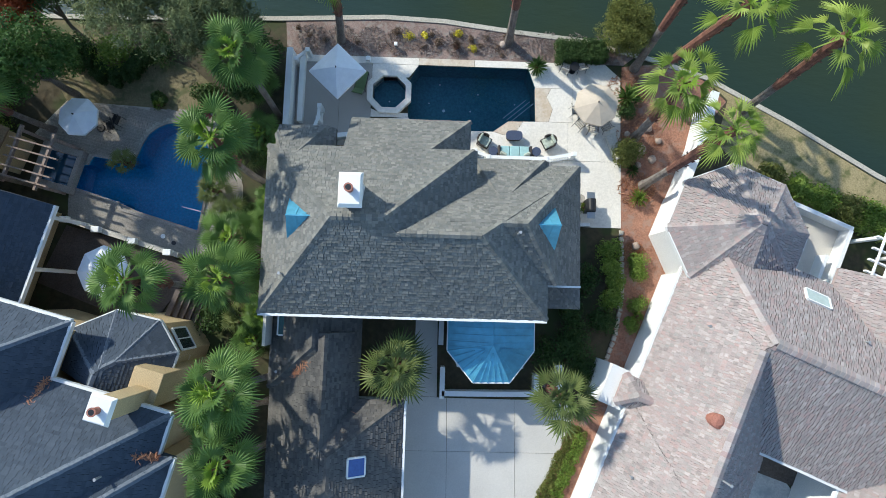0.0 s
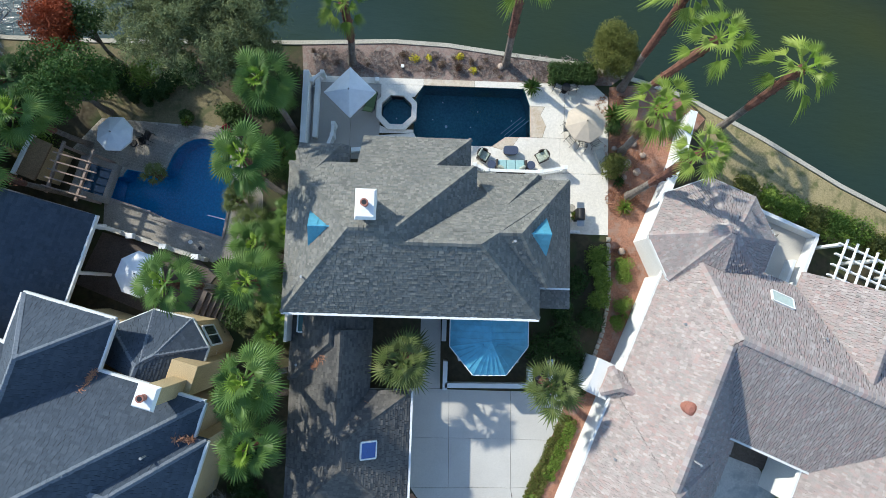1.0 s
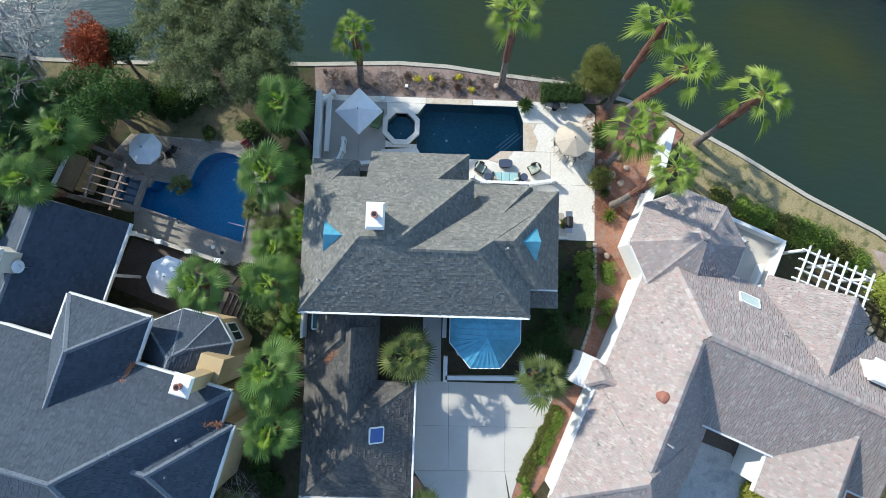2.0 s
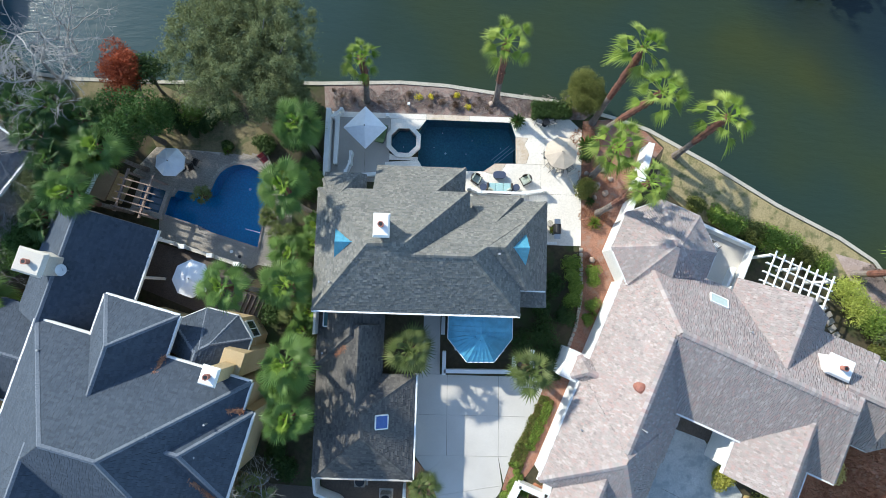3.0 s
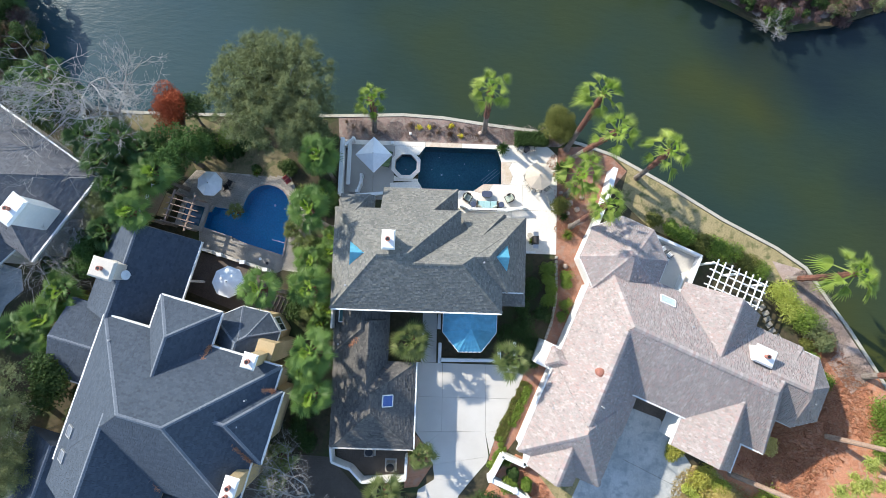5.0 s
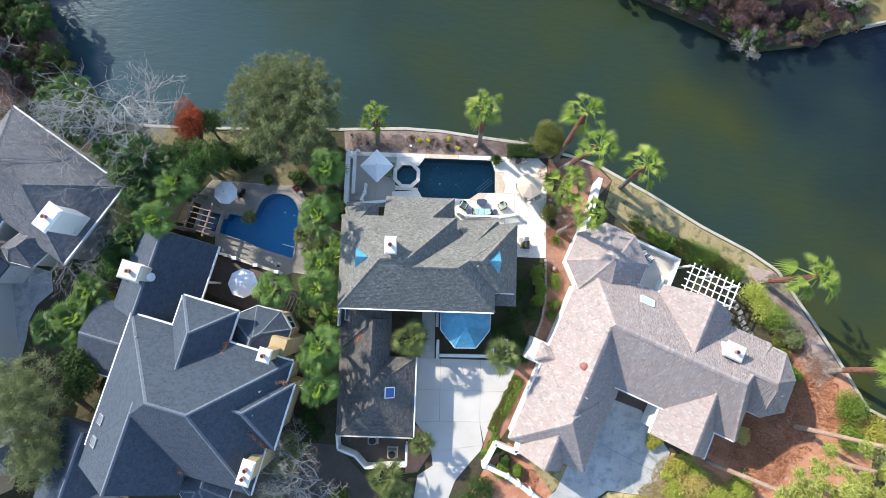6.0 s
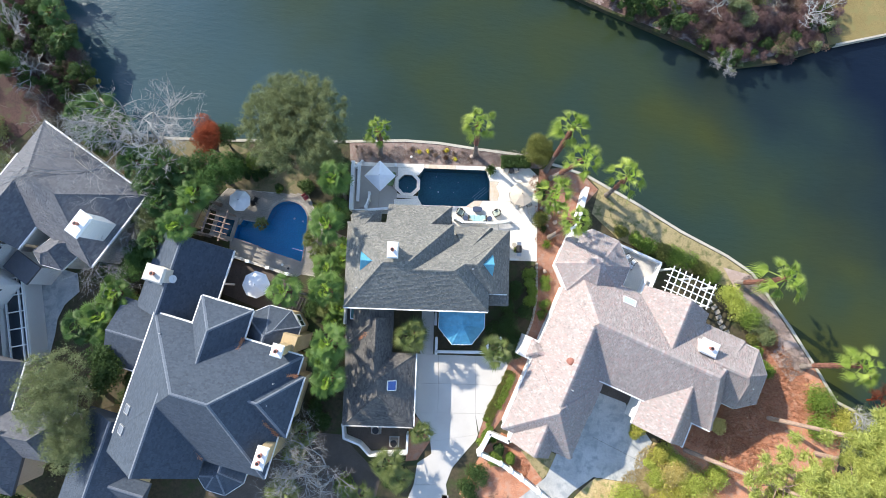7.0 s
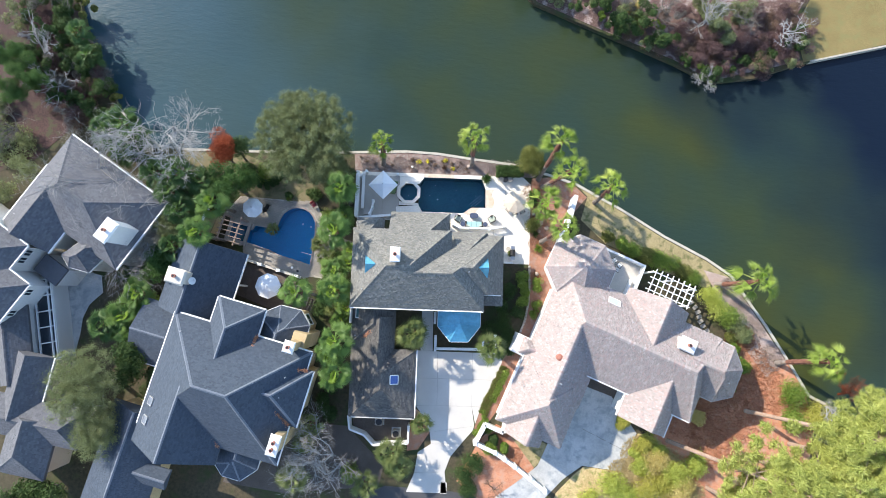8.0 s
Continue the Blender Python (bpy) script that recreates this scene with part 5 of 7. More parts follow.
wing(white_w, 0.2, 3.4, -2.8, -0.6, M_ROOF_W, M_STUCCO, 3.3, caps=False, wall=True, inset=0.05, n=(3.5, 0.04))
low_r = thing("house", pose(-43.4, -3.9, 0, 0, 0, 12), "low pale wing with a dark shingle roof beside the sunroom", "house", "houses by the lake")
wing(low_r, -4.6, -0.95, -6.6, 2.0, M_ROOF_W, M_STUCCO, 3.6, w=(3.9, 0.75), e=(3.9, 0.75))
lat = thing("sunroom", pose(-43.4, -3.9, 0, 0, 0, 12), "white-framed lean-to with dark roof panes along the walk", "sunroom")
for k in range(5):
    part("pane", box(-0.85, 0.9, -4.44 + 1.8 * k, -2.76 + 1.8 * k, 2.5, 2.53), M_GLASS, lat)
part("front_wall", box(0.9, 1.05, -4.6, 4.6, 0, 2.5), M_STUCCO, lat)
for x in (-0.9, 0.5, 0.95):
    b = bmesh.new()
    bar(b, (x, -4.6, 2.6), (x, 4.6, 2.6), 0.12, 0.2)
    part("beam", b, M_WHITE, lat)
for k in range(6):
    b = bmesh.new()
    bar(b, (-0.9, -4.5 + 1.8 * k, 2.72), (0.95, -4.5 + 1.8 * k, 2.72), 0.12, 0.14)
    part("rafter", b, M_WHITE, lat)
for y in (-4.4, 0.0, 4.4):
    part("post", box(0.4, 0.6, y - 0.1, y + 0.1, 0, 2.5), M_WHITE, lat)

# ---- plants ----
M_FAN = mat_leaf("fan_palm_leaf", (0.045, 0.10, 0.026), (0.105, 0.20, 0.048), (0.20, 0.31, 0.085), 0.42, 0.35)
M_FAN_D = mat_leaf("dark_fan_palm_leaf", (0.028, 0.066, 0.020), (0.06, 0.125, 0.036), (0.12, 0.205, 0.07), 0.45, 0.3)
M_FAN_Y = mat_leaf("sunny_palm_leaf", (0.10, 0.18, 0.03), (0.22, 0.33, 0.055), (0.44, 0.52, 0.13), 0.42, 0.4)
M_PINDO = mat_leaf("narrow_palm_leaf", (0.035, 0.065, 0.018), (0.13, 0.18, 0.05), (0.40, 0.43, 0.17), 0.45, 0.3)
M_OAK = mat_leaf("grey_green_foliage", (0.10, 0.13, 0.055), (0.20, 0.235, 0.105), (0.33, 0.36, 0.18), 0.8, 0.35)
M_YBRIGHT = mat_leaf("sunny_yellow_green_foliage", (0.23, 0.29, 0.05), (0.45, 0.51, 0.105), (0.66, 0.69, 0.19), 0.6, 0.45)
M_OLIVE = mat_leaf("olive_foliage", (0.07, 0.088, 0.02), (0.15, 0.17, 0.042), (0.27, 0.275, 0.085), 0.7, 0.35)
M_GOLD = mat_leaf("golden_dry_foliage", (0.42, 0.33, 0.10), (0.64, 0.52, 0.18), (0.78, 0.68, 0.33), 0.8, 0.4)
M_PLUM = mat_leaf("purplish_winter_twigs", (0.065, 0.036, 0.036), (0.125, 0.072, 0.07), (0.21, 0.135, 0.125), 0.85, 0.2)
M_GREYT = mat_leaf("grey_winter_twigs", (0.11, 0.105, 0.09), (0.19, 0.18, 0.16), (0.30, 0.285, 0.26), 0.85, 0.2)
M_DEEP = mat_leaf("deep_green_foliage", (0.022, 0.048, 0.014), (0.048, 0.095, 0.026), (0.095, 0.155, 0.048), 0.6, 0.3)
M_LUSH = mat_leaf("lush_green_foliage", (0.028, 0.075, 0.016), (0.062, 0.135, 0.030), (0.12, 0.21, 0.06), 0.6, 0.3)
M_BRIGHT = mat_leaf("bright_green_foliage", (0.065, 0.13, 0.018), (0.17, 0.28, 0.045), (0.34, 0.43, 0.10), 0.55, 0.4)
M_YELLOWG = mat_leaf("yellow_green_foliage", (0.20, 0.22, 0.04), (0.42, 0.42, 0.085), (0.60, 0.55, 0.14), 0.55, 0.4)
M_PINE = mat_leaf("pine_needles", (0.20, 0.25, 0.055), (0.38, 0.43, 0.10), (0.58, 0.60, 0.20), 0.7, 0.4)
M_REDLEAF = mat_leaf("rust_red_foliage", (0.18, 0.030, 0.012), (0.34, 0.065, 0.025), (0.46, 0.12, 0.05), 0.6, 0.25)
M_BROWNLEAF = mat_leaf("dry_brown_foliage", (0.085, 0.055, 0.036), (0.15, 0.10, 0.07), (0.23, 0.16, 0.115), 0.7, 0.2)
M_YFLOWER = mat_leaf("yellow_flowers", (0.45, 0.36, 0.02), (0.6, 0.5, 0.04), (0.7, 0.62, 0.08), 0.5, 0.2)
M_BARK = mat_mottled("grey_bark", (0.10, 0.085, 0.07), (0.20, 0.175, 0.15), 1.2, 14, 0.95, 0.6)
M_PALEBARK = mat_mottled("pale_bark", (0.24, 0.235, 0.225), (0.38, 0.37, 0.355), 1.5, 14, 0.9, 0.4)
M_GREYBARK = mat_mottled("weathered_grey_bark", (0.20, 0.195, 0.185), (0.33, 0.32, 0.305), 1.5, 14, 0.9, 0.4)
M_PINEBARK = mat_mottled("pine_bark", (0.22, 0.14, 0.10), (0.36, 0.26, 0.20), 1.0, 10, 0.95, 0.6)
M_BOOTS = mat_mottled("rusty_palm_boots", (0.05, 0.020, 0.014), (0.24, 0.105, 0.072), 3.0, 26, 0.95, 0.8)
M_TRUNK = mat_mottled("palm_trunk", (0.07, 0.055, 0.048), (0.27, 0.23, 0.20), 2.5, 22, 0.95, 0.8)


def raw_mesh(name, verts, faces, material):
    me = bpy.data.meshes.new(name)
    me.from_pydata(verts, [], faces)
    me.materials.append(material)
    me.update()
    return me


def fan_crown_mesh(seed, material, young, fronds=18, petiole=1.0, blade=1.0, segs=20, spread=120, droop=0.25, solid=0.72, width=1.0, fold=0.15, low=-28, fresh=3):
    """Crown of fan leaves: stalks that turn out and down, each with a pleated fan whose rim splits into drooping fingers."""
    rng = random.Random(seed)
    V, F, mark = [], [], []
    for i in range(fronds):
        az = i * 2.39996 + rng.uniform(-0.3, 0.3)
        k = (i + 0.5) / fronds
        el = radians(80 - (80 - low) * k ** 0.75 + rng.uniform(-9, 9))
        d = Vector((math.cos(az) * math.cos(el), math.sin(az) * math.cos(el), math.sin(el)))
        side = Vector((-math.sin(az), math.cos(az), 0))
        roll = rng.uniform(-0.7, 0.7)
        pl = petiole * rng.uniform(0.75, 1.2) * (0.45 + 0.55 * min(1, k * 2.0))
        bl = blade * rng.uniform(0.82, 1.15) * (0.7 + 0.3 * min(1, k * 3))
        mid = d * pl - Vector((0, 0, 0.14 * pl * math.cos(el)))
        f2 = (d - Vector((0, 0, 0.12 + 0.30 * k * k))).normalized()
        up0 = f2.cross(side)
        if up0.z < 0:
            up0 = -up0
        sd = side * math.cos(roll) + up0 * math.sin(roll)
        up = f2.cross(sd)
        if up.z < 0:
            up = -up
        n = len(V)
        V += [tuple(side * 0.05), tuple(-side * 0.05), tuple(mid - side * 0.025), tuple(mid + side * 0.025)]
        F.append((n, n + 1, n + 2, n + 3))
        hub = len(V)
        V.append(tuple(mid))
        step = 2 * radians(spread) / segs

        def at(a, r, lift):
            o = (f2 * math.cos(a) + sd * math.sin(a) + up * fold * abs(math.sin(a))).normalized()
            return tuple(mid + o * r + up * lift - Vector((0, 0, droop * r * r / bl)))
        for s in range(segs):
            a = -radians(spread) + step * (s + 0.5)
            ln = bl * (1.0 - 0.30 * abs(a) / radians(spread)) * rng.uniform(0.93, 1.06)
            q = len(V)
            half = step * 0.5 * width
            V += [at(a - half, ln * solid, -0.018 * bl), at(a, ln * solid, 0.022 * bl), at(a + half, ln * solid, -0.018 * bl), at(a + rng.uniform(-0.04, 0.04), ln, -0.05 * bl * rng.random())]
            F += [(hub, q, q + 1), (hub, q + 1, q + 2), (q, q + 3, q + 1), (q + 1, q + 3, q + 2)]
        mark += [1 if i < fresh else 0] * (len(F) - len(mark))
    me = raw_mesh("crown", V, F, material)
    me.materials.append(young)
    me.polygons.foreach_set("material_index", mark)
    return me


M_YOUNG = mat_leaf("young_palm_leaf", (0.16, 0.27, 0.03), (0.24, 0.36, 0.05), (0.34, 0.46, 0.09), 0.45, 0.4)
FANS = [fan_crown_mesh(s, M_FAN, M_YOUNG, 22, 1.0, 0.98, 20, 112, 0.30, 0.56, 1.0, 0.24) for s in (1, 2, 3, 8)]
FANS_D = [fan_crown_mesh(s, M_FAN_D, M_FAN, 22, 1.0, 0.98, 20, 112, 0.34, 0.56, 1.0, 0.24) for s in (11, 12, 13)]
FANS_Y = [fan_crown_mesh(s, M_FAN_Y, M_YOUNG, 18, 1.15, 1.15, 15, 76, 0.52, 0.48, 1.0, 0.60, -28) for s in (4, 5, 9)]
PINDOS = [fan_crown_mesh(s, M_PINDO, M_PINDO, 27, 0.85, 1.0, 12, 82, 0.26, 0.45, 0.95, 0.30, -22) for s in (6, 7)]


def tube(bm, pts, radii, seg=7):
    rings = []
    for i, p in enumerate(pts):
        a = pts[max(0, i - 1)]
        b = pts[min(len(pts) - 1, i + 1)]
        d = (Vector(b) - Vector(a)).normalized()
        q = d.to_track_quat("Z", "Y")
        rings.append([bm.verts.new(Vector(p) + q @ Vector((math.cos(2 * math.pi * k / seg) * radii[i], math.sin(2 * math.pi * k / seg) * radii[i], 0))) for k in range(seg)])
    for r0, r1 in zip(rings, rings[1:]):
        for k in range(seg):
            bm.faces.new((r0[k], r0[(k + 1) % seg], r1[(k + 1) % seg], r1[k]))
    bm.faces.new(rings[-1])
    bm.faces.new(rings[0][::-1])


PALM_N = [0]


def palm(base, top, r, meshes, label, group, boots=0.75, thick=0.17):
    i = PALM_N[0]
    PALM_N[0] += 1
    bx, by = base
    tx, ty, tz = top
    t = thing("palm_tree", pose(bx, by, 0), label, "palm tree", group)
    dx, dy = tx - bx, ty - by
    bend = 0.06 * tz * math.sin(i * 1.7)
    P = []
    for k in range(11):
        s = k / 10
        P.append(Vector((dx * s + bend * math.sin(math.pi * s) * 0.4, dy * s + bend * math.sin(math.pi * s) * 0.3, tz * s)))
    cut = int(round(10 * (1 - boots)))
    bm = bmesh.new()
    tube(bm, P[:cut + 1], [thick * (1.55 if k == 0 else 1.15 - 0.25 * k / 10) for k in range(cut + 1)], 9)
    part("trunk", bm, M_TRUNK, t)
    if cut < 10:
        bm = bmesh.new()
        tube(bm, P[cut:], [thick * (1.12 + 0.10 * (k % 2)) for k in range(11 - cut)], 9)
        # old leaf bases that stand off the trunk
        rng = random.Random(i)
        for k in range(46):
            s = rng.uniform(cut / 10, 1.0)
            c = P[0].lerp(P[-1], s)
            j = min(9, int(s * 10))
            c = P[j].lerp(P[j + 1], s * 10 - j)
            a = rng.uniform(0, 2 * math.pi)
            o = Vector((math.cos(a), math.sin(a), 0))
            bar(bm, c + o * thick, c + o * (thick + 0.13) + Vector((0, 0, 0.14)), 0.07, 0.025)
        part("bark_sheath", bm, M_BOOTS, t, "reddish old leaf bases")
    cr = new("crown", meshes[i % len(meshes)])
    cr.parent = t
    s = r / 1.85
    cr.matrix_basis = pose(dx, dy, tz, 6 * math.sin(i), 6 * math.cos(i * 2.1), i * 77) @ Matrix.Diagonal((s, s, s, 1))
    return t


TALL = "tall fan palm with a rust-brown trunk at the lakeside"
for base, top, r in (((4.69, 16.5), (4.35, 16.9, 9.6), 1.8), ((-6.2, 16.2), (-5.8, 16.95, 6.4), 1.5), ((12.9, 15.0), (13.65, 17.1, 9.0), 2.0), ((13.4, 14.1), (14.6, 13.8, 9.6), 2.0),
                     ((19.9, 12.4), (18.75, 12.2, 9.9), 1.9), ((12.9, 10.4), (12.2, 10.6, 8.0), 1.95), ((13.4, 7.3), (14.0, 7.9, 9.2), 1.75)):
    palm(base, top, r, FANS_Y, TALL, "tall palms at the lakeside", 0.62, 0.22)
for base, top, r in (((34.7, 2.9), (35.5, 3.1, 7.2), 2.5), ((41.8, -6.2), (43.1, -5.2, 6.8), 2.0)):
    palm(base, top, r, FANS_Y, "leaning fan palm on the bare bank", "palms on the bank", 0.8, 0.24)
SIDE = "broad green fan palm between the two houses"
for x, y, z, r in ((-9.8, 11.4, 7.9, 2.0), (-9.95, 6.75, 9.2, 2.1), (-10.2, 0.4, 6.8, 2.1), (-13.75, 0.15, 8.4, 1.85), (-9.35, -4.6, 8.4, 2.15), (-9.4, -8.3, 7.2, 2.1), (-10.3, -6.3, 6.2, 1.8), (-10.6, 2.6, 5.0, 1.7)):
    palm((x + 0.5 - 0.05 * y, y - 0.4), (x, y, z), r, FANS, SIDE, "palms between the houses", 0.4)
for x, y, z, r in ((-24.0, 9.65, 6.6, 2.1), (-24.9, 6.1, 8.0, 2.0), (-32.7, -0.6, 4.0, 2.2), (-34.0, -3.2, 4.0, 2.4)):
    palm((x, y), (x + 0.1, y, z), r, FANS, "bright green fan palm in the side garden", "palms in the side garden", 0.5)
for x, y, z, r in ((-26.6, 12.4, 4.4, 2.0), (-28.6, 12.9, 5.4, 2.1), (-28.4, 9.0, 5.0, 2.1), (-29.6, 11.0, 5.2, 2.0), (-29.0, 4.8, 4.5, 2.0), (-31.4, 13.1, 4.8, 2.3), (-36.1, -4.3, 4.0, 2.2), (-28.9, -7.2, 3.4, 1.9), (-28.6, -9.6, 3.0, 1.8), (-29.4, -12.0, 3.0, 1.8),
                   (-33.0, -5.6, 3.6, 2.2), (-35.8, 16.2, 4.0, 2.6)):
    palm((x, y), (x + 0.1, y, z), r, FANS_D, "dense dark green fan palm in the side garden", "palms in the side garden", 0.5)
for x, y, z, r in ((-36.9, 19.2, 3.4, 2.4), (-38.8, 18.4, 3.0, 2.3), (-35.2, 17.6, 3.2, 2.2), (-42.8, 30.0, 3.4, 1.8), (-41.6, 27.4, 3.0, 1.7)):
    palm((x, y), (x + 0.1, y, z), r, FANS_D, "green fan palm on the wooded bank", "palms on the west bank", 0.5)
for x, y, z, r in ((-1.6, -3.9, 4.6, 2.2), (7.15, -5.15, 5.2, 2.1), (-0.2, -14.0, 3.2, 1.5), (-3.5, -17.3, 3.2, 2.2), (-2.3, -18.8, 2.6, 1.7), (-6.2, -20.9, 2.8, 1.9), (-14.2, -20.3, 3.2, 2.1), (-12.8, -14.7, 3.0, 1.9), (-13.4, -16.6, 2.6, 1.6)):
    palm((x + 0.1, y), (x, y, z), r, PINDOS, "round-headed palm with narrow arching leaves", "palms in the front yard", 0.7, 0.2)
for x, y, r, h in ((-10.4, 9.4, 1.5, 1.8), (-10.9, 12.6, 1.4, 1.8), (-9.6, 3.9, 1.4, 1.6), (-9.4, 5.2, 1.3, 2.0), (-11.4, 1.2, 1.4, 1.6), (-9.5, -1.4, 1.4, 2.0), (-10.2, -2.9, 1.3, 1.6)):
    palm((x, y), (x, y, h), r, FANS, "low fan palm in the undergrowth", "low palms beside the house", 0.8, 0.12)
for x, y, r in ((-13.3, 6.0, 1.3), (-12.3, 4.4, 1.5), (-11.8, 2.9, 1.4), (-18.9, 7.55, 1.0), (-11.6, 8.4, 1.3), (-10.4, 9.0, 1.4), (-11.2, -1.8, 1.2)):
    palm((x, y), (x, y, 1.1), r, PINDOS, "low young palm beside the paving", "young palms by the pool", 0.9, 0.12)


def leaves(rng, blobs, count, size, flat=0.5, slim=0.5, loose=False):
    """Leaf cards scattered through ellipsoid clumps, thickest near their skins."""
    V, F = [], []
    vol = [b[3] * b[4] * b[5] for b in blobs]
    tot = sum(v ** 0.67 for v in vol)
    for (cx, cy, cz, rx, ry, rz), v in zip(blobs, vol):
        for _ in range(int(count * v ** 0.67 / tot)):
            u = Vector((rng.gauss(0, 1), rng.gauss(0, 1), rng.gauss(0, 1))).normalized()
            k = rng.uniform(0.35, 1.0) ** 0.5 * rng.uniform(0.86, 1.12)
            if loose:
                k = abs(rng.gauss(0, 0.75))
            p = Vector((cx + u.x * rx * k, cy + u.y * ry * k, cz + u.z * rz * k))
            if p.z < 0.03:
                p.z = 0.03 + rng.uniform(0, 0.1)
            n = (u * (0.25 if loose else 0.8) + Vector((rng.gauss(0, 1), rng.gauss(0, 1), rng.gauss(0, 1) + flat)) * 0.6).normalized()
            a = n.orthogonal().normalized()
            a = (Matrix.Rotation(rng.uniform(0, 6.28), 3, n) @ a)
            b = n.cross(a)
            s = size * rng.uniform(0.6, 1.35)
            i = len(V)
            V += [tuple(p - a * s), tuple(p - b * s * slim), tuple(p + a * s), tuple(p + b * s * slim)]
            F.append((i, i + 1, i + 2, i + 3))
    return V, F


def clumps(rng, c, r, n, small):
    out = []
    for _ in range(n):
        u = Vector((rng.gauss(0, 1), rng.gauss(0, 1), rng.gauss(0, 0.8))).normalized()
        k = rng.uniform(0.25, 0.92)
        s = small * rng.uniform(0.65, 1.3)
        out.append((c[0] + u.x * r[0] * k, c[1] + u.y * r[1] * k, c[2] + u.z * r[2] * k, s, s, s * 0.75))
    return out


def limbs(bm, rng, base, targets, r0, fork):
    """A tapered trunk up to the fork, and a bent limb out to each target."""
    base, fork = Vector(base), Vector(fork)
    tube(bm, [base, base.lerp(fork, 0.5) + Vector((rng.uniform(-0.1, 0.1), rng.uniform(-0.1, 0.1), 0)), fork], [r0 * 1.3, r0, r0 * 0.85], 8)
    for t in targets:
        t = Vector(t)
        m = fork.lerp(t, 0.5) + Vector((rng.uniform(-0.4, 0.4), rng.uniform(-0.4, 0.4), rng.uniform(0.0, 0.5)))
        tube(bm, [fork - Vector((0, 0, 0.2)), m, t], [r0 * 0.5, r0 * 0.3, r0 * 0.08], 6)


def leafy_tree(base, centre, radii, seed, material, label, n_clumps=22, small=1.3, count=7000, leaf=0.13, r0=0.25, bark=None, name="tree", group="", slim=0.5):
    rng = random.Random(seed)
    t = thing(name, pose(base[0], base[1], 0), label, "tree", group)
    c = (centre[0] - base[0], centre[1] - base[1], centre[2])
    bl = clumps(rng, c, radii, n_clumps, small)
    bm = bmesh.new()
    limbs(bm, rng, (0, 0, 0), [b[:3] for b in bl[:14]], r0, (c[0] * 0.3, c[1] * 0.3, c[2] * 0.45))
    part("trunk", bm, bark or M_BARK, t)
    V, F = leaves(rng, bl, count, leaf, 0.5, slim, slim < 0.4)
    o = new("crown", raw_mesh("crown", V, F, material))
    o.parent = t
    return t


leafy_tree((-13.6, 14.8), (-14.2, 17.2, 7.0), (6.2, 5.9, 2.6), 11, M_OAK, "large grey-green tree leaning out over the lake", 1100, 0.40, 200000, 0.085, 0.34, M_GREYBARK, slim=0.30)
leafy_tree((-12.2, 14.6), (-11.7, 14.1, 5.8), (2.6, 2.7, 2.0), 23, M_OAK, "low spreading grey-green tree beside the oak", 190, 0.40, 42000, 0.085, 0.16, slim=0.30)
leafy_tree((-24.0, 15.0), (-24.0, 16.3, 4.2), (1.4, 1.9, 2.0), 12, M_REDLEAF, "rust-red cypress at the water's edge", 26, 0.8, 14000, 0.075, 0.14)
leafy_tree((-23.0, 16.0), (-22.6, 16.9, 3.6), (1.0, 1.0, 1.5), 13, M_DEEP, "small dark green tree beside the red one", 9, 0.8, 3000, 0.10, 0.12)
leafy_tree((-22.8, 12.0), (-22.8, 12.3, 4.8), (2.5, 2.1, 2.4), 14, M_LUSH, "dense dark green tree shading the garden", 34, 0.9, 15000, 0.09, 0.2)
leafy_tree((-10.4, 13.6), (-10.6, 13.4, 3.2), (1.2, 2.0, 1.8), 16, M_DEEP, "dark evergreen shrub tree against the terrace wall", 14, 1.0, 6000, 0.12, 0.15)
leafy_tree((-36.0, -11.0), (-35.6, -10.4, 7.2), (4.0, 5.0, 2.2), 17, M_OAK, "feathery grey-green oak over the low roofs", 420, 0.5, 52000, 0.085, 0.26, M_GREYBARK, slim=0.26)
leafy_tree((-34.0, -14.6), (-34.2, -15.0, 6.4), (2.6, 3.4, 2.0), 18, M_OAK, "feathery grey-green oak over the low roofs", 240, 0.5, 30000, 0.085, 0.22, M_GREYBARK, slim=0.26)
leafy_tree((-32.4, -8.0), (-32.2, -8.2, 4.4), (2.0, 3.2, 2.0), 19, M_DEEP, "dark green tree between the houses", 20, 1.1, 8000, 0.12, 0.22)
leafy_tree((-30.0, 6.4), (-29.6, 6.6, 4.0), (2.0, 2.0, 1.5), 25, M_OAK, "feathery grey-green tree beside the walk", 60, 0.55, 16000, 0.085, 0.16, M_GREYBARK, slim=0.28)
leafy_tree((-31.4, 2.6), (-31.0, 2.8, 3.4), (1.8, 2.2, 1.4), 26, M_LUSH, "lush green tree beside the curved walk", 30, 0.7, 12000, 0.09, 0.14)
leafy_tree((-32.4, 14.4), (-32.2, 14.2, 3.4), (1.8, 1.6, 1.4), 27, M_DEEP, "dark green tree at the corner of the pale house", 24, 0.7, 9000, 0.09, 0.14)
leafy_tree((-29.6, -9.6), (-29.8, -9.6, 3.0), (1.3, 2.6, 1.8), 24, M_DEEP, "dark green tree between the houses", 22, 0.8, 8000, 0.10, 0.16)
leafy_tree((-30.6, -17.0), (-31.0, -17.0, 3.6), (1.8, 3.2, 1.8), 20, M_DEEP, "dark green tree between the houses", 18, 1.0, 7000, 0.12, 0.2)
leafy_tree((-42.0, -23.0), (-42.0, -23.0, 4.0), (4.0, 2.4, 2.0), 21, M_DEEP, "dark green trees beyond the low roofs", 20, 1.2, 8000, 0.13, 0.2)
leafy_tree((11.8, 16.1), (11.75, 16.55, 2.3), (1.8, 1.75, 2.1), 22, M_OLIVE, "large olive-green conical shrub by the seawall", 90, 0.6, 34000, 0.055, 0.15)


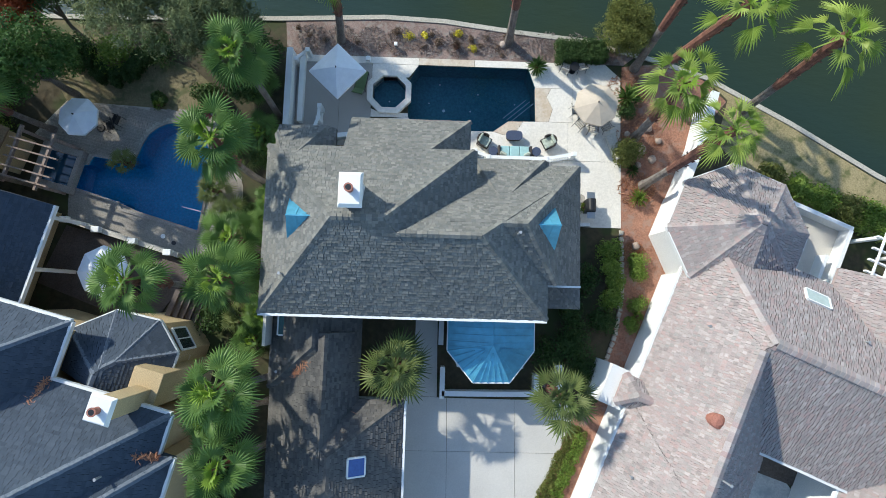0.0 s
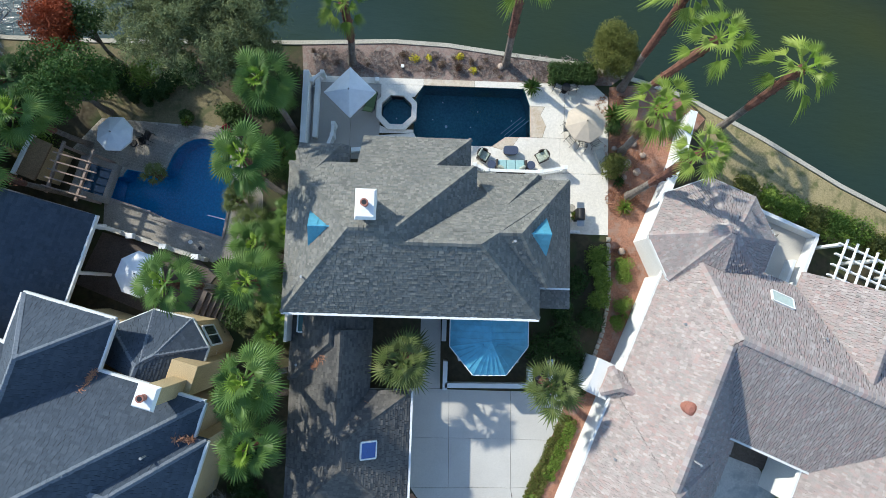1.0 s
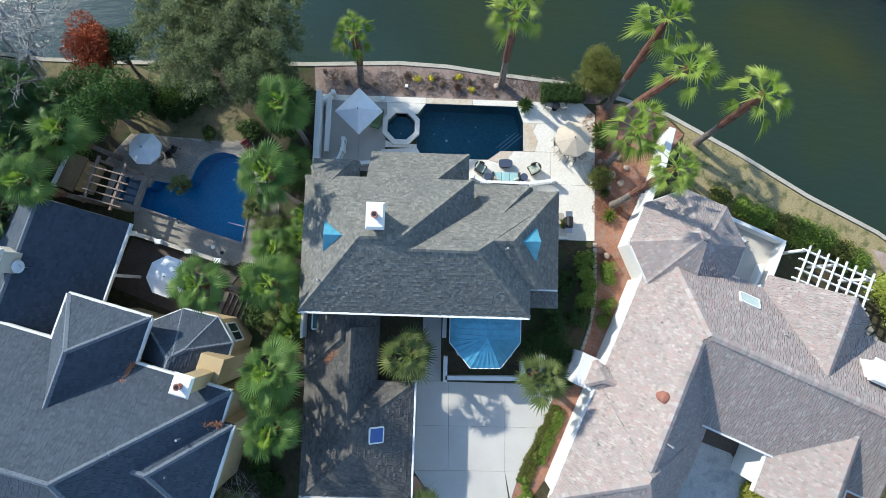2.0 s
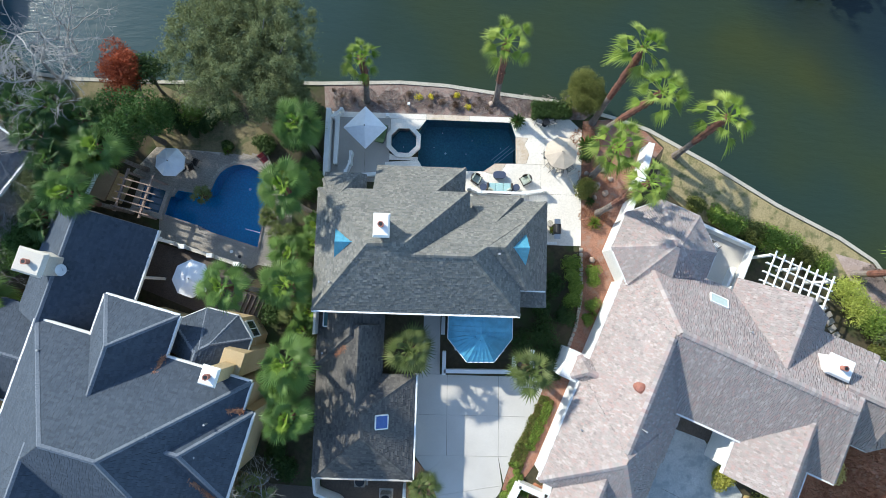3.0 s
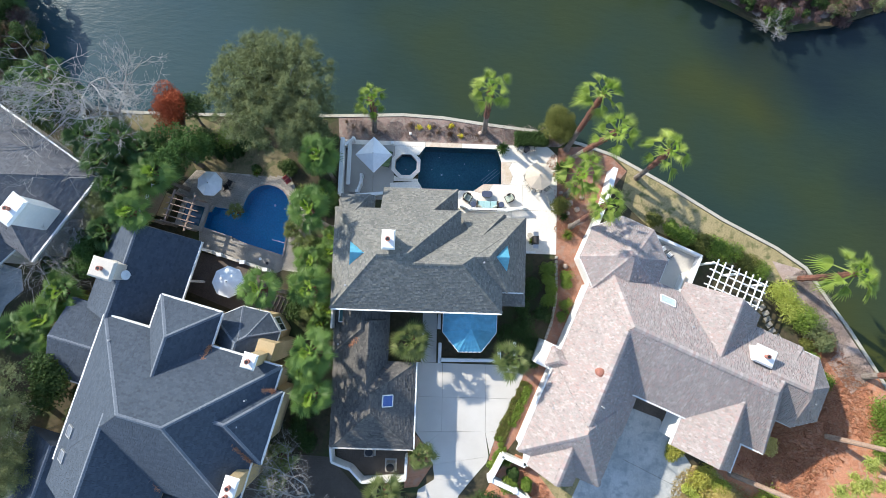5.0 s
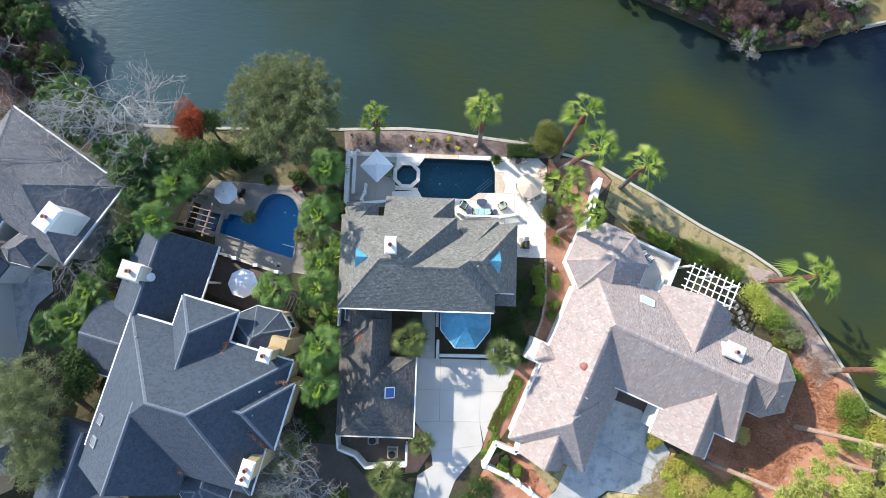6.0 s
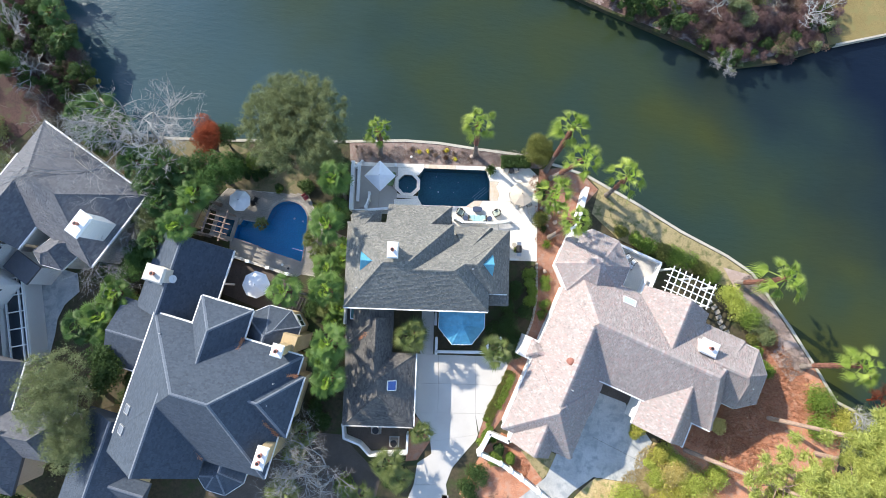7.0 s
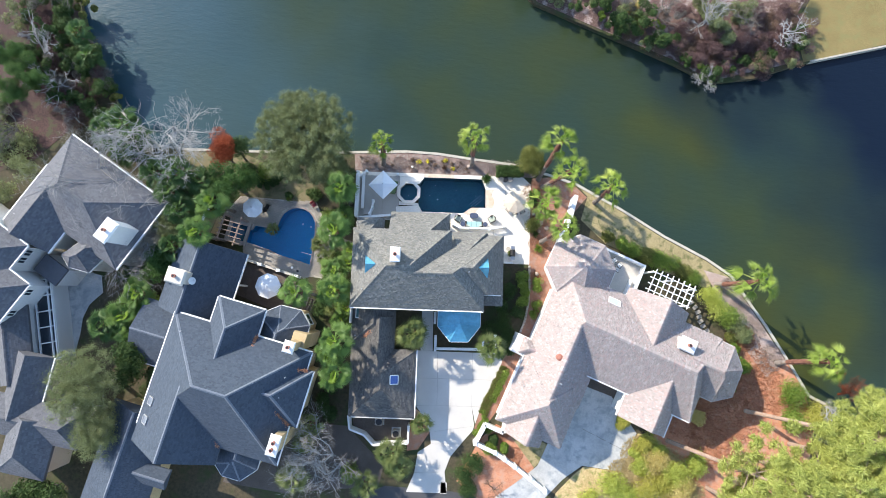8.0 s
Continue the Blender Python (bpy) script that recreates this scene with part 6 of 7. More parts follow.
def bare_tree(base, height, spread, seed, material, label, lean=(0, 0), depth=5, r0=0.16):
    """A leafless tree: limbs that fork again and again into twigs."""
    rng = random.Random(seed)
    t = thing("bare_tree", pose(base[0], base[1], 0), label, "tree")
    trunk, twigs = bmesh.new(), bmesh.new()

    def grow(p, d, ln, r, k):
        bm = trunk if k < 2 else twigs
        m = p + d * ln * 0.5 + Vector((rng.gauss(0, 1), rng.gauss(0, 1), rng.gauss(0, 0.5))) * ln * 0.08
        q = p + d * ln
        tube(bm, [p, m, q], [r, r * 0.82, r * 0.66], 6 if k < 2 else 3)
        if k >= depth:
            return
        for _ in range(3 if k < 3 else rng.choice((2, 3, 3))):
            nd = (d + Vector((rng.gauss(0, 1) * spread, rng.gauss(0, 1) * spread, rng.gauss(0.12, 0.45)))).normalized()
            grow(q if rng.random() < 0.7 else m, nd, ln * rng.uniform(0.6, 0.85), r * 0.67, k + 1)
    grow(Vector((0, 0, 0)), Vector((lean[0], lean[1], 1)).normalized(), height * 0.33, r0, 0)
    part("trunk", trunk, material, t)
    tagged(part("branchwork", twigs, material, t), kind="stuff")
    return t


bare_tree((-30.6, 15.6), 12.5, 0.8, 31, M_PALEBARK, "bare pale-barked tree leaning over the seawall", (0.05, 0.30), 7, 0.17)
bare_tree((-33.6, 16.8), 8.5, 0.8, 32, M_PALEBARK, "bare pale-barked tree leaning over the seawall", (-0.12, 0.22), 7, 0.16)
bare_tree((-30.2, 8.9), 17.0, 0.85, 33, M_GREYBARK, "bare grey tree reaching over a roof", (-0.42, 0.10), 7, 0.10)
bare_tree((-30.4, 3.2), 8.0, 0.85, 34, M_GREYBARK, "bare twiggy tree beside the walk", (-0.25, 0.0), 7, 0.085)
bare_tree((-10.2, -18.6), 9.5, 0.85, 35, M_GREYBARK, "bare grey tree in front of the garage", (0.1, 0.35), 7, 0.11)
bare_tree((-10.9, -20.0), 8.0, 0.85, 36, M_GREYBARK, "bare grey tree in front of the garage", (0.1, 0.05), 6, 0.11)
bare_tree((49.0, -9.6), 4.2, 0.8, 37, M_REDLEAF, "bare reddish tree on the bank", (0.1, 0.3), 6, 0.1)
bare_tree((46.4, -11.0), 4.5, 0.8, 38, M_PALEBARK, "bare pale tree on the bank", (0.1, 0.1), 6, 0.1)
bare_tree((8.2, -21.6), 2.6, 0.7, 39, M_BROWNLEAF, "bare buff shrub beside the drive", (0, 0), 6, 0.07)
bare_tree((33.3, 29.0), 3.2, 0.9, 40, M_PALEBARK, "bare snag leaning over the water", (0.1, -0.9), 7, 0.06)


def pine(base, top, crown, seed, label):
    """A tall pine: bare bole and an open crown of needle tufts on level branches."""
    rng = random.Random(seed)
    t = thing("pine_tree", pose(base[0], base[1], 0), label, "pine tree", "pines at the corner")
    d = Vector((top[0] - base[0], top[1] - base[1], top[2]))
    bm = bmesh.new()
    tube(bm, [d * k for k in (0, 0.25, 0.5, 0.75, 1.0)], [0.26, 0.22, 0.19, 0.15, 0.06], 9)
    part("trunk", bm, M_PINEBARK, t)
    br, bl = bmesh.new(), []
    for k in range(46):
        s = rng.uniform(0.58, 1.0)
        a = rng.uniform(0, 6.28)
        ln = crown * (1.25 - s) * rng.uniform(0.9, 2.0)
        p = d * s
        q = p + Vector((math.cos(a) * ln, math.sin(a) * ln, rng.uniform(0.1, 0.9)))
        tube(br, [p, p.lerp(q, 0.5) + Vector((0, 0, 0.2)), q], [0.06, 0.04, 0.02], 4)
        for f in (0.55, 0.8, 1.0):
            c = p.lerp(q, f)
            for _ in range(2):
                bl.append((c.x + rng.gauss(0, 0.35), c.y + rng.gauss(0, 0.35), c.z + rng.gauss(0.1, 0.2), 0.55, 0.55, 0.35))
    tagged(part("branchwork", br, M_PINEBARK, t), kind="stuff")
    V, F = [], []
    for cx, cy, cz, r, _, rz in bl:
        for _ in range(120):
            u = Vector((rng.gauss(0, 1), rng.gauss(0, 1), rng.gauss(0.2, 0.8))).normalized()
            p = Vector((cx, cy, cz)) + Vector((rng.gauss(0, 0.2), rng.gauss(0, 0.2), rng.gauss(0, 0.12)))
            w = u.orthogonal().normalized() * 0.035
            i = len(V)
            V += [tuple(p - w), tuple(p + w), tuple(p + u * r * rng.uniform(0.5, 0.9))]
            F.append((i, i + 1, i + 2))
    o = new("crown", raw_mesh("crown", V, F, M_PINE))
    o.parent = t


pine((37.9, -11.9), (43.4, -11.4, 17.0), 4.2, 51, "tall leaning pine with an open light green crown")
pine((28.6, -15.6), (35.0, -16.4, 14.5), 4.4, 52, "tall leaning pine with an open light green crown")
pine((39.5, -17.5), (40.0, -16.0, 14.0), 4.4, 53, "tall pine with an open light green crown")
pine((36.0, -19.5), (36.6, -18.4, 13.0), 4.4, 54, "tall pine with an open light green crown")
pine((43.0, -15.5), (44.0, -14.2, 13.5), 4.2, 55, "tall pine with an open light green crown")
pine((33.2, -20.8), (33.6, -19.8, 11.5), 4.0, 56, "tall pine with an open light green crown")


def shrub(x, y, r, h, seed, material, label, group="", count=900, leaf=0.07, rx=None, name="shrub"):
    rng = random.Random(seed)
    t = thing(name, pose(x, y, 0), label, "shrub", group)
    rx = rx or r
    bl = clumps(rng, (0, 0, h * 0.5), (rx * 0.8, r * 0.8, h * 0.35), max(5, int(7 * rx * r + 4)), min(r, rx, h) * 0.5 + 0.12)
    st = bmesh.new()
    for b in bl[:6]:
        tube(st, [(0, 0, 0), (b[0] * 0.5, b[1] * 0.5, b[2] * 0.6), b[:3]], [0.03, 0.025, 0.012], 4)
    part("stem", st, M_BARK, t)
    V, F = leaves(rng, bl, count, leaf)
    o = new("foliage", raw_mesh("foliage", V, F, material))
    o.parent = t
    return t


sheet("dry_grass", [(14.4, -25.5), (15.6, -22.0), (17.6, -19.9), (18.8, -18.9), (22.9, -19.3), (23.8, -17.4), (25.2, -14.9), (27.4, -15.4), (31.5, -19.0), (33.0, -25.5)], M_DRYGRASS, "dry golden grass among the shrubs", "grass", 0.04)
S_GREEN, S_SIDE = "leafy green shrub along the walk", "shrubs along the walk"
for i, (x, y, r, h) in enumerate(((11.1, 3.0, 0.8, 1.2), (11.2, 2.0, 0.8, 1.3), (11.5, 1.0, 0.7, 1.1), (11.3, 0.0, 0.8, 1.0), (10.7, -1.4, 0.9, 1.0), (9.0, -2.2, 1.2, 1.2), (9.6, -4.3, 1.0, 1.0), (9.0, -3.2, 1.0, 1.1), (8.8, -0.6, 1.0, 1.2), (9.6, 1.2, 0.9, 1.0), (7.2, -3.4, 1.2, 1.3), (9.9, -5.6, 0.8, 0.9))):
    shrub(x, y, r, h, 100 + i, M_DEEP if i > 3 else M_BRIGHT, S_GREEN, S_SIDE, 1700, 0.075)
for i, (x, y, r, h) in enumerate(((12.9, 2.4, 0.6, 0.9), (13.0, 1.6, 0.6, 0.8), (12.8, -0.2, 0.6, 0.9), (12.5, -1.4, 0.5, 0.7), (12.3, 9.15, 1.1, 1.5), (12.3, 12.0, 0.7, 0.9), (17.0, 9.6, 0.6, 0.8))):
    shrub(x, y, r, h, 140 + i, M_BRIGHT if i < 4 else M_OLIVE if i == 4 else M_DEEP, "low garden shrub in reddish mulch", "shrubs in the mulch", 5000 if r > 1 else 1300, 0.06)


def leaf_bed(name, line, wide, h, seed, material, label, category, count, leaf, kind=""):
    """A close-grown run of leaves along a line: a clipped hedge or a ground cover."""
    rng = random.Random(seed)
    bl = []
    for a, b in zip(line, line[1:]):
        a, b = Vector(a), Vector(b)
        across = Vector((-(b - a).y, (b - a).x)).normalized()
        n = max(2, int((b - a).length / 0.28))
        for k in range(n):
            for q in range(max(2, int(wide / 0.3))):
                p = a.lerp(b, k / (n - 1)) + across * (wide * ((q + 0.5) / max(2, int(wide / 0.3)) - 0.5)) + Vector((rng.gauss(0, 0.05), rng.gauss(0, 0.05)))
                r = rng.uniform(0.22, 0.32)
                bl.append((p.x, p.y, h - r * 0.8 + rng.gauss(0, 0.03), r, r, min(r, h * 0.5)))
                if h > 0.7:
                    bl.append((p.x, p.y, h * 0.4, r, r, h * 0.4))
    V, F = leaves(rng, bl, count, leaf)
    return tagged(new(name, raw_mesh(name, V, F, material)), label, category, kind=kind)


leaf_bed("hedge", [(7.85, 15.72), (10.75, 15.75)], 1.25, 1.15, 170, M_DEEP, "clipped dark green hedge by the seawall", "hedge", 22000, 0.05)
leaf_bed("hedge", [(-21.6, 13.9), (-20.9, 13.2), (-20.1, 13.0), (-19.2, 13.5), (-18.5, 14.5)], 0.9, 0.9, 174, M_DEEP, "dark rounded hedge curving round the dry lawn", "hedge", 16000, 0.06)
leaf_bed("ground_cover", [(9.3, -8.0), (8.5, -9.7), (7.6, -11.5), (6.9, -13.1)], 1.1, 0.34, 171, M_OLIVE, "olive ground cover along the driveway", "ground cover", 12000, 0.055, "stuff")
leaf_bed("ground_cover", [(9.5, -8.4), (8.7, -10.2), (8.0, -11.6)], 0.7, 0.42, 172, M_BRIGHT, "bright green ground cover along the driveway", "ground cover", 4500, 0.06, "stuff")
leaf_bed("ground_cover", [(6.9, -13.0), (7.2, -14.0), (6.1, -15.6)], 0.6, 0.4, 173, M_BRIGHT, "bright green ground cover along the driveway", "ground cover", 4000, 0.06, "stuff")
for i, (x, y, r, h) in enumerate(((21.4, 8.0, 0.8, 1.2), (23.0, 7.2, 0.9, 1.3), (24.6, 6.6, 1.1, 1.5), (25.9, 6.0, 1.1, 1.5), (27.2, 5.6, 1.2, 1.6), (28.4, 5.2, 1.3, 1.6), (30.2, 4.3, 1.3, 1.5), (31.6, 3.4, 1.1, 1.4), (33.6, 1.6, 1.4, 1.9), (34.4, 0.2, 1.4, 1.9), (35.4, -0.9, 1.4, 1.9), (36.6, -1.8, 1.2, 1.6), (37.4, -3.0, 1.2, 1.5), (37.2, -6.8, 1.0, 1.2), (36.4, -4.8, 0.8, 1.0), (36.2, -3.4, 0.7, 0.9), (35.6, -9.2, 0.9, 1.1))):
    shrub(x, y, r, h, 180 + i, M_YBRIGHT if i in (8, 9) else (M_OLIVE, M_BRIGHT, M_BRIGHT)[i % 3] if i not in (11, 12) else M_OAK, "full green shrub behind the lakeside lawn", "shrubs behind the lawn", 2600, 0.085)
for i, (x, y, r, h) in enumerate(((43.2, -9.6, 1.8, 2.0), (45.6, -12.0, 1.8, 2.2), (48.2, -12.0, 1.8, 2.0), (43.0, -12.6, 1.5, 1.6), (50.2, -13.2, 1.8, 2.2), (53, -14.5, 1.8, 2.2), (46.5, -14.4, 1.8, 2.0), (49.5, -16, 2.0, 2.2))):
    shrub(x, y, r, h, 220 + i, (M_BRIGHT, M_YELLOWG, M_OAK, M_BRIGHT)[i % 4], "rough green brush on the bank", "brush on the bank", 3200, 0.10)
for i, (x, y, r, h) in enumerate(((21.6, -20.4, 1.7, 2.2), (23.4, -21.4, 1.7, 2.2), (25.8, -15.9, 1.2, 1.6), (27.0, -18.0, 1.6, 1.9), (29.0, -19.3, 1.7, 2.0), (31.4, -18.2, 1.6, 1.8), (26.0, -21.0, 2.0, 2.2), (29.5, -22.0, 2.0, 2.2), (19.2, -22.4, 1.5, 1.8), (25.2, -18.6, 1.2, 1.2), (28.0, -20.4, 1.4, 1.4), (30.4, -20.6, 1.3, 1.2), (27.4, -16.6, 1.0, 1.1), (24.6, -16.9, 0.7, 0.8), (23.4, -13.6, 0.8, 0.9), (31.8, -12.8, 0.9, 1.0))):
    shrub(x, y, r, h, 240 + i, (M_YBRIGHT, M_YBRIGHT, M_YELLOWG, M_GOLD)[i % 4], "yellow-green shrub beside the drive", "shrubs by the drive", 3200, 0.09)
for i, (x, y, r, h) in enumerate(((4.8, -20.1, 1.2, 1.3), (6.0, -18.8, 1.2, 1.3), (7.9, -17.1, 0.8, 1.0), (5.4, -21.8, 1.1, 1.2), (8.2, -16.2, 0.6, 0.9), (9.6, -17.0, 0.6, 0.9), (-11.6, -12.6, 1.2, 1.6), (-11.2, -10.6, 1.1, 1.5), (-12.2, 9.4, 1.2, 1.8), (-10.3, 8.6, 1.0, 1.6), (-10.8, 4.4, 1.1, 1.4), (-10.4, -1.6, 1.0, 1.5), (-13.0, -1.6, 1.2, 1.4), (-11.0, -13.8, 1.0, 1.2), (-20.4, 14.8, 1.4, 1.4), (-17.6, 15.2, 1.3, 1.3), (-22.6, 14.6, 1.2, 1.3), (-12.0, 15.2, 1.4, 1.6), (-14.4, 12.0, 0.9, 1.1), (-17.4, 11.9, 0.5, 0.6), (-32.0, -2.6, 1.5, 1.7), (-35.6, 1.6, 1.2, 1.3), (-31.4, -12.0, 1.5, 1.8), (-31.8, -14.4, 1.5, 1.8), (-28.6, 13.0, 1.4, 1.8), (-32.2, 11.6, 1.5, 1.8), (-27.2, 9.6, 1.4, 2.0), (-27.6, 11.6, 1.4, 2.0), (-3.4, -20.0, 1.0, 1.2), (-8.4, -20.4, 1.2, 1.2))):
    shrub(x, y, r, h, 270 + i, (M_DEEP, M_DEEP, M_BRIGHT)[i % 3], "dark green garden shrub in the side yard", "shrubs in the side yards", 2400, 0.085)
for i, (x, y) in enumerate(((-1.8, 16.7), (-0.75, 16.7), (0.15, 16.3), (1.4, 16.9), (2.2, 16.6), (2.45, 15.9), (-2.6, 16.9))):
    shrub(x, y, 0.26, 0.4, 310 + i, M_YFLOWER if i in (0, 1, 3, 5) else M_BROWNLEAF, "small yellow-flowered shrub in the mulch" if i in (0, 1, 3, 5) else "small dry shrub in the mulch", "small shrubs in the lakeside bed", 260, 0.05)
for i in range(14):
    rng = random.Random(900 + i)
    shrub(-9 + 19 * rng.random(), 15.5 + 1.5 * rng.random(), 0.13, 0.2, 340 + i, M_BROWNLEAF, "small dry tuft in the mulch bed", "dry tufts in the lakeside bed", 90, 0.05)


def spiky(x, y, r, seed, material, label, n=70, group="spiky plants"):
    """A rosette of stiff blades."""
    rng = random.Random(seed)
    V, F = [], []
    for i in range(n):
        az, el = i * 2.39996, radians(rng.uniform(8, 80))
        d = Vector((math.cos(az) * math.cos(el), math.sin(az) * math.cos(el), math.sin(el)))
        s = Vector((-math.sin(az), math.cos(az), 0)) * r * 0.045
        m = d * r * 0.55
        tip = d * r * rng.uniform(0.85, 1.1) - Vector((0, 0, 0.18 * r))
        k = len(V)
        V += [tuple(s * 0.5), tuple(-s * 0.5), tuple(m - s), tuple(tip), tuple(m + s)]
        F.append((k, k + 1, k + 2, k + 3, k + 4))
    t = thing("spiky_plant", pose(x, y, 0.32), label, "plant", group)
    o = new("rosette", raw_mesh("rosette", V, F, material))
    o.parent = t
    b = bmesh.new()
    cyl(b, (0, 0, -0.35), (0, 0, 0.12), 0.16, 0.12, 8)
    part("stump", b, M_BOOTS, t)


spiky(6.5, 14.75, 0.85, 1, M_FAN, "dark sago palm at the pool corner", 90)
spiky(13.0, 6.4, 0.75, 2, M_BRIGHT, "spiky yucca in reddish mulch")
spiky(12.3, 12.9, 1.15, 3, M_FAN, "large sago palm in reddish mulch", 100)
spiky(12.6, 8.2, 0.6, 4, M_DEEP, "spiky yucca in reddish mulch")
spiky(9.6, 5.7, 0.5, 5, M_BRIGHT, "potted spiky plant beside the grill")
spiky(25.2, 5.2, 0.9, 6, M_DEEP, "dark sago palm by the terrace", 80)
spiky(12.9, -1.0, 0.5, 7, M_BRIGHT, "spiky yucca in reddish mulch")
spiky(-1.2, -14.6, 0.6, 8, M_YELLOWG, "spiky plant in the driveway bed")
spiky(7.6, -14.9, 0.8, 9, M_BRIGHT, "spiky plant beside the drive")
spiky(1.3, 16.0, 0.45, 10, M_BROWNLEAF, "dry reddish spiky plant in the bed")
spiky(-17.4, 11.4, 0.5, 11, M_BRIGHT, "spiky plant on the lawn edge")

# fallen needles and sticks strewn over the ground, too many to count
def litter(spots, seed, material, label, count, length, wide):
    rng = random.Random(seed)
    V, F = [], []
    for _ in range(count):
        cx, cy, r = rng.choice(spots)
        a = rng.uniform(0, 6.28)
        k = r * rng.random() ** 0.6
        b = rng.uniform(0, 3.14)
        ln, w = length * rng.uniform(0.4, 1.3), wide * rng.uniform(0.6, 1.4)
        x, y, z = cx + k * math.cos(a), cy + k * math.sin(a), rng.uniform(0.055, 0.10)
        dx, dy, ex, ey = math.cos(b) * ln, math.sin(b) * ln, -math.sin(b) * w, math.cos(b) * w
        i = len(V)
        V += [(x - dx, y - dy, z), (x - dx * 0.2 + ex, y - dy * 0.2 + ey, z + 0.04), (x + dx, y + dy, z + 0.01), (x - dx * 0.2 - ex, y - dy * 0.2 - ey, z)]
        F.append((i, i + 1, i + 2, i + 3))
    return tagged(new("litter", raw_mesh("litter", V, F, material)), label, "litter", kind="stuff")


M_STRAWBIT = mat_leaf("pine_straw_bits", (0.20, 0.065, 0.035), (0.42, 0.17, 0.09), (0.62, 0.36, 0.22), 0.9, 0.1)
M_CHIPS = mat_leaf("wood_chips", (0.10, 0.065, 0.05), (0.27, 0.20, 0.17), (0.48, 0.41, 0.36), 0.95, 0.05)
M_BUFFBIT = mat_leaf("buff_grass_bits", (0.30, 0.22, 0.09), (0.50, 0.38, 0.18), (0.66, 0.56, 0.34), 0.9, 0.2)
litter([(31, -12.5, 3.0), (34, -9.8, 3.2), (37.5, -6.5, 3.4), (36.5, -12.5, 3.4), (40, -9.5, 3.2), (34, -15.5, 3.0), (37.6, -3.4, 1.6)], 5, M_STRAWBIT, "rust-red fallen pine needles under the pines", 9000, 0.26, 0.035)
litter([(13.2, 10.5, 1.5), (13.0, 7.0, 1.2), (12.8, 3.0, 0.7), (12.4, 13.4, 1.4), (9.0, -15.5, 1.0), (10.5, -18, 1.2)], 6, M_STRAWBIT, "rust-red fallen needles in the mulch beds", 2600, 0.16, 0.025)
litter([(-8 + 1.9 * k, 16.3, 1.0) for k in range(11)], 8, M_CHIPS, "grey and pinkish wood chips in the lakeside bed", 6000, 0.07, 0.03)
litter([(39.2, -2.2, 1.6), (37.6, 0.6, 1.4), (41.2, -5.6, 1.6), (36.2, 2.6, 1.2)], 9, M_CHIPS, "grey and pinkish wood chips on the bare bank", 4000, 0.09, 0.03)
litter([(25.5, -17.5, 2.4), (28.5, -19, 2.6), (23.5, -20, 2.2), (30.5, -22, 2.6)], 7, M_BUFFBIT, "dry buff grass blades among the shrubs", 7000, 0.28, 0.03)

def valley_straw(parent, runs, seed):
    """Rusty needles caught along a roof's inner corner, in the parent's own axes."""
    rng = random.Random(seed)
    V, F = [], []
    for a, b, n in runs:
        a, b = Vector(a), Vector(b)
        for _ in range(n):
            p = a.lerp(b, rng.random() ** 1.4) + Vector((rng.gauss(0, 0.11), rng.gauss(0, 0.11), 0.10 + rng.uniform(0, 0.08)))
            d = Vector((rng.gauss(0, 1), rng.gauss(0, 1), rng.gauss(0, 0.25))).normalized() * rng.uniform(0.08, 0.2)
            e = Vector((-d.y, d.x, 0)).normalized() * 0.018
            k = len(V)
            V += [tuple(p - d), tuple(p + e), tuple(p + d), tuple(p - e)]
            F.append((k, k + 1, k + 2, k + 3))
    o = new("pine_straw", raw_mesh("pine_straw", V, F, M_STRAWBIT))
    o.parent = parent
    tagged(o, "rusty pine needles caught on the roof", kind="stuff")


valley_straw(west, [((8.2, -0.4, 6.75), (8.2, -1.6, 7.5), 160), ((14.3, -2.3, 6.75), (13.4, -2.4, 7.3), 140), ((14.2, -8.1, 6.75), (12.6, -6.9, 7.9), 220), ((7.9, -12.2, 6.75), (6.9, -11.0, 7.4), 200), ((12.6, -0.5, 4.8), (8.4, -0.5, 5.0), 80)], 3)
valley_straw(main, [((-6.9, -4.5, 4.0), (-6.2, -3.8, 4.4), 70), ((-3.6, -6.6, 3.5), (-4.6, -7.9, 4.6), 60)], 4)

# woodland on the far banks, as joined masses of leaves and twigs
def woods(name, spots, seed, material, label, count, leaf, small, slim=0.5):
    rng = random.Random(seed)
    bl = []
    for x, y, r, h in spots:
        bl += clumps(rng, (x, y, h * 0.55), (r * 0.85, r * 0.85, h * 0.4), max(4, int(5 * r)), small * min(1.6, r * 0.5))
    V, F = leaves(rng, bl, count, leaf, 0.5, slim)
    return tagged(new(name, raw_mesh(name, V, F, material)), label, "woodland", kind="stuff")


rng0 = random.Random(77)


def along(pts, n, dx, dy, r, h):
    """Spots scattered beside a line of points, with sizes drawn from the ranges r and h."""
    return [(x + rng0.uniform(*dx), y + rng0.uniform(*dy), rng0.uniform(*r), rng0.uniform(*h)) for x, y in pts for _ in range(n)]


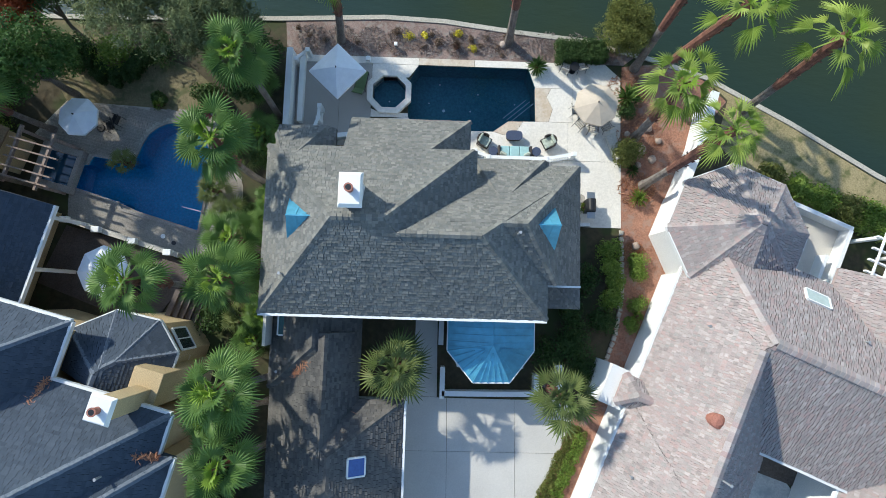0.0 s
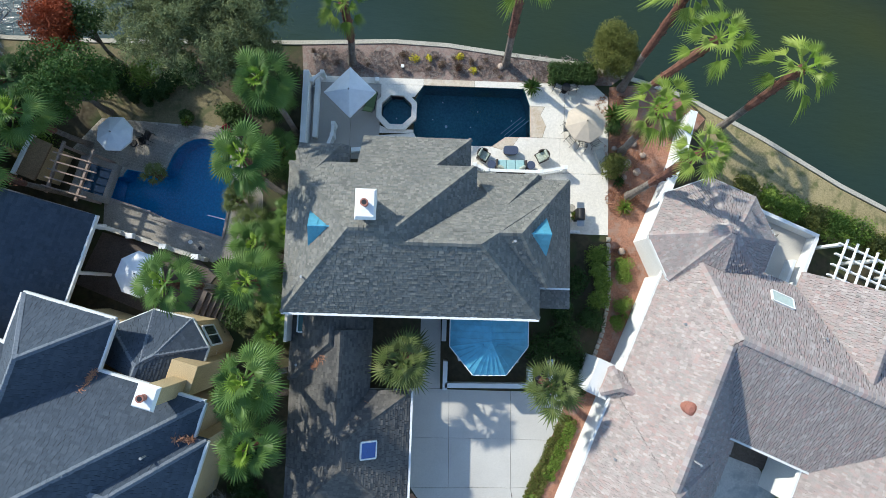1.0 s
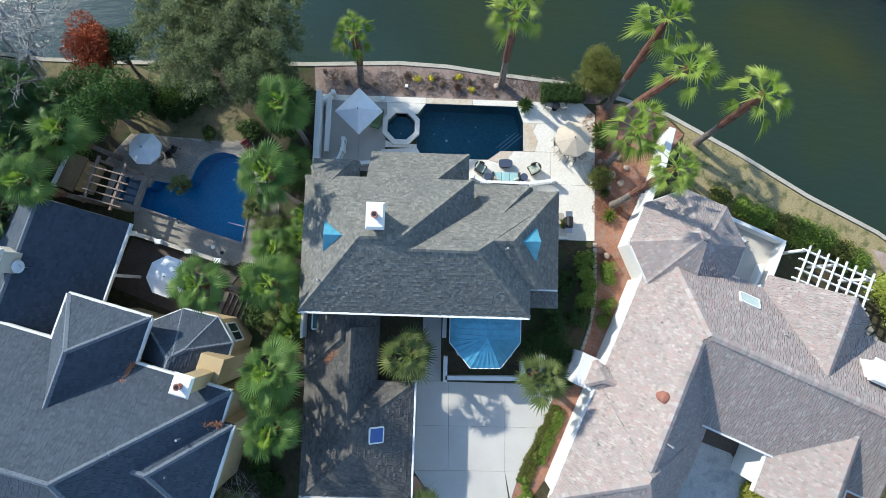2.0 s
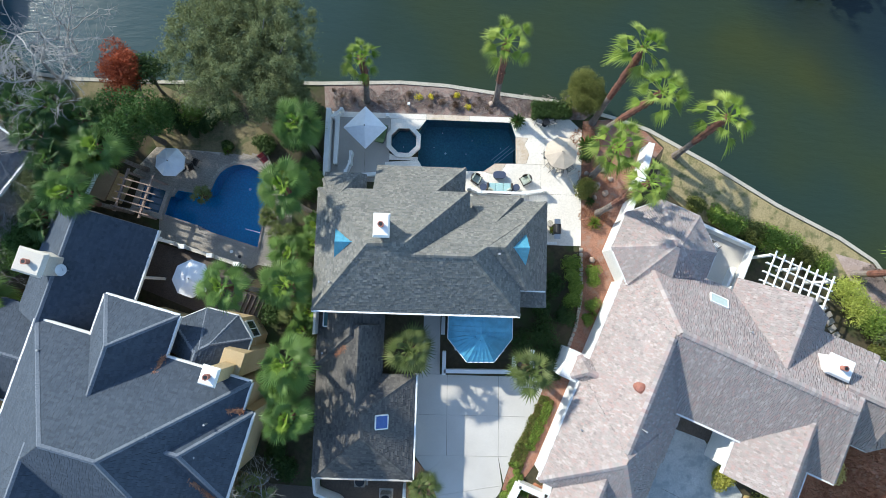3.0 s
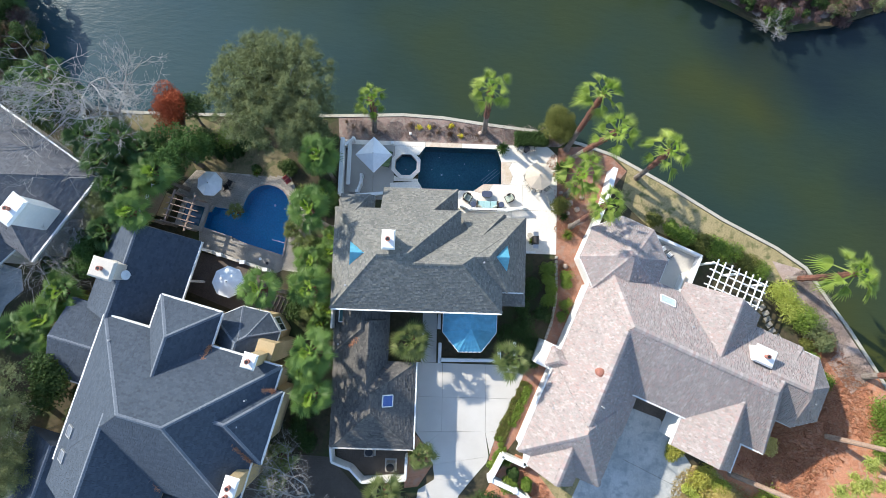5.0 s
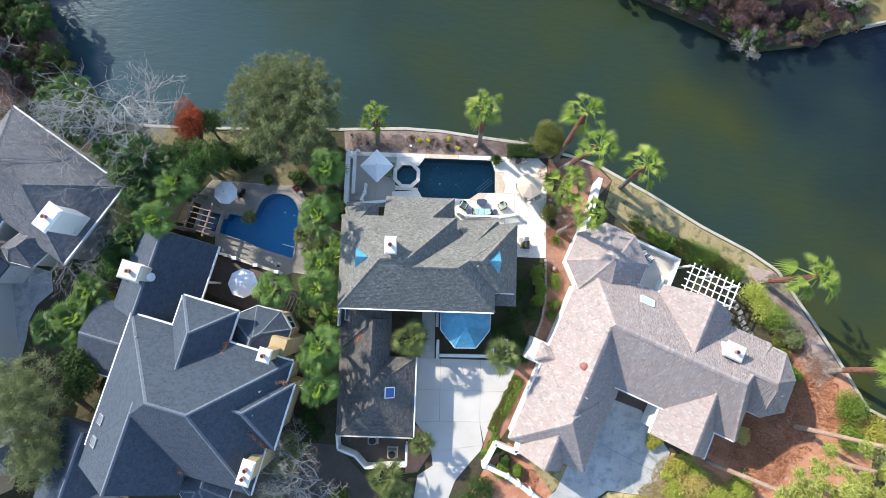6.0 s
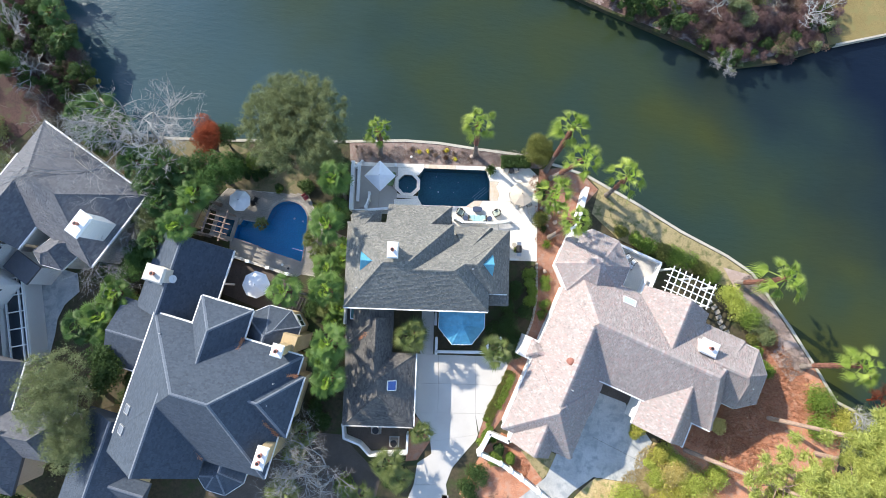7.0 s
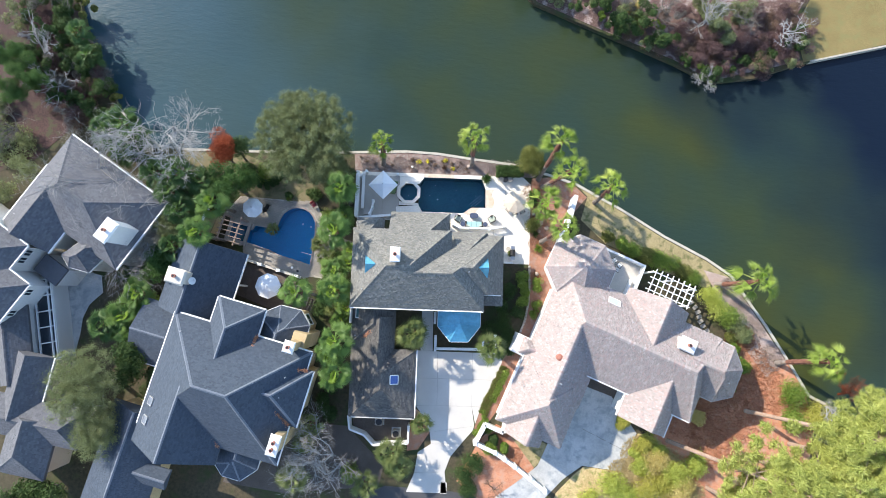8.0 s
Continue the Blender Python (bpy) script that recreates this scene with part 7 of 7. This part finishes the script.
FARBANK = [(9, 41), (11.5, 38.8), (14, 37.4), (17, 36.2), (19, 35.4), (21.5, 34.2), (24, 33.2), (26.5, 32.2), (29, 31.2), (31.4, 30.0), (33.6, 28.9), (35.5, 28.8), (38, 29.2), (40.5, 29.8), (43, 30.8), (44.6, 32)]
FARBANK = [(x + 0.3, y + 1.0) for x, y in FARBANK]
woods("woods", along(FARBANK[:8], 2, (-1, 1), (-1.2, 1.2), (0.9, 1.7), (2.6, 5.8)) + along(FARBANK[8:13], 1, (-0.8, 0.8), (-1.0, 0.8), (0.8, 1.3), (1.4, 2.8)) + along(FARBANK[13:], 2, (-0.6, 1), (-0.4, 2), (0.9, 1.4), (1.4, 3.4)), 1, M_DEEP, "dark green brush along the far bank", 44000, 0.10, 0.8)
woods("woods", along(FARBANK[:7], 2, (-1, 1), (-1.0, 4), (0.9, 1.6), (1.4, 3.4)) + along(FARBANK[7:], 1, (-1, 1), (-0.9, 0.6), (0.7, 1.2), (1.0, 2.4)) + [(33.7, 35.2, 2.2, 5.5), (32.4, 37.6, 2.0, 5), (35.2, 33.2, 1.6, 3.4), (33.9, 27.6, 0.8, 1.6), (37.2, 36.2, 1.8, 4)], 2, M_OAK, "grey-green brush on the far bank", 46000, 0.09, 0.7)
woods("woods", along(FARBANK[1:], 4, (-1.2, 1.5), (-1.1, 7), (0.8, 1.7), (0.8, 3.0)), 3, M_BROWNLEAF, "brown winter brush on the far bank", 60000, 0.10, 0.7, 0.14)
woods("woods", along(FARBANK[8:], 5, (-1.2, 1.5), (-1.1, 7), (0.9, 1.8), (0.9, 3.4)), 9, M_PLUM, "purplish leafless brush on the far bank", 84000, 0.16, 0.8, 0.09)
woods("woods", along(FARBANK[::2], 2, (-1, 2), (0.5, 7), (0.8, 1.5), (1.2, 3)), 10, M_GREYT, "pale grey winter twigs on the far bank", 26000, 0.17, 0.8, 0.07)
woods("woods", along(FARBANK[5:8], 2, (-1, 1), (0.5, 2.4), (0.6, 1.1), (0.8, 1.8)) + [(33, 29.6, 1.0, 1.6), (34.6, 29.2, 0.9, 1.4), (36.5, 31.5, 0.8, 1.2)], 4, M_BRIGHT, "yellow-green brush on the far bank", 12000, 0.085, 0.6)
woods("woods", [(24.5, 37.1, 1.4, 1.2), (23.2, 35.6, 1.0, 0.9), (26.3, 35.2, 0.9, 0.8), (36, 30.6, 0.8, 0.9)], 11, M_GOLD, "rusty golden brush on the far bank", 6000, 0.09, 0.6)
WBANK = [(-46.5, 36), (-45.5, 33), (-44.5, 30.5), (-43, 28.4), (-47, 30), (-41.5, 26.6), (-48.5, 34), (-44, 26.2), (-40.5, 24.6), (-47, 26), (-43, 23.2), (-41, 21.6)]
woods("woods", along(WBANK, 3, (-2.5, 0.5), (-1.5, 1.5), (1.0, 1.8), (2.0, 5.0)), 5, M_DEEP, "dark green trees on the west bank", 70000, 0.09, 0.7)
woods("woods", along(WBANK, 2, (-5, 0), (-4, 2), (1.0, 2.0), (0.8, 2.4)), 6, M_BROWNLEAF, "brown winter brush on the west bank", 24000, 0.12, 0.8, 0.12)
woods("woods", along(WBANK, 2, (-6, 0.3), (-3, 2), (1.0, 2.0), (0.8, 3)), 12, M_PLUM, "purplish leafless brush on the west bank", 30000, 0.16, 0.8, 0.09)
woods("woods", along(WBANK, 1, (-4, 0), (-3, 2), (1.0, 2.0), (1.5, 4)), 13, M_GREYT, "pale grey winter twigs on the west bank", 24000, 0.17, 0.8, 0.07)
woods("woods", [(-47.6, 24.4, 2.6, 8.5), (-49.4, 25.8, 2.6, 9), (-48.8, 22.4, 2.4, 8.5), (-46.0, 23.0, 1.8, 8)], 7, M_LUSH, "fresh green pine crown on the west bank", 60000, 0.075, 0.6, 0.25)
woods("woods", [(-44.0, 30.6, 1.3, 3), (-39.2, 23.4, 1.2, 2), (-42.4, 29.2, 1.0, 2.4), (-43.6, 34.2, 1.4, 3), (-41.4, 24.8, 1.1, 2.4)], 14, M_OLIVE, "olive-green brush on the west bank", 14000, 0.08, 0.6)
woods("woods", along([(-52, 14), (-55, 20), (-58, 28), (-54, 30), (-50, 16)], 4, (-3, 3), (-4, 4), (1.2, 2.4), (1.0, 4)), 8, M_OAK, "grey-green woodland beyond the west bank", 24000, 0.11, 0.8)
for i, (x, y, h, lx, ly) in enumerate(((17, 40, 6, 0.1, -0.1), (22, 39, 6, 0, -0.2), (27, 37, 6.5, 0.1, -0.1), (32, 35, 6.5, 0.2, -0.2), (38, 35, 6, 0.1, -0.2), (42, 34, 5.5, 0.2, 0), (30, 39, 7, 0, 0), (-48, 28, 6, 0.2, 0), (-50, 18, 6, 0.2, 0.1), (-46, 24, 6, 0.2, 0.1), (-47, 35, 6, 0.2, 0))):
    bare_tree((x, y), h, 0.8, 60 + i, M_PALEBARK if i % 2 else M_BARK, "bare winter tree in the bankside woods", (lx, ly), 5, 0.13)

# ---- furniture and small things ----
M_CANVAS = mat_plain("white_canvas", (0.74, 0.76, 0.78), 0.9, vary=0.06, small=3)
M_TANCANVAS = mat_plain("tan_canvas", (0.55, 0.46, 0.36), 0.9, vary=0.12, small=2)
M_WICKER = mat_plain("dark_wicker", (0.045, 0.035, 0.03), 0.7, vary=0.3, small=40)
M_CUSHION = mat_plain("striped_cushion", (0.42, 0.46, 0.38), 0.9, vary=0.35, small=9)
M_AQUA = mat_plain("aqua_cushion", (0.33, 0.52, 0.52), 0.9, vary=0.1, small=8)
M_BLUETOP = mat_plain("slate_blue_tabletop", (0.06, 0.075, 0.12), 0.35, vary=0.2, small=20)
M_GREENC = mat_plain("green_cushion", (0.09, 0.14, 0.06), 0.9, vary=0.15)
M_BOULDER = mat_mottled("boulder", (0.26, 0.19, 0.15), (0.45, 0.36, 0.30), 2.0, 12, 0.9, 0.5)
M_REDCUSH = mat_plain("red_fabric", (0.34, 0.05, 0.06), 0.9, vary=0.2)


def umbrella(x, y, n, r, h, rot, canvas, label, sag=0.45, tilt=(0, 0), lattice=False):
    """A garden umbrella: ribbed canopy with a valance, finial, pole and base."""
    t = thing("umbrella", pose(x, y, 0, 0, 0, rot), label, "umbrella")
    tm = pose(0, 0, h - sag, tilt[0], tilt[1], 0)
    bm = bmesh.new()
    top = bm.verts.new(tm @ Vector((0, 0, sag)))
    rim = [tm @ Vector((r * math.cos(2 * math.pi * k / n), r * math.sin(2 * math.pi * k / n), 0)) for k in range(n)]
    mids = [tm @ Vector((0.5 * r * math.cos(2 * math.pi * k / n), 0.5 * r * math.sin(2 * math.pi * k / n), sag * 0.56)) for k in range(n)]
    rv, mv = [bm.verts.new(p) for p in rim], [bm.verts.new(p) for p in mids]
    low = [bm.verts.new(p - Vector((0, 0, 0.14))) for p in rim]
    for k in range(n):
        j = (k + 1) % n
        bm.faces.new((top, mv[k], mv[j]))
        bm.faces.new((mv[k], rv[k], rv[j], mv[j]))
        bm.faces.new((rv[k], low[k], low[j], rv[j]))
    part("canopy", bm, canvas, t)
    for k in range(n):
        b = bmesh.new()
        cyl(b, tm @ Vector((0, 0, sag - 0.05)), rim[k] - Vector((0, 0, 0.03)), 0.012, 0.012, 5)
        part("rib", b, M_DARK, t)
    b = bmesh.new()
    cyl(b, (0, 0, 0.1), tm @ Vector((0, 0, sag - 0.02)), 0.025, 0.025, 8)
    part("pole", b, M_DARK, t)
    b = bmesh.new()
    cyl(b, tm @ Vector((0, 0, sag - 0.02)), tm @ Vector((0, 0, sag + 0.12)), 0.05, 0.02, 8)
    part("finial", b, M_DARK, t)
    b = bmesh.new()
    cyl(b, (0, 0, 0), (0, 0, 0.12), 0.28, 0.22, 14)
    part("base", b, M_DARK, t)
    return t


umbrella(-5.85, 13.15, 4, 1.72, 2.85, 2, M_CANVAS, "square white canvas umbrella over a lounge chair", 0.55)
umbrella(9.85, 11.75, 8, 1.36, 2.4, 12, M_TANCANVAS, "tan octagonal umbrella over the patio table")
umbrella(-21.05, 9.85, 8, 1.2, 2.6, 22, M_CANVAS, "white octagonal umbrella beside the blue pool")
umbrella(-18.55, 0.75, 8, 1.48, 2.9, 5, M_CANVAS, "white octagonal umbrella on the dark deck")


def wicker_chair(x, y, rot):
    t = thing("armchair", pose(x, y, 0.05, 0, 0, rot), "dark wicker armchair with striped cushions", "armchair", "seats round the coffee table")
    bm = bmesh.new()
    pts = [(0.40 * math.cos(radians(a)), 0.42 * math.sin(radians(a)), 0.62 + 0.14 * math.sin(radians(a)) ** 2 * (1 if a < 200 else 0)) for a in range(-20, 201, 20)]
    tube(bm, [Vector(p) for p in pts], [0.05] * len(pts), 6)
    part("back_rail", bm, M_WICKER, t)
    sb = bmesh.new()
    for p, q in zip(pts, pts[1:]):
        vs = [sb.verts.new(v) for v in ((p[0], p[1], 0.25), (q[0], q[1], 0.25), q, p)]
        sb.faces.new(vs)
    part("backrest", sb, M_WICKER, t)
    part("seat", box(-0.38, 0.38, -0.42, 0.36, 0.22, 0.32, None, 0.03), M_WICKER, t)
    part("cushion", box(-0.31, 0.31, -0.38, 0.26, 0.32, 0.44, None, 0.04), M_CUSHION, t)
    part("back_cushion", box(-0.29, 0.29, 0.20, 0.34, 0.42, 0.78, None, 0.04), M_CUSHION, t)
    for sx in (-0.33, 0.33):
        for sy in (-0.36, 0.3):
            b = bmesh.new()
            cyl(b, (sx, sy, 0), (sx, sy, 0.24), 0.03, 0.035, 6)
            part("leg", b, M_WICKER, t)


wicker_chair(3.2, 9.75, 62)
wicker_chair(7.3, 9.8, -62)
sofa = thing("sofa", pose(5.15, 9.05, 0.05), "dark wicker sofa with aqua seat cushions", "sofa", "seats round the coffee table")
part("seat", box(-1.0, 1.0, -0.42, 0.42, 0.18, 0.32, None, 0.03), M_WICKER, sofa)
part("backrest", box(-1.0, 1.0, -0.5, -0.38, 0.18, 0.82, None, 0.04), M_WICKER, sofa)
for s in (-1, 1):
    part("armrest", box(s * 1.0 - 0.07, s * 1.0 + 0.07, -0.45, 0.40, 0.18, 0.6, None, 0.03), M_WICKER, sofa)
    part("pillow", box(-0.22, 0.22, -0.08, 0.08, -0.18, 0.18, pose(s * 0.75, -0.2, 0.62, -25, 0, s * 28), 0.05), M_CUSHION, sofa, "striped pillow")
    for y in (-0.4, 0.35):
        b = bmesh.new()
        cyl(b, (s * 0.9, y, 0), (s * 0.9, y, 0.2), 0.035, 0.035, 6)
        part("leg", b, M_WICKER, sofa)
for k in range(3):
    part("seat_cushion", box(-0.92 + 0.615 * k, -0.32 + 0.615 * k, -0.36, 0.40, 0.32, 0.46, None, 0.04), M_AQUA, sofa)
ct = thing("coffee_table", pose(5.1, 10.15, 0.05), "dark wicker coffee table with a slate-blue top", "coffee table")
ov = [(0.52 * (1 if math.cos(a) > 0 else -1) * abs(math.cos(a)) ** 0.6, 0.31 * (1 if math.sin(a) > 0 else -1) * abs(math.sin(a)) ** 0.6) for a in [2 * math.pi * (k + 0.5) / 24 for k in range(24)]]
part("tabletop", prism(ov, 0.40, 0.46), M_BLUETOP, ct)
part("apron", prism(scaled(ov, 0.92), 0.12, 0.40), M_WICKER, ct)
for sx in (-0.36, 0.36):
    for sy in (-0.18, 0.18):
        b = bmesh.new()
        cyl(b, (sx, sy, 0), (sx, sy, 0.14), 0.035, 0.035, 6)
        part("leg", b, M_WICKER, ct)
for x, y in ((3.78, 9.08), (6.5, 9.12)):
    st_ = thing("side_table", pose(x, y, 0.05), "round wicker side table with a slate-blue top", "side table", "side tables by the sofa")
    b = bmesh.new()
    cyl(b, (0, 0, 0.48), (0, 0, 0.53), 0.29, 0.29, 20)
    part("tabletop", b, M_BLUETOP, st_)
    b = bmesh.new()
    cyl(b, (0, 0, 0), (0, 0, 0.48), 0.22, 0.26, 14)
    part("pedestal", b, M_WICKER, st_)


def metal_chair(x, y, rot, label="black metal chair with pale slung fabric", cloth=None, group="chairs on the patio", z=0.05):
    t = thing("patio_chair", pose(x, y, z, 0, 0, rot), label, "chair", group)
    part("seat", box(-0.25, 0.25, -0.25, 0.22, 0.40, 0.44, None, 0.01), cloth or M_CREAM, t)
    part("backrest", box(-0.24, 0.24, -0.02, 0.02, -0.25, 0.25, pose(0, 0.30, 0.72, -15, 0, 0), 0.01), cloth or M_CREAM, t)
    for s in (-0.28, 0.28):
        b = bmesh.new()
        tube(b, [Vector(p) for p in ((s, -0.28, 0.0), (s, -0.27, 0.62), (s, 0.16, 0.64), (s, 0.36, 0.98))], [0.018] * 4, 6)
        part("arm_frame", b, M_DARK, t)
        b = bmesh.new()
        tube(b, [Vector(p) for p in ((s, 0.30, 0.0), (s, 0.2, 0.42), (s, -0.26, 0.42))], [0.016] * 3, 6)
        part("leg", b, M_DARK, t)
    b = bmesh.new()
    for k in range(4):
        cyl(b, (-0.28, -0.2 + 0.13 * k, 0.445), (0.28, -0.2 + 0.13 * k, 0.445), 0.01, 0.01, 5)
    part("slats", b, M_DARK, t)


for x, y, r in ((8.35, 14.75, 160), (9.35, 14.8, 195), (8.95, 11.9, 95), (9.25, 11.0, 135), (10.1, 10.7, 170), (10.9, 10.9, 210)):
    metal_chair(x, y, r)
for x, y, r in ((-20.2, 9.9, -70), (-19.9, 10.3, -110), (-19.6, 0.0, 20), (-17.6, -0.1, -30)):
    metal_chair(x, y, r, "dark metal garden chair beside the umbrella", M_DARK, "chairs by the white umbrellas")
bt = thing("bistro_table", pose(8.85, 14.7, 0.05), "small round black metal patio table", "table")
b = bmesh.new()
cyl(b, (0, 0, 0.66), (0, 0, 0.69), 0.3, 0.3, 16)
part("tabletop", b, M_DARK, bt)
b = bmesh.new()
cyl(b, (0, 0, 0), (0, 0, 0.66), 0.04, 0.03, 8)
cyl(b, (0, 0, 0), (0, 0, 0.03), 0.22, 0.2, 12)
part("pedestal", b, M_DARK, bt)
dt = thing("dining_table", pose(9.85, 11.75, 0.05), "round glass-topped table under the tan umbrella", "table")
b = bmesh.new()
cyl(b, (0, 0, 0.70), (0, 0, 0.73), 0.62, 0.62, 24)
part("tabletop", b, M_GLASS, dt)
for k in range(4):
    b = bmesh.new()
    cyl(b, (0.45 * math.cos(k * 1.571 + 0.8), 0.45 * math.sin(k * 1.571 + 0.8), 0), (0.3 * math.cos(k * 1.571 + 0.8), 0.3 * math.sin(k * 1.571 + 0.8), 0.7), 0.02, 0.02, 6)
    part("leg", b, M_DARK, dt)


def lounger(x, y, rot, cushion, frame_mat, label):
    t = thing("sun_lounger", pose(x, y, 0.05, 0, 0, rot), label, "lounger")
    part("mattress", box(-0.32, 0.32, -0.9, 0.35, 0.30, 0.38, None, 0.03), cushion, t)
    part("backrest", box(-0.32, 0.32, 0, 0.72, -0.04, 0.04, pose(0, 0.34, 0.36, 48, 0, 0), 0.03), cushion, t)
    for s in (-0.34, 0.34):
        b = bmesh.new()
        tube(b, [Vector(p) for p in ((s, -0.92, 0.28), (s, 0.36, 0.28), (s, 0.85, 0.86))], [0.025] * 3, 6)
        part("side_rail", b, frame_mat, t)
        for y_ in (-0.8, 0.3):
            b = bmesh.new()
            cyl(b, (s, y_, 0), (s, y_, 0.28), 0.022, 0.022, 6)
            part("leg", b, frame_mat, t)


lounger(-4.75, 13.2, 170, M_GREENC, M_DARK, "dark metal lounger with a green cushion")
lounger(11.5, 9.6, 200, M_CREAM, M_STEEL, "pale folding lounger in the umbrella's shade")
for x, y, r in ((21.9, 5.3, 120), (22.5, 4.75, 130), (22.2, 4.2, 60)):
    metal_chair(x, y, r, "white garden chair on the cream terrace", M_WHITE, "white chairs on the terrace", 0.9)
metal_chair(-14.3, 10.75, 40, "dark metal chair with red fabric by the blue pool", M_REDCUSH, "chairs by the blue pool", 0.03)

gr = thing("gas_grill", pose(9.85, 5.75, 0.05, 0, 0, 90), "black and steel gas grill against the house", "grill")
part("cabinet", box(-0.4, 0.4, -0.28, 0.28, 0.06, 0.85, None, 0.02), M_DARK, gr)
b = bmesh.new()
g = bmesh.ops.create_cone(b, cap_ends=True, segments=16, radius1=0.28, radius2=0.28, depth=0.76, matrix=pose(0, 0, 0.9, 0, 90, 0))["verts"]
part("hood", b, M_DARK, gr)
for s in (-1, 1):
    part("side_shelf", box(s * 0.62 - 0.2, s * 0.62 + 0.2, -0.25, 0.25, 0.82, 0.86, None, 0.01), M_STEEL, gr)
    for y in (-0.24, 0.24):
        b = bmesh.new()
        cyl(b, (s * 0.34, y, 0.0), (s * 0.34, y, 0.08), 0.04, 0.04, 8)
        part("caster", b, M_DARK, gr)
b = bmesh.new()
cyl(b, (-0.3, -0.34, 0.92), (0.3, -0.34, 0.92), 0.015, 0.015, 6)
part("handle", b, M_STEEL, gr)
pl = thing("planter", pose(9.6, 5.7, 0.05), "grey stone planter beside the grill", "planter")
b = bmesh.new()
cyl(b, (-0.25, 0.55, 0), (-0.25, 0.55, 0.42), 0.18, 0.26, 14)
part("pot", b, M_GRAVEL, pl)
structure(part("wall_stub", box(8.6, 9.9, 4.5, 4.7, 0.0, 0.55, None, 0.02), M_STUCCO), "low white wall stub at the patio edge", "wall")
pot = thing("planter", pose(-4.35, 14.95, 0.05), "small white square planter in the bed", "planter")
lt = thing("garden_lamp", pose(-2.6, 15.9, 0.0), "small white bollard lamp in the mulch bed", "lamp")
part("post", box(-0.05, 0.05, -0.05, 0.05, 0, 0.4), M_DARK, lt)
part("head", box(-0.11, 0.11, -0.11, 0.11, 0.4, 0.56, None, 0.02), M_WHITE, lt)
part("body", box(-0.14, 0.14, -0.14, 0.14, 0, 0.34, None, 0.02), M_WHITE, pot)
for x, y, s in ((4.3, 16.3, 0.24), (6.1, 15.05, 0.14), (12.9, 3.4, 0.26), (13.7, 11.0, 0.3), (13.3, 9.6, 0.3), (14.0, 9.0, 0.28), (12.4, 10.6, 0.2), (13.1, 8.6, 0.22), (14.4, 10.2, 0.22)):
    rng = random.Random(int(x * 100))
    b = bmesh.new()
    bmesh.ops.create_icosphere(b, subdivisions=2, radius=s)
    for v in b.verts:
        v.co *= rng.uniform(0.82, 1.15)
        v.co.z *= 0.7
    o = part("boulder", b, M_BOULDER, None, smooth=True)
    o.matrix_world = pose(x, y, s * 0.45)
    tagged(o, "weathered reddish boulder in the mulch", "boulder", "boulders in the beds")
for i, (x, y) in enumerate(((-16.6, 3.1), (-15.9, 2.7))):
    b = bmesh.new()
    cyl(b, (0, 0, 0), (0, 0, 0.05), 0.14, 0.14, 14)
    o = part("skimmer_lid", b, M_WHITE if i == 0 else M_DARK)
    o.matrix_world = pose(x, y, 0.03)
    tagged(o, "round white skimmer lid in the paving" if i == 0 else "round black lid in the paving", "lid")
# stone edging along the garden walk
edge = structure(new("edging"), "curved edging of rough grey stones", "edging")
ELINE = [(12.0, 4.4), (12.05, 2.0), (12.0, 0.0), (11.6, -2.2), (10.8, -4.4), (9.9, -6.4)]
k = 0
for a, b2 in zip(ELINE, ELINE[1:]):
    a, b2 = Vector(a), Vector(b2)
    n = int((b2 - a).length / 0.36)
    for i in range(n):
        p = a.lerp(b2, (i + 0.5) / n)
        rng = random.Random(k)
        k += 1
        b = bmesh.new()
        add_box(b, -0.17, 0.17, -0.13, 0.13, 0, 0.16, None, 0.04)
        for v in b.verts:
            v.co.x += rng.uniform(-0.03, 0.03)
            v.co.y += rng.uniform(-0.03, 0.03)
        o = part("edging_stone", b, M_GRAVEL, edge)
        o.matrix_basis = pose(p.x, p.y, 0, 0, 0, math.degrees(math.atan2((b2 - a).y, (b2 - a).x)) + rng.uniform(-12, 12))

PAV_BASE = [(-22.7, 5.88), (-22.2, 5.9), (-19.3, 5.05), (-18.4, 4.65), (-14.4, 3.5), (-13.1, 6.6), (-12.0, 7.0), (-11.8, 3.6), (-15.0, 1.75), (-22.6, 4.0)]
structure(slab("pavement", PAV_BASE, -0.05, 0.02, M_PAVER), "grey paved strip beside the blue pool", "pavement")
pavers(PAV, PAV_POLY, scaled(LPOOL, 1.06), -12, 0.30, 0.20, (-16.5, 2.9), M_PAVER, 280)
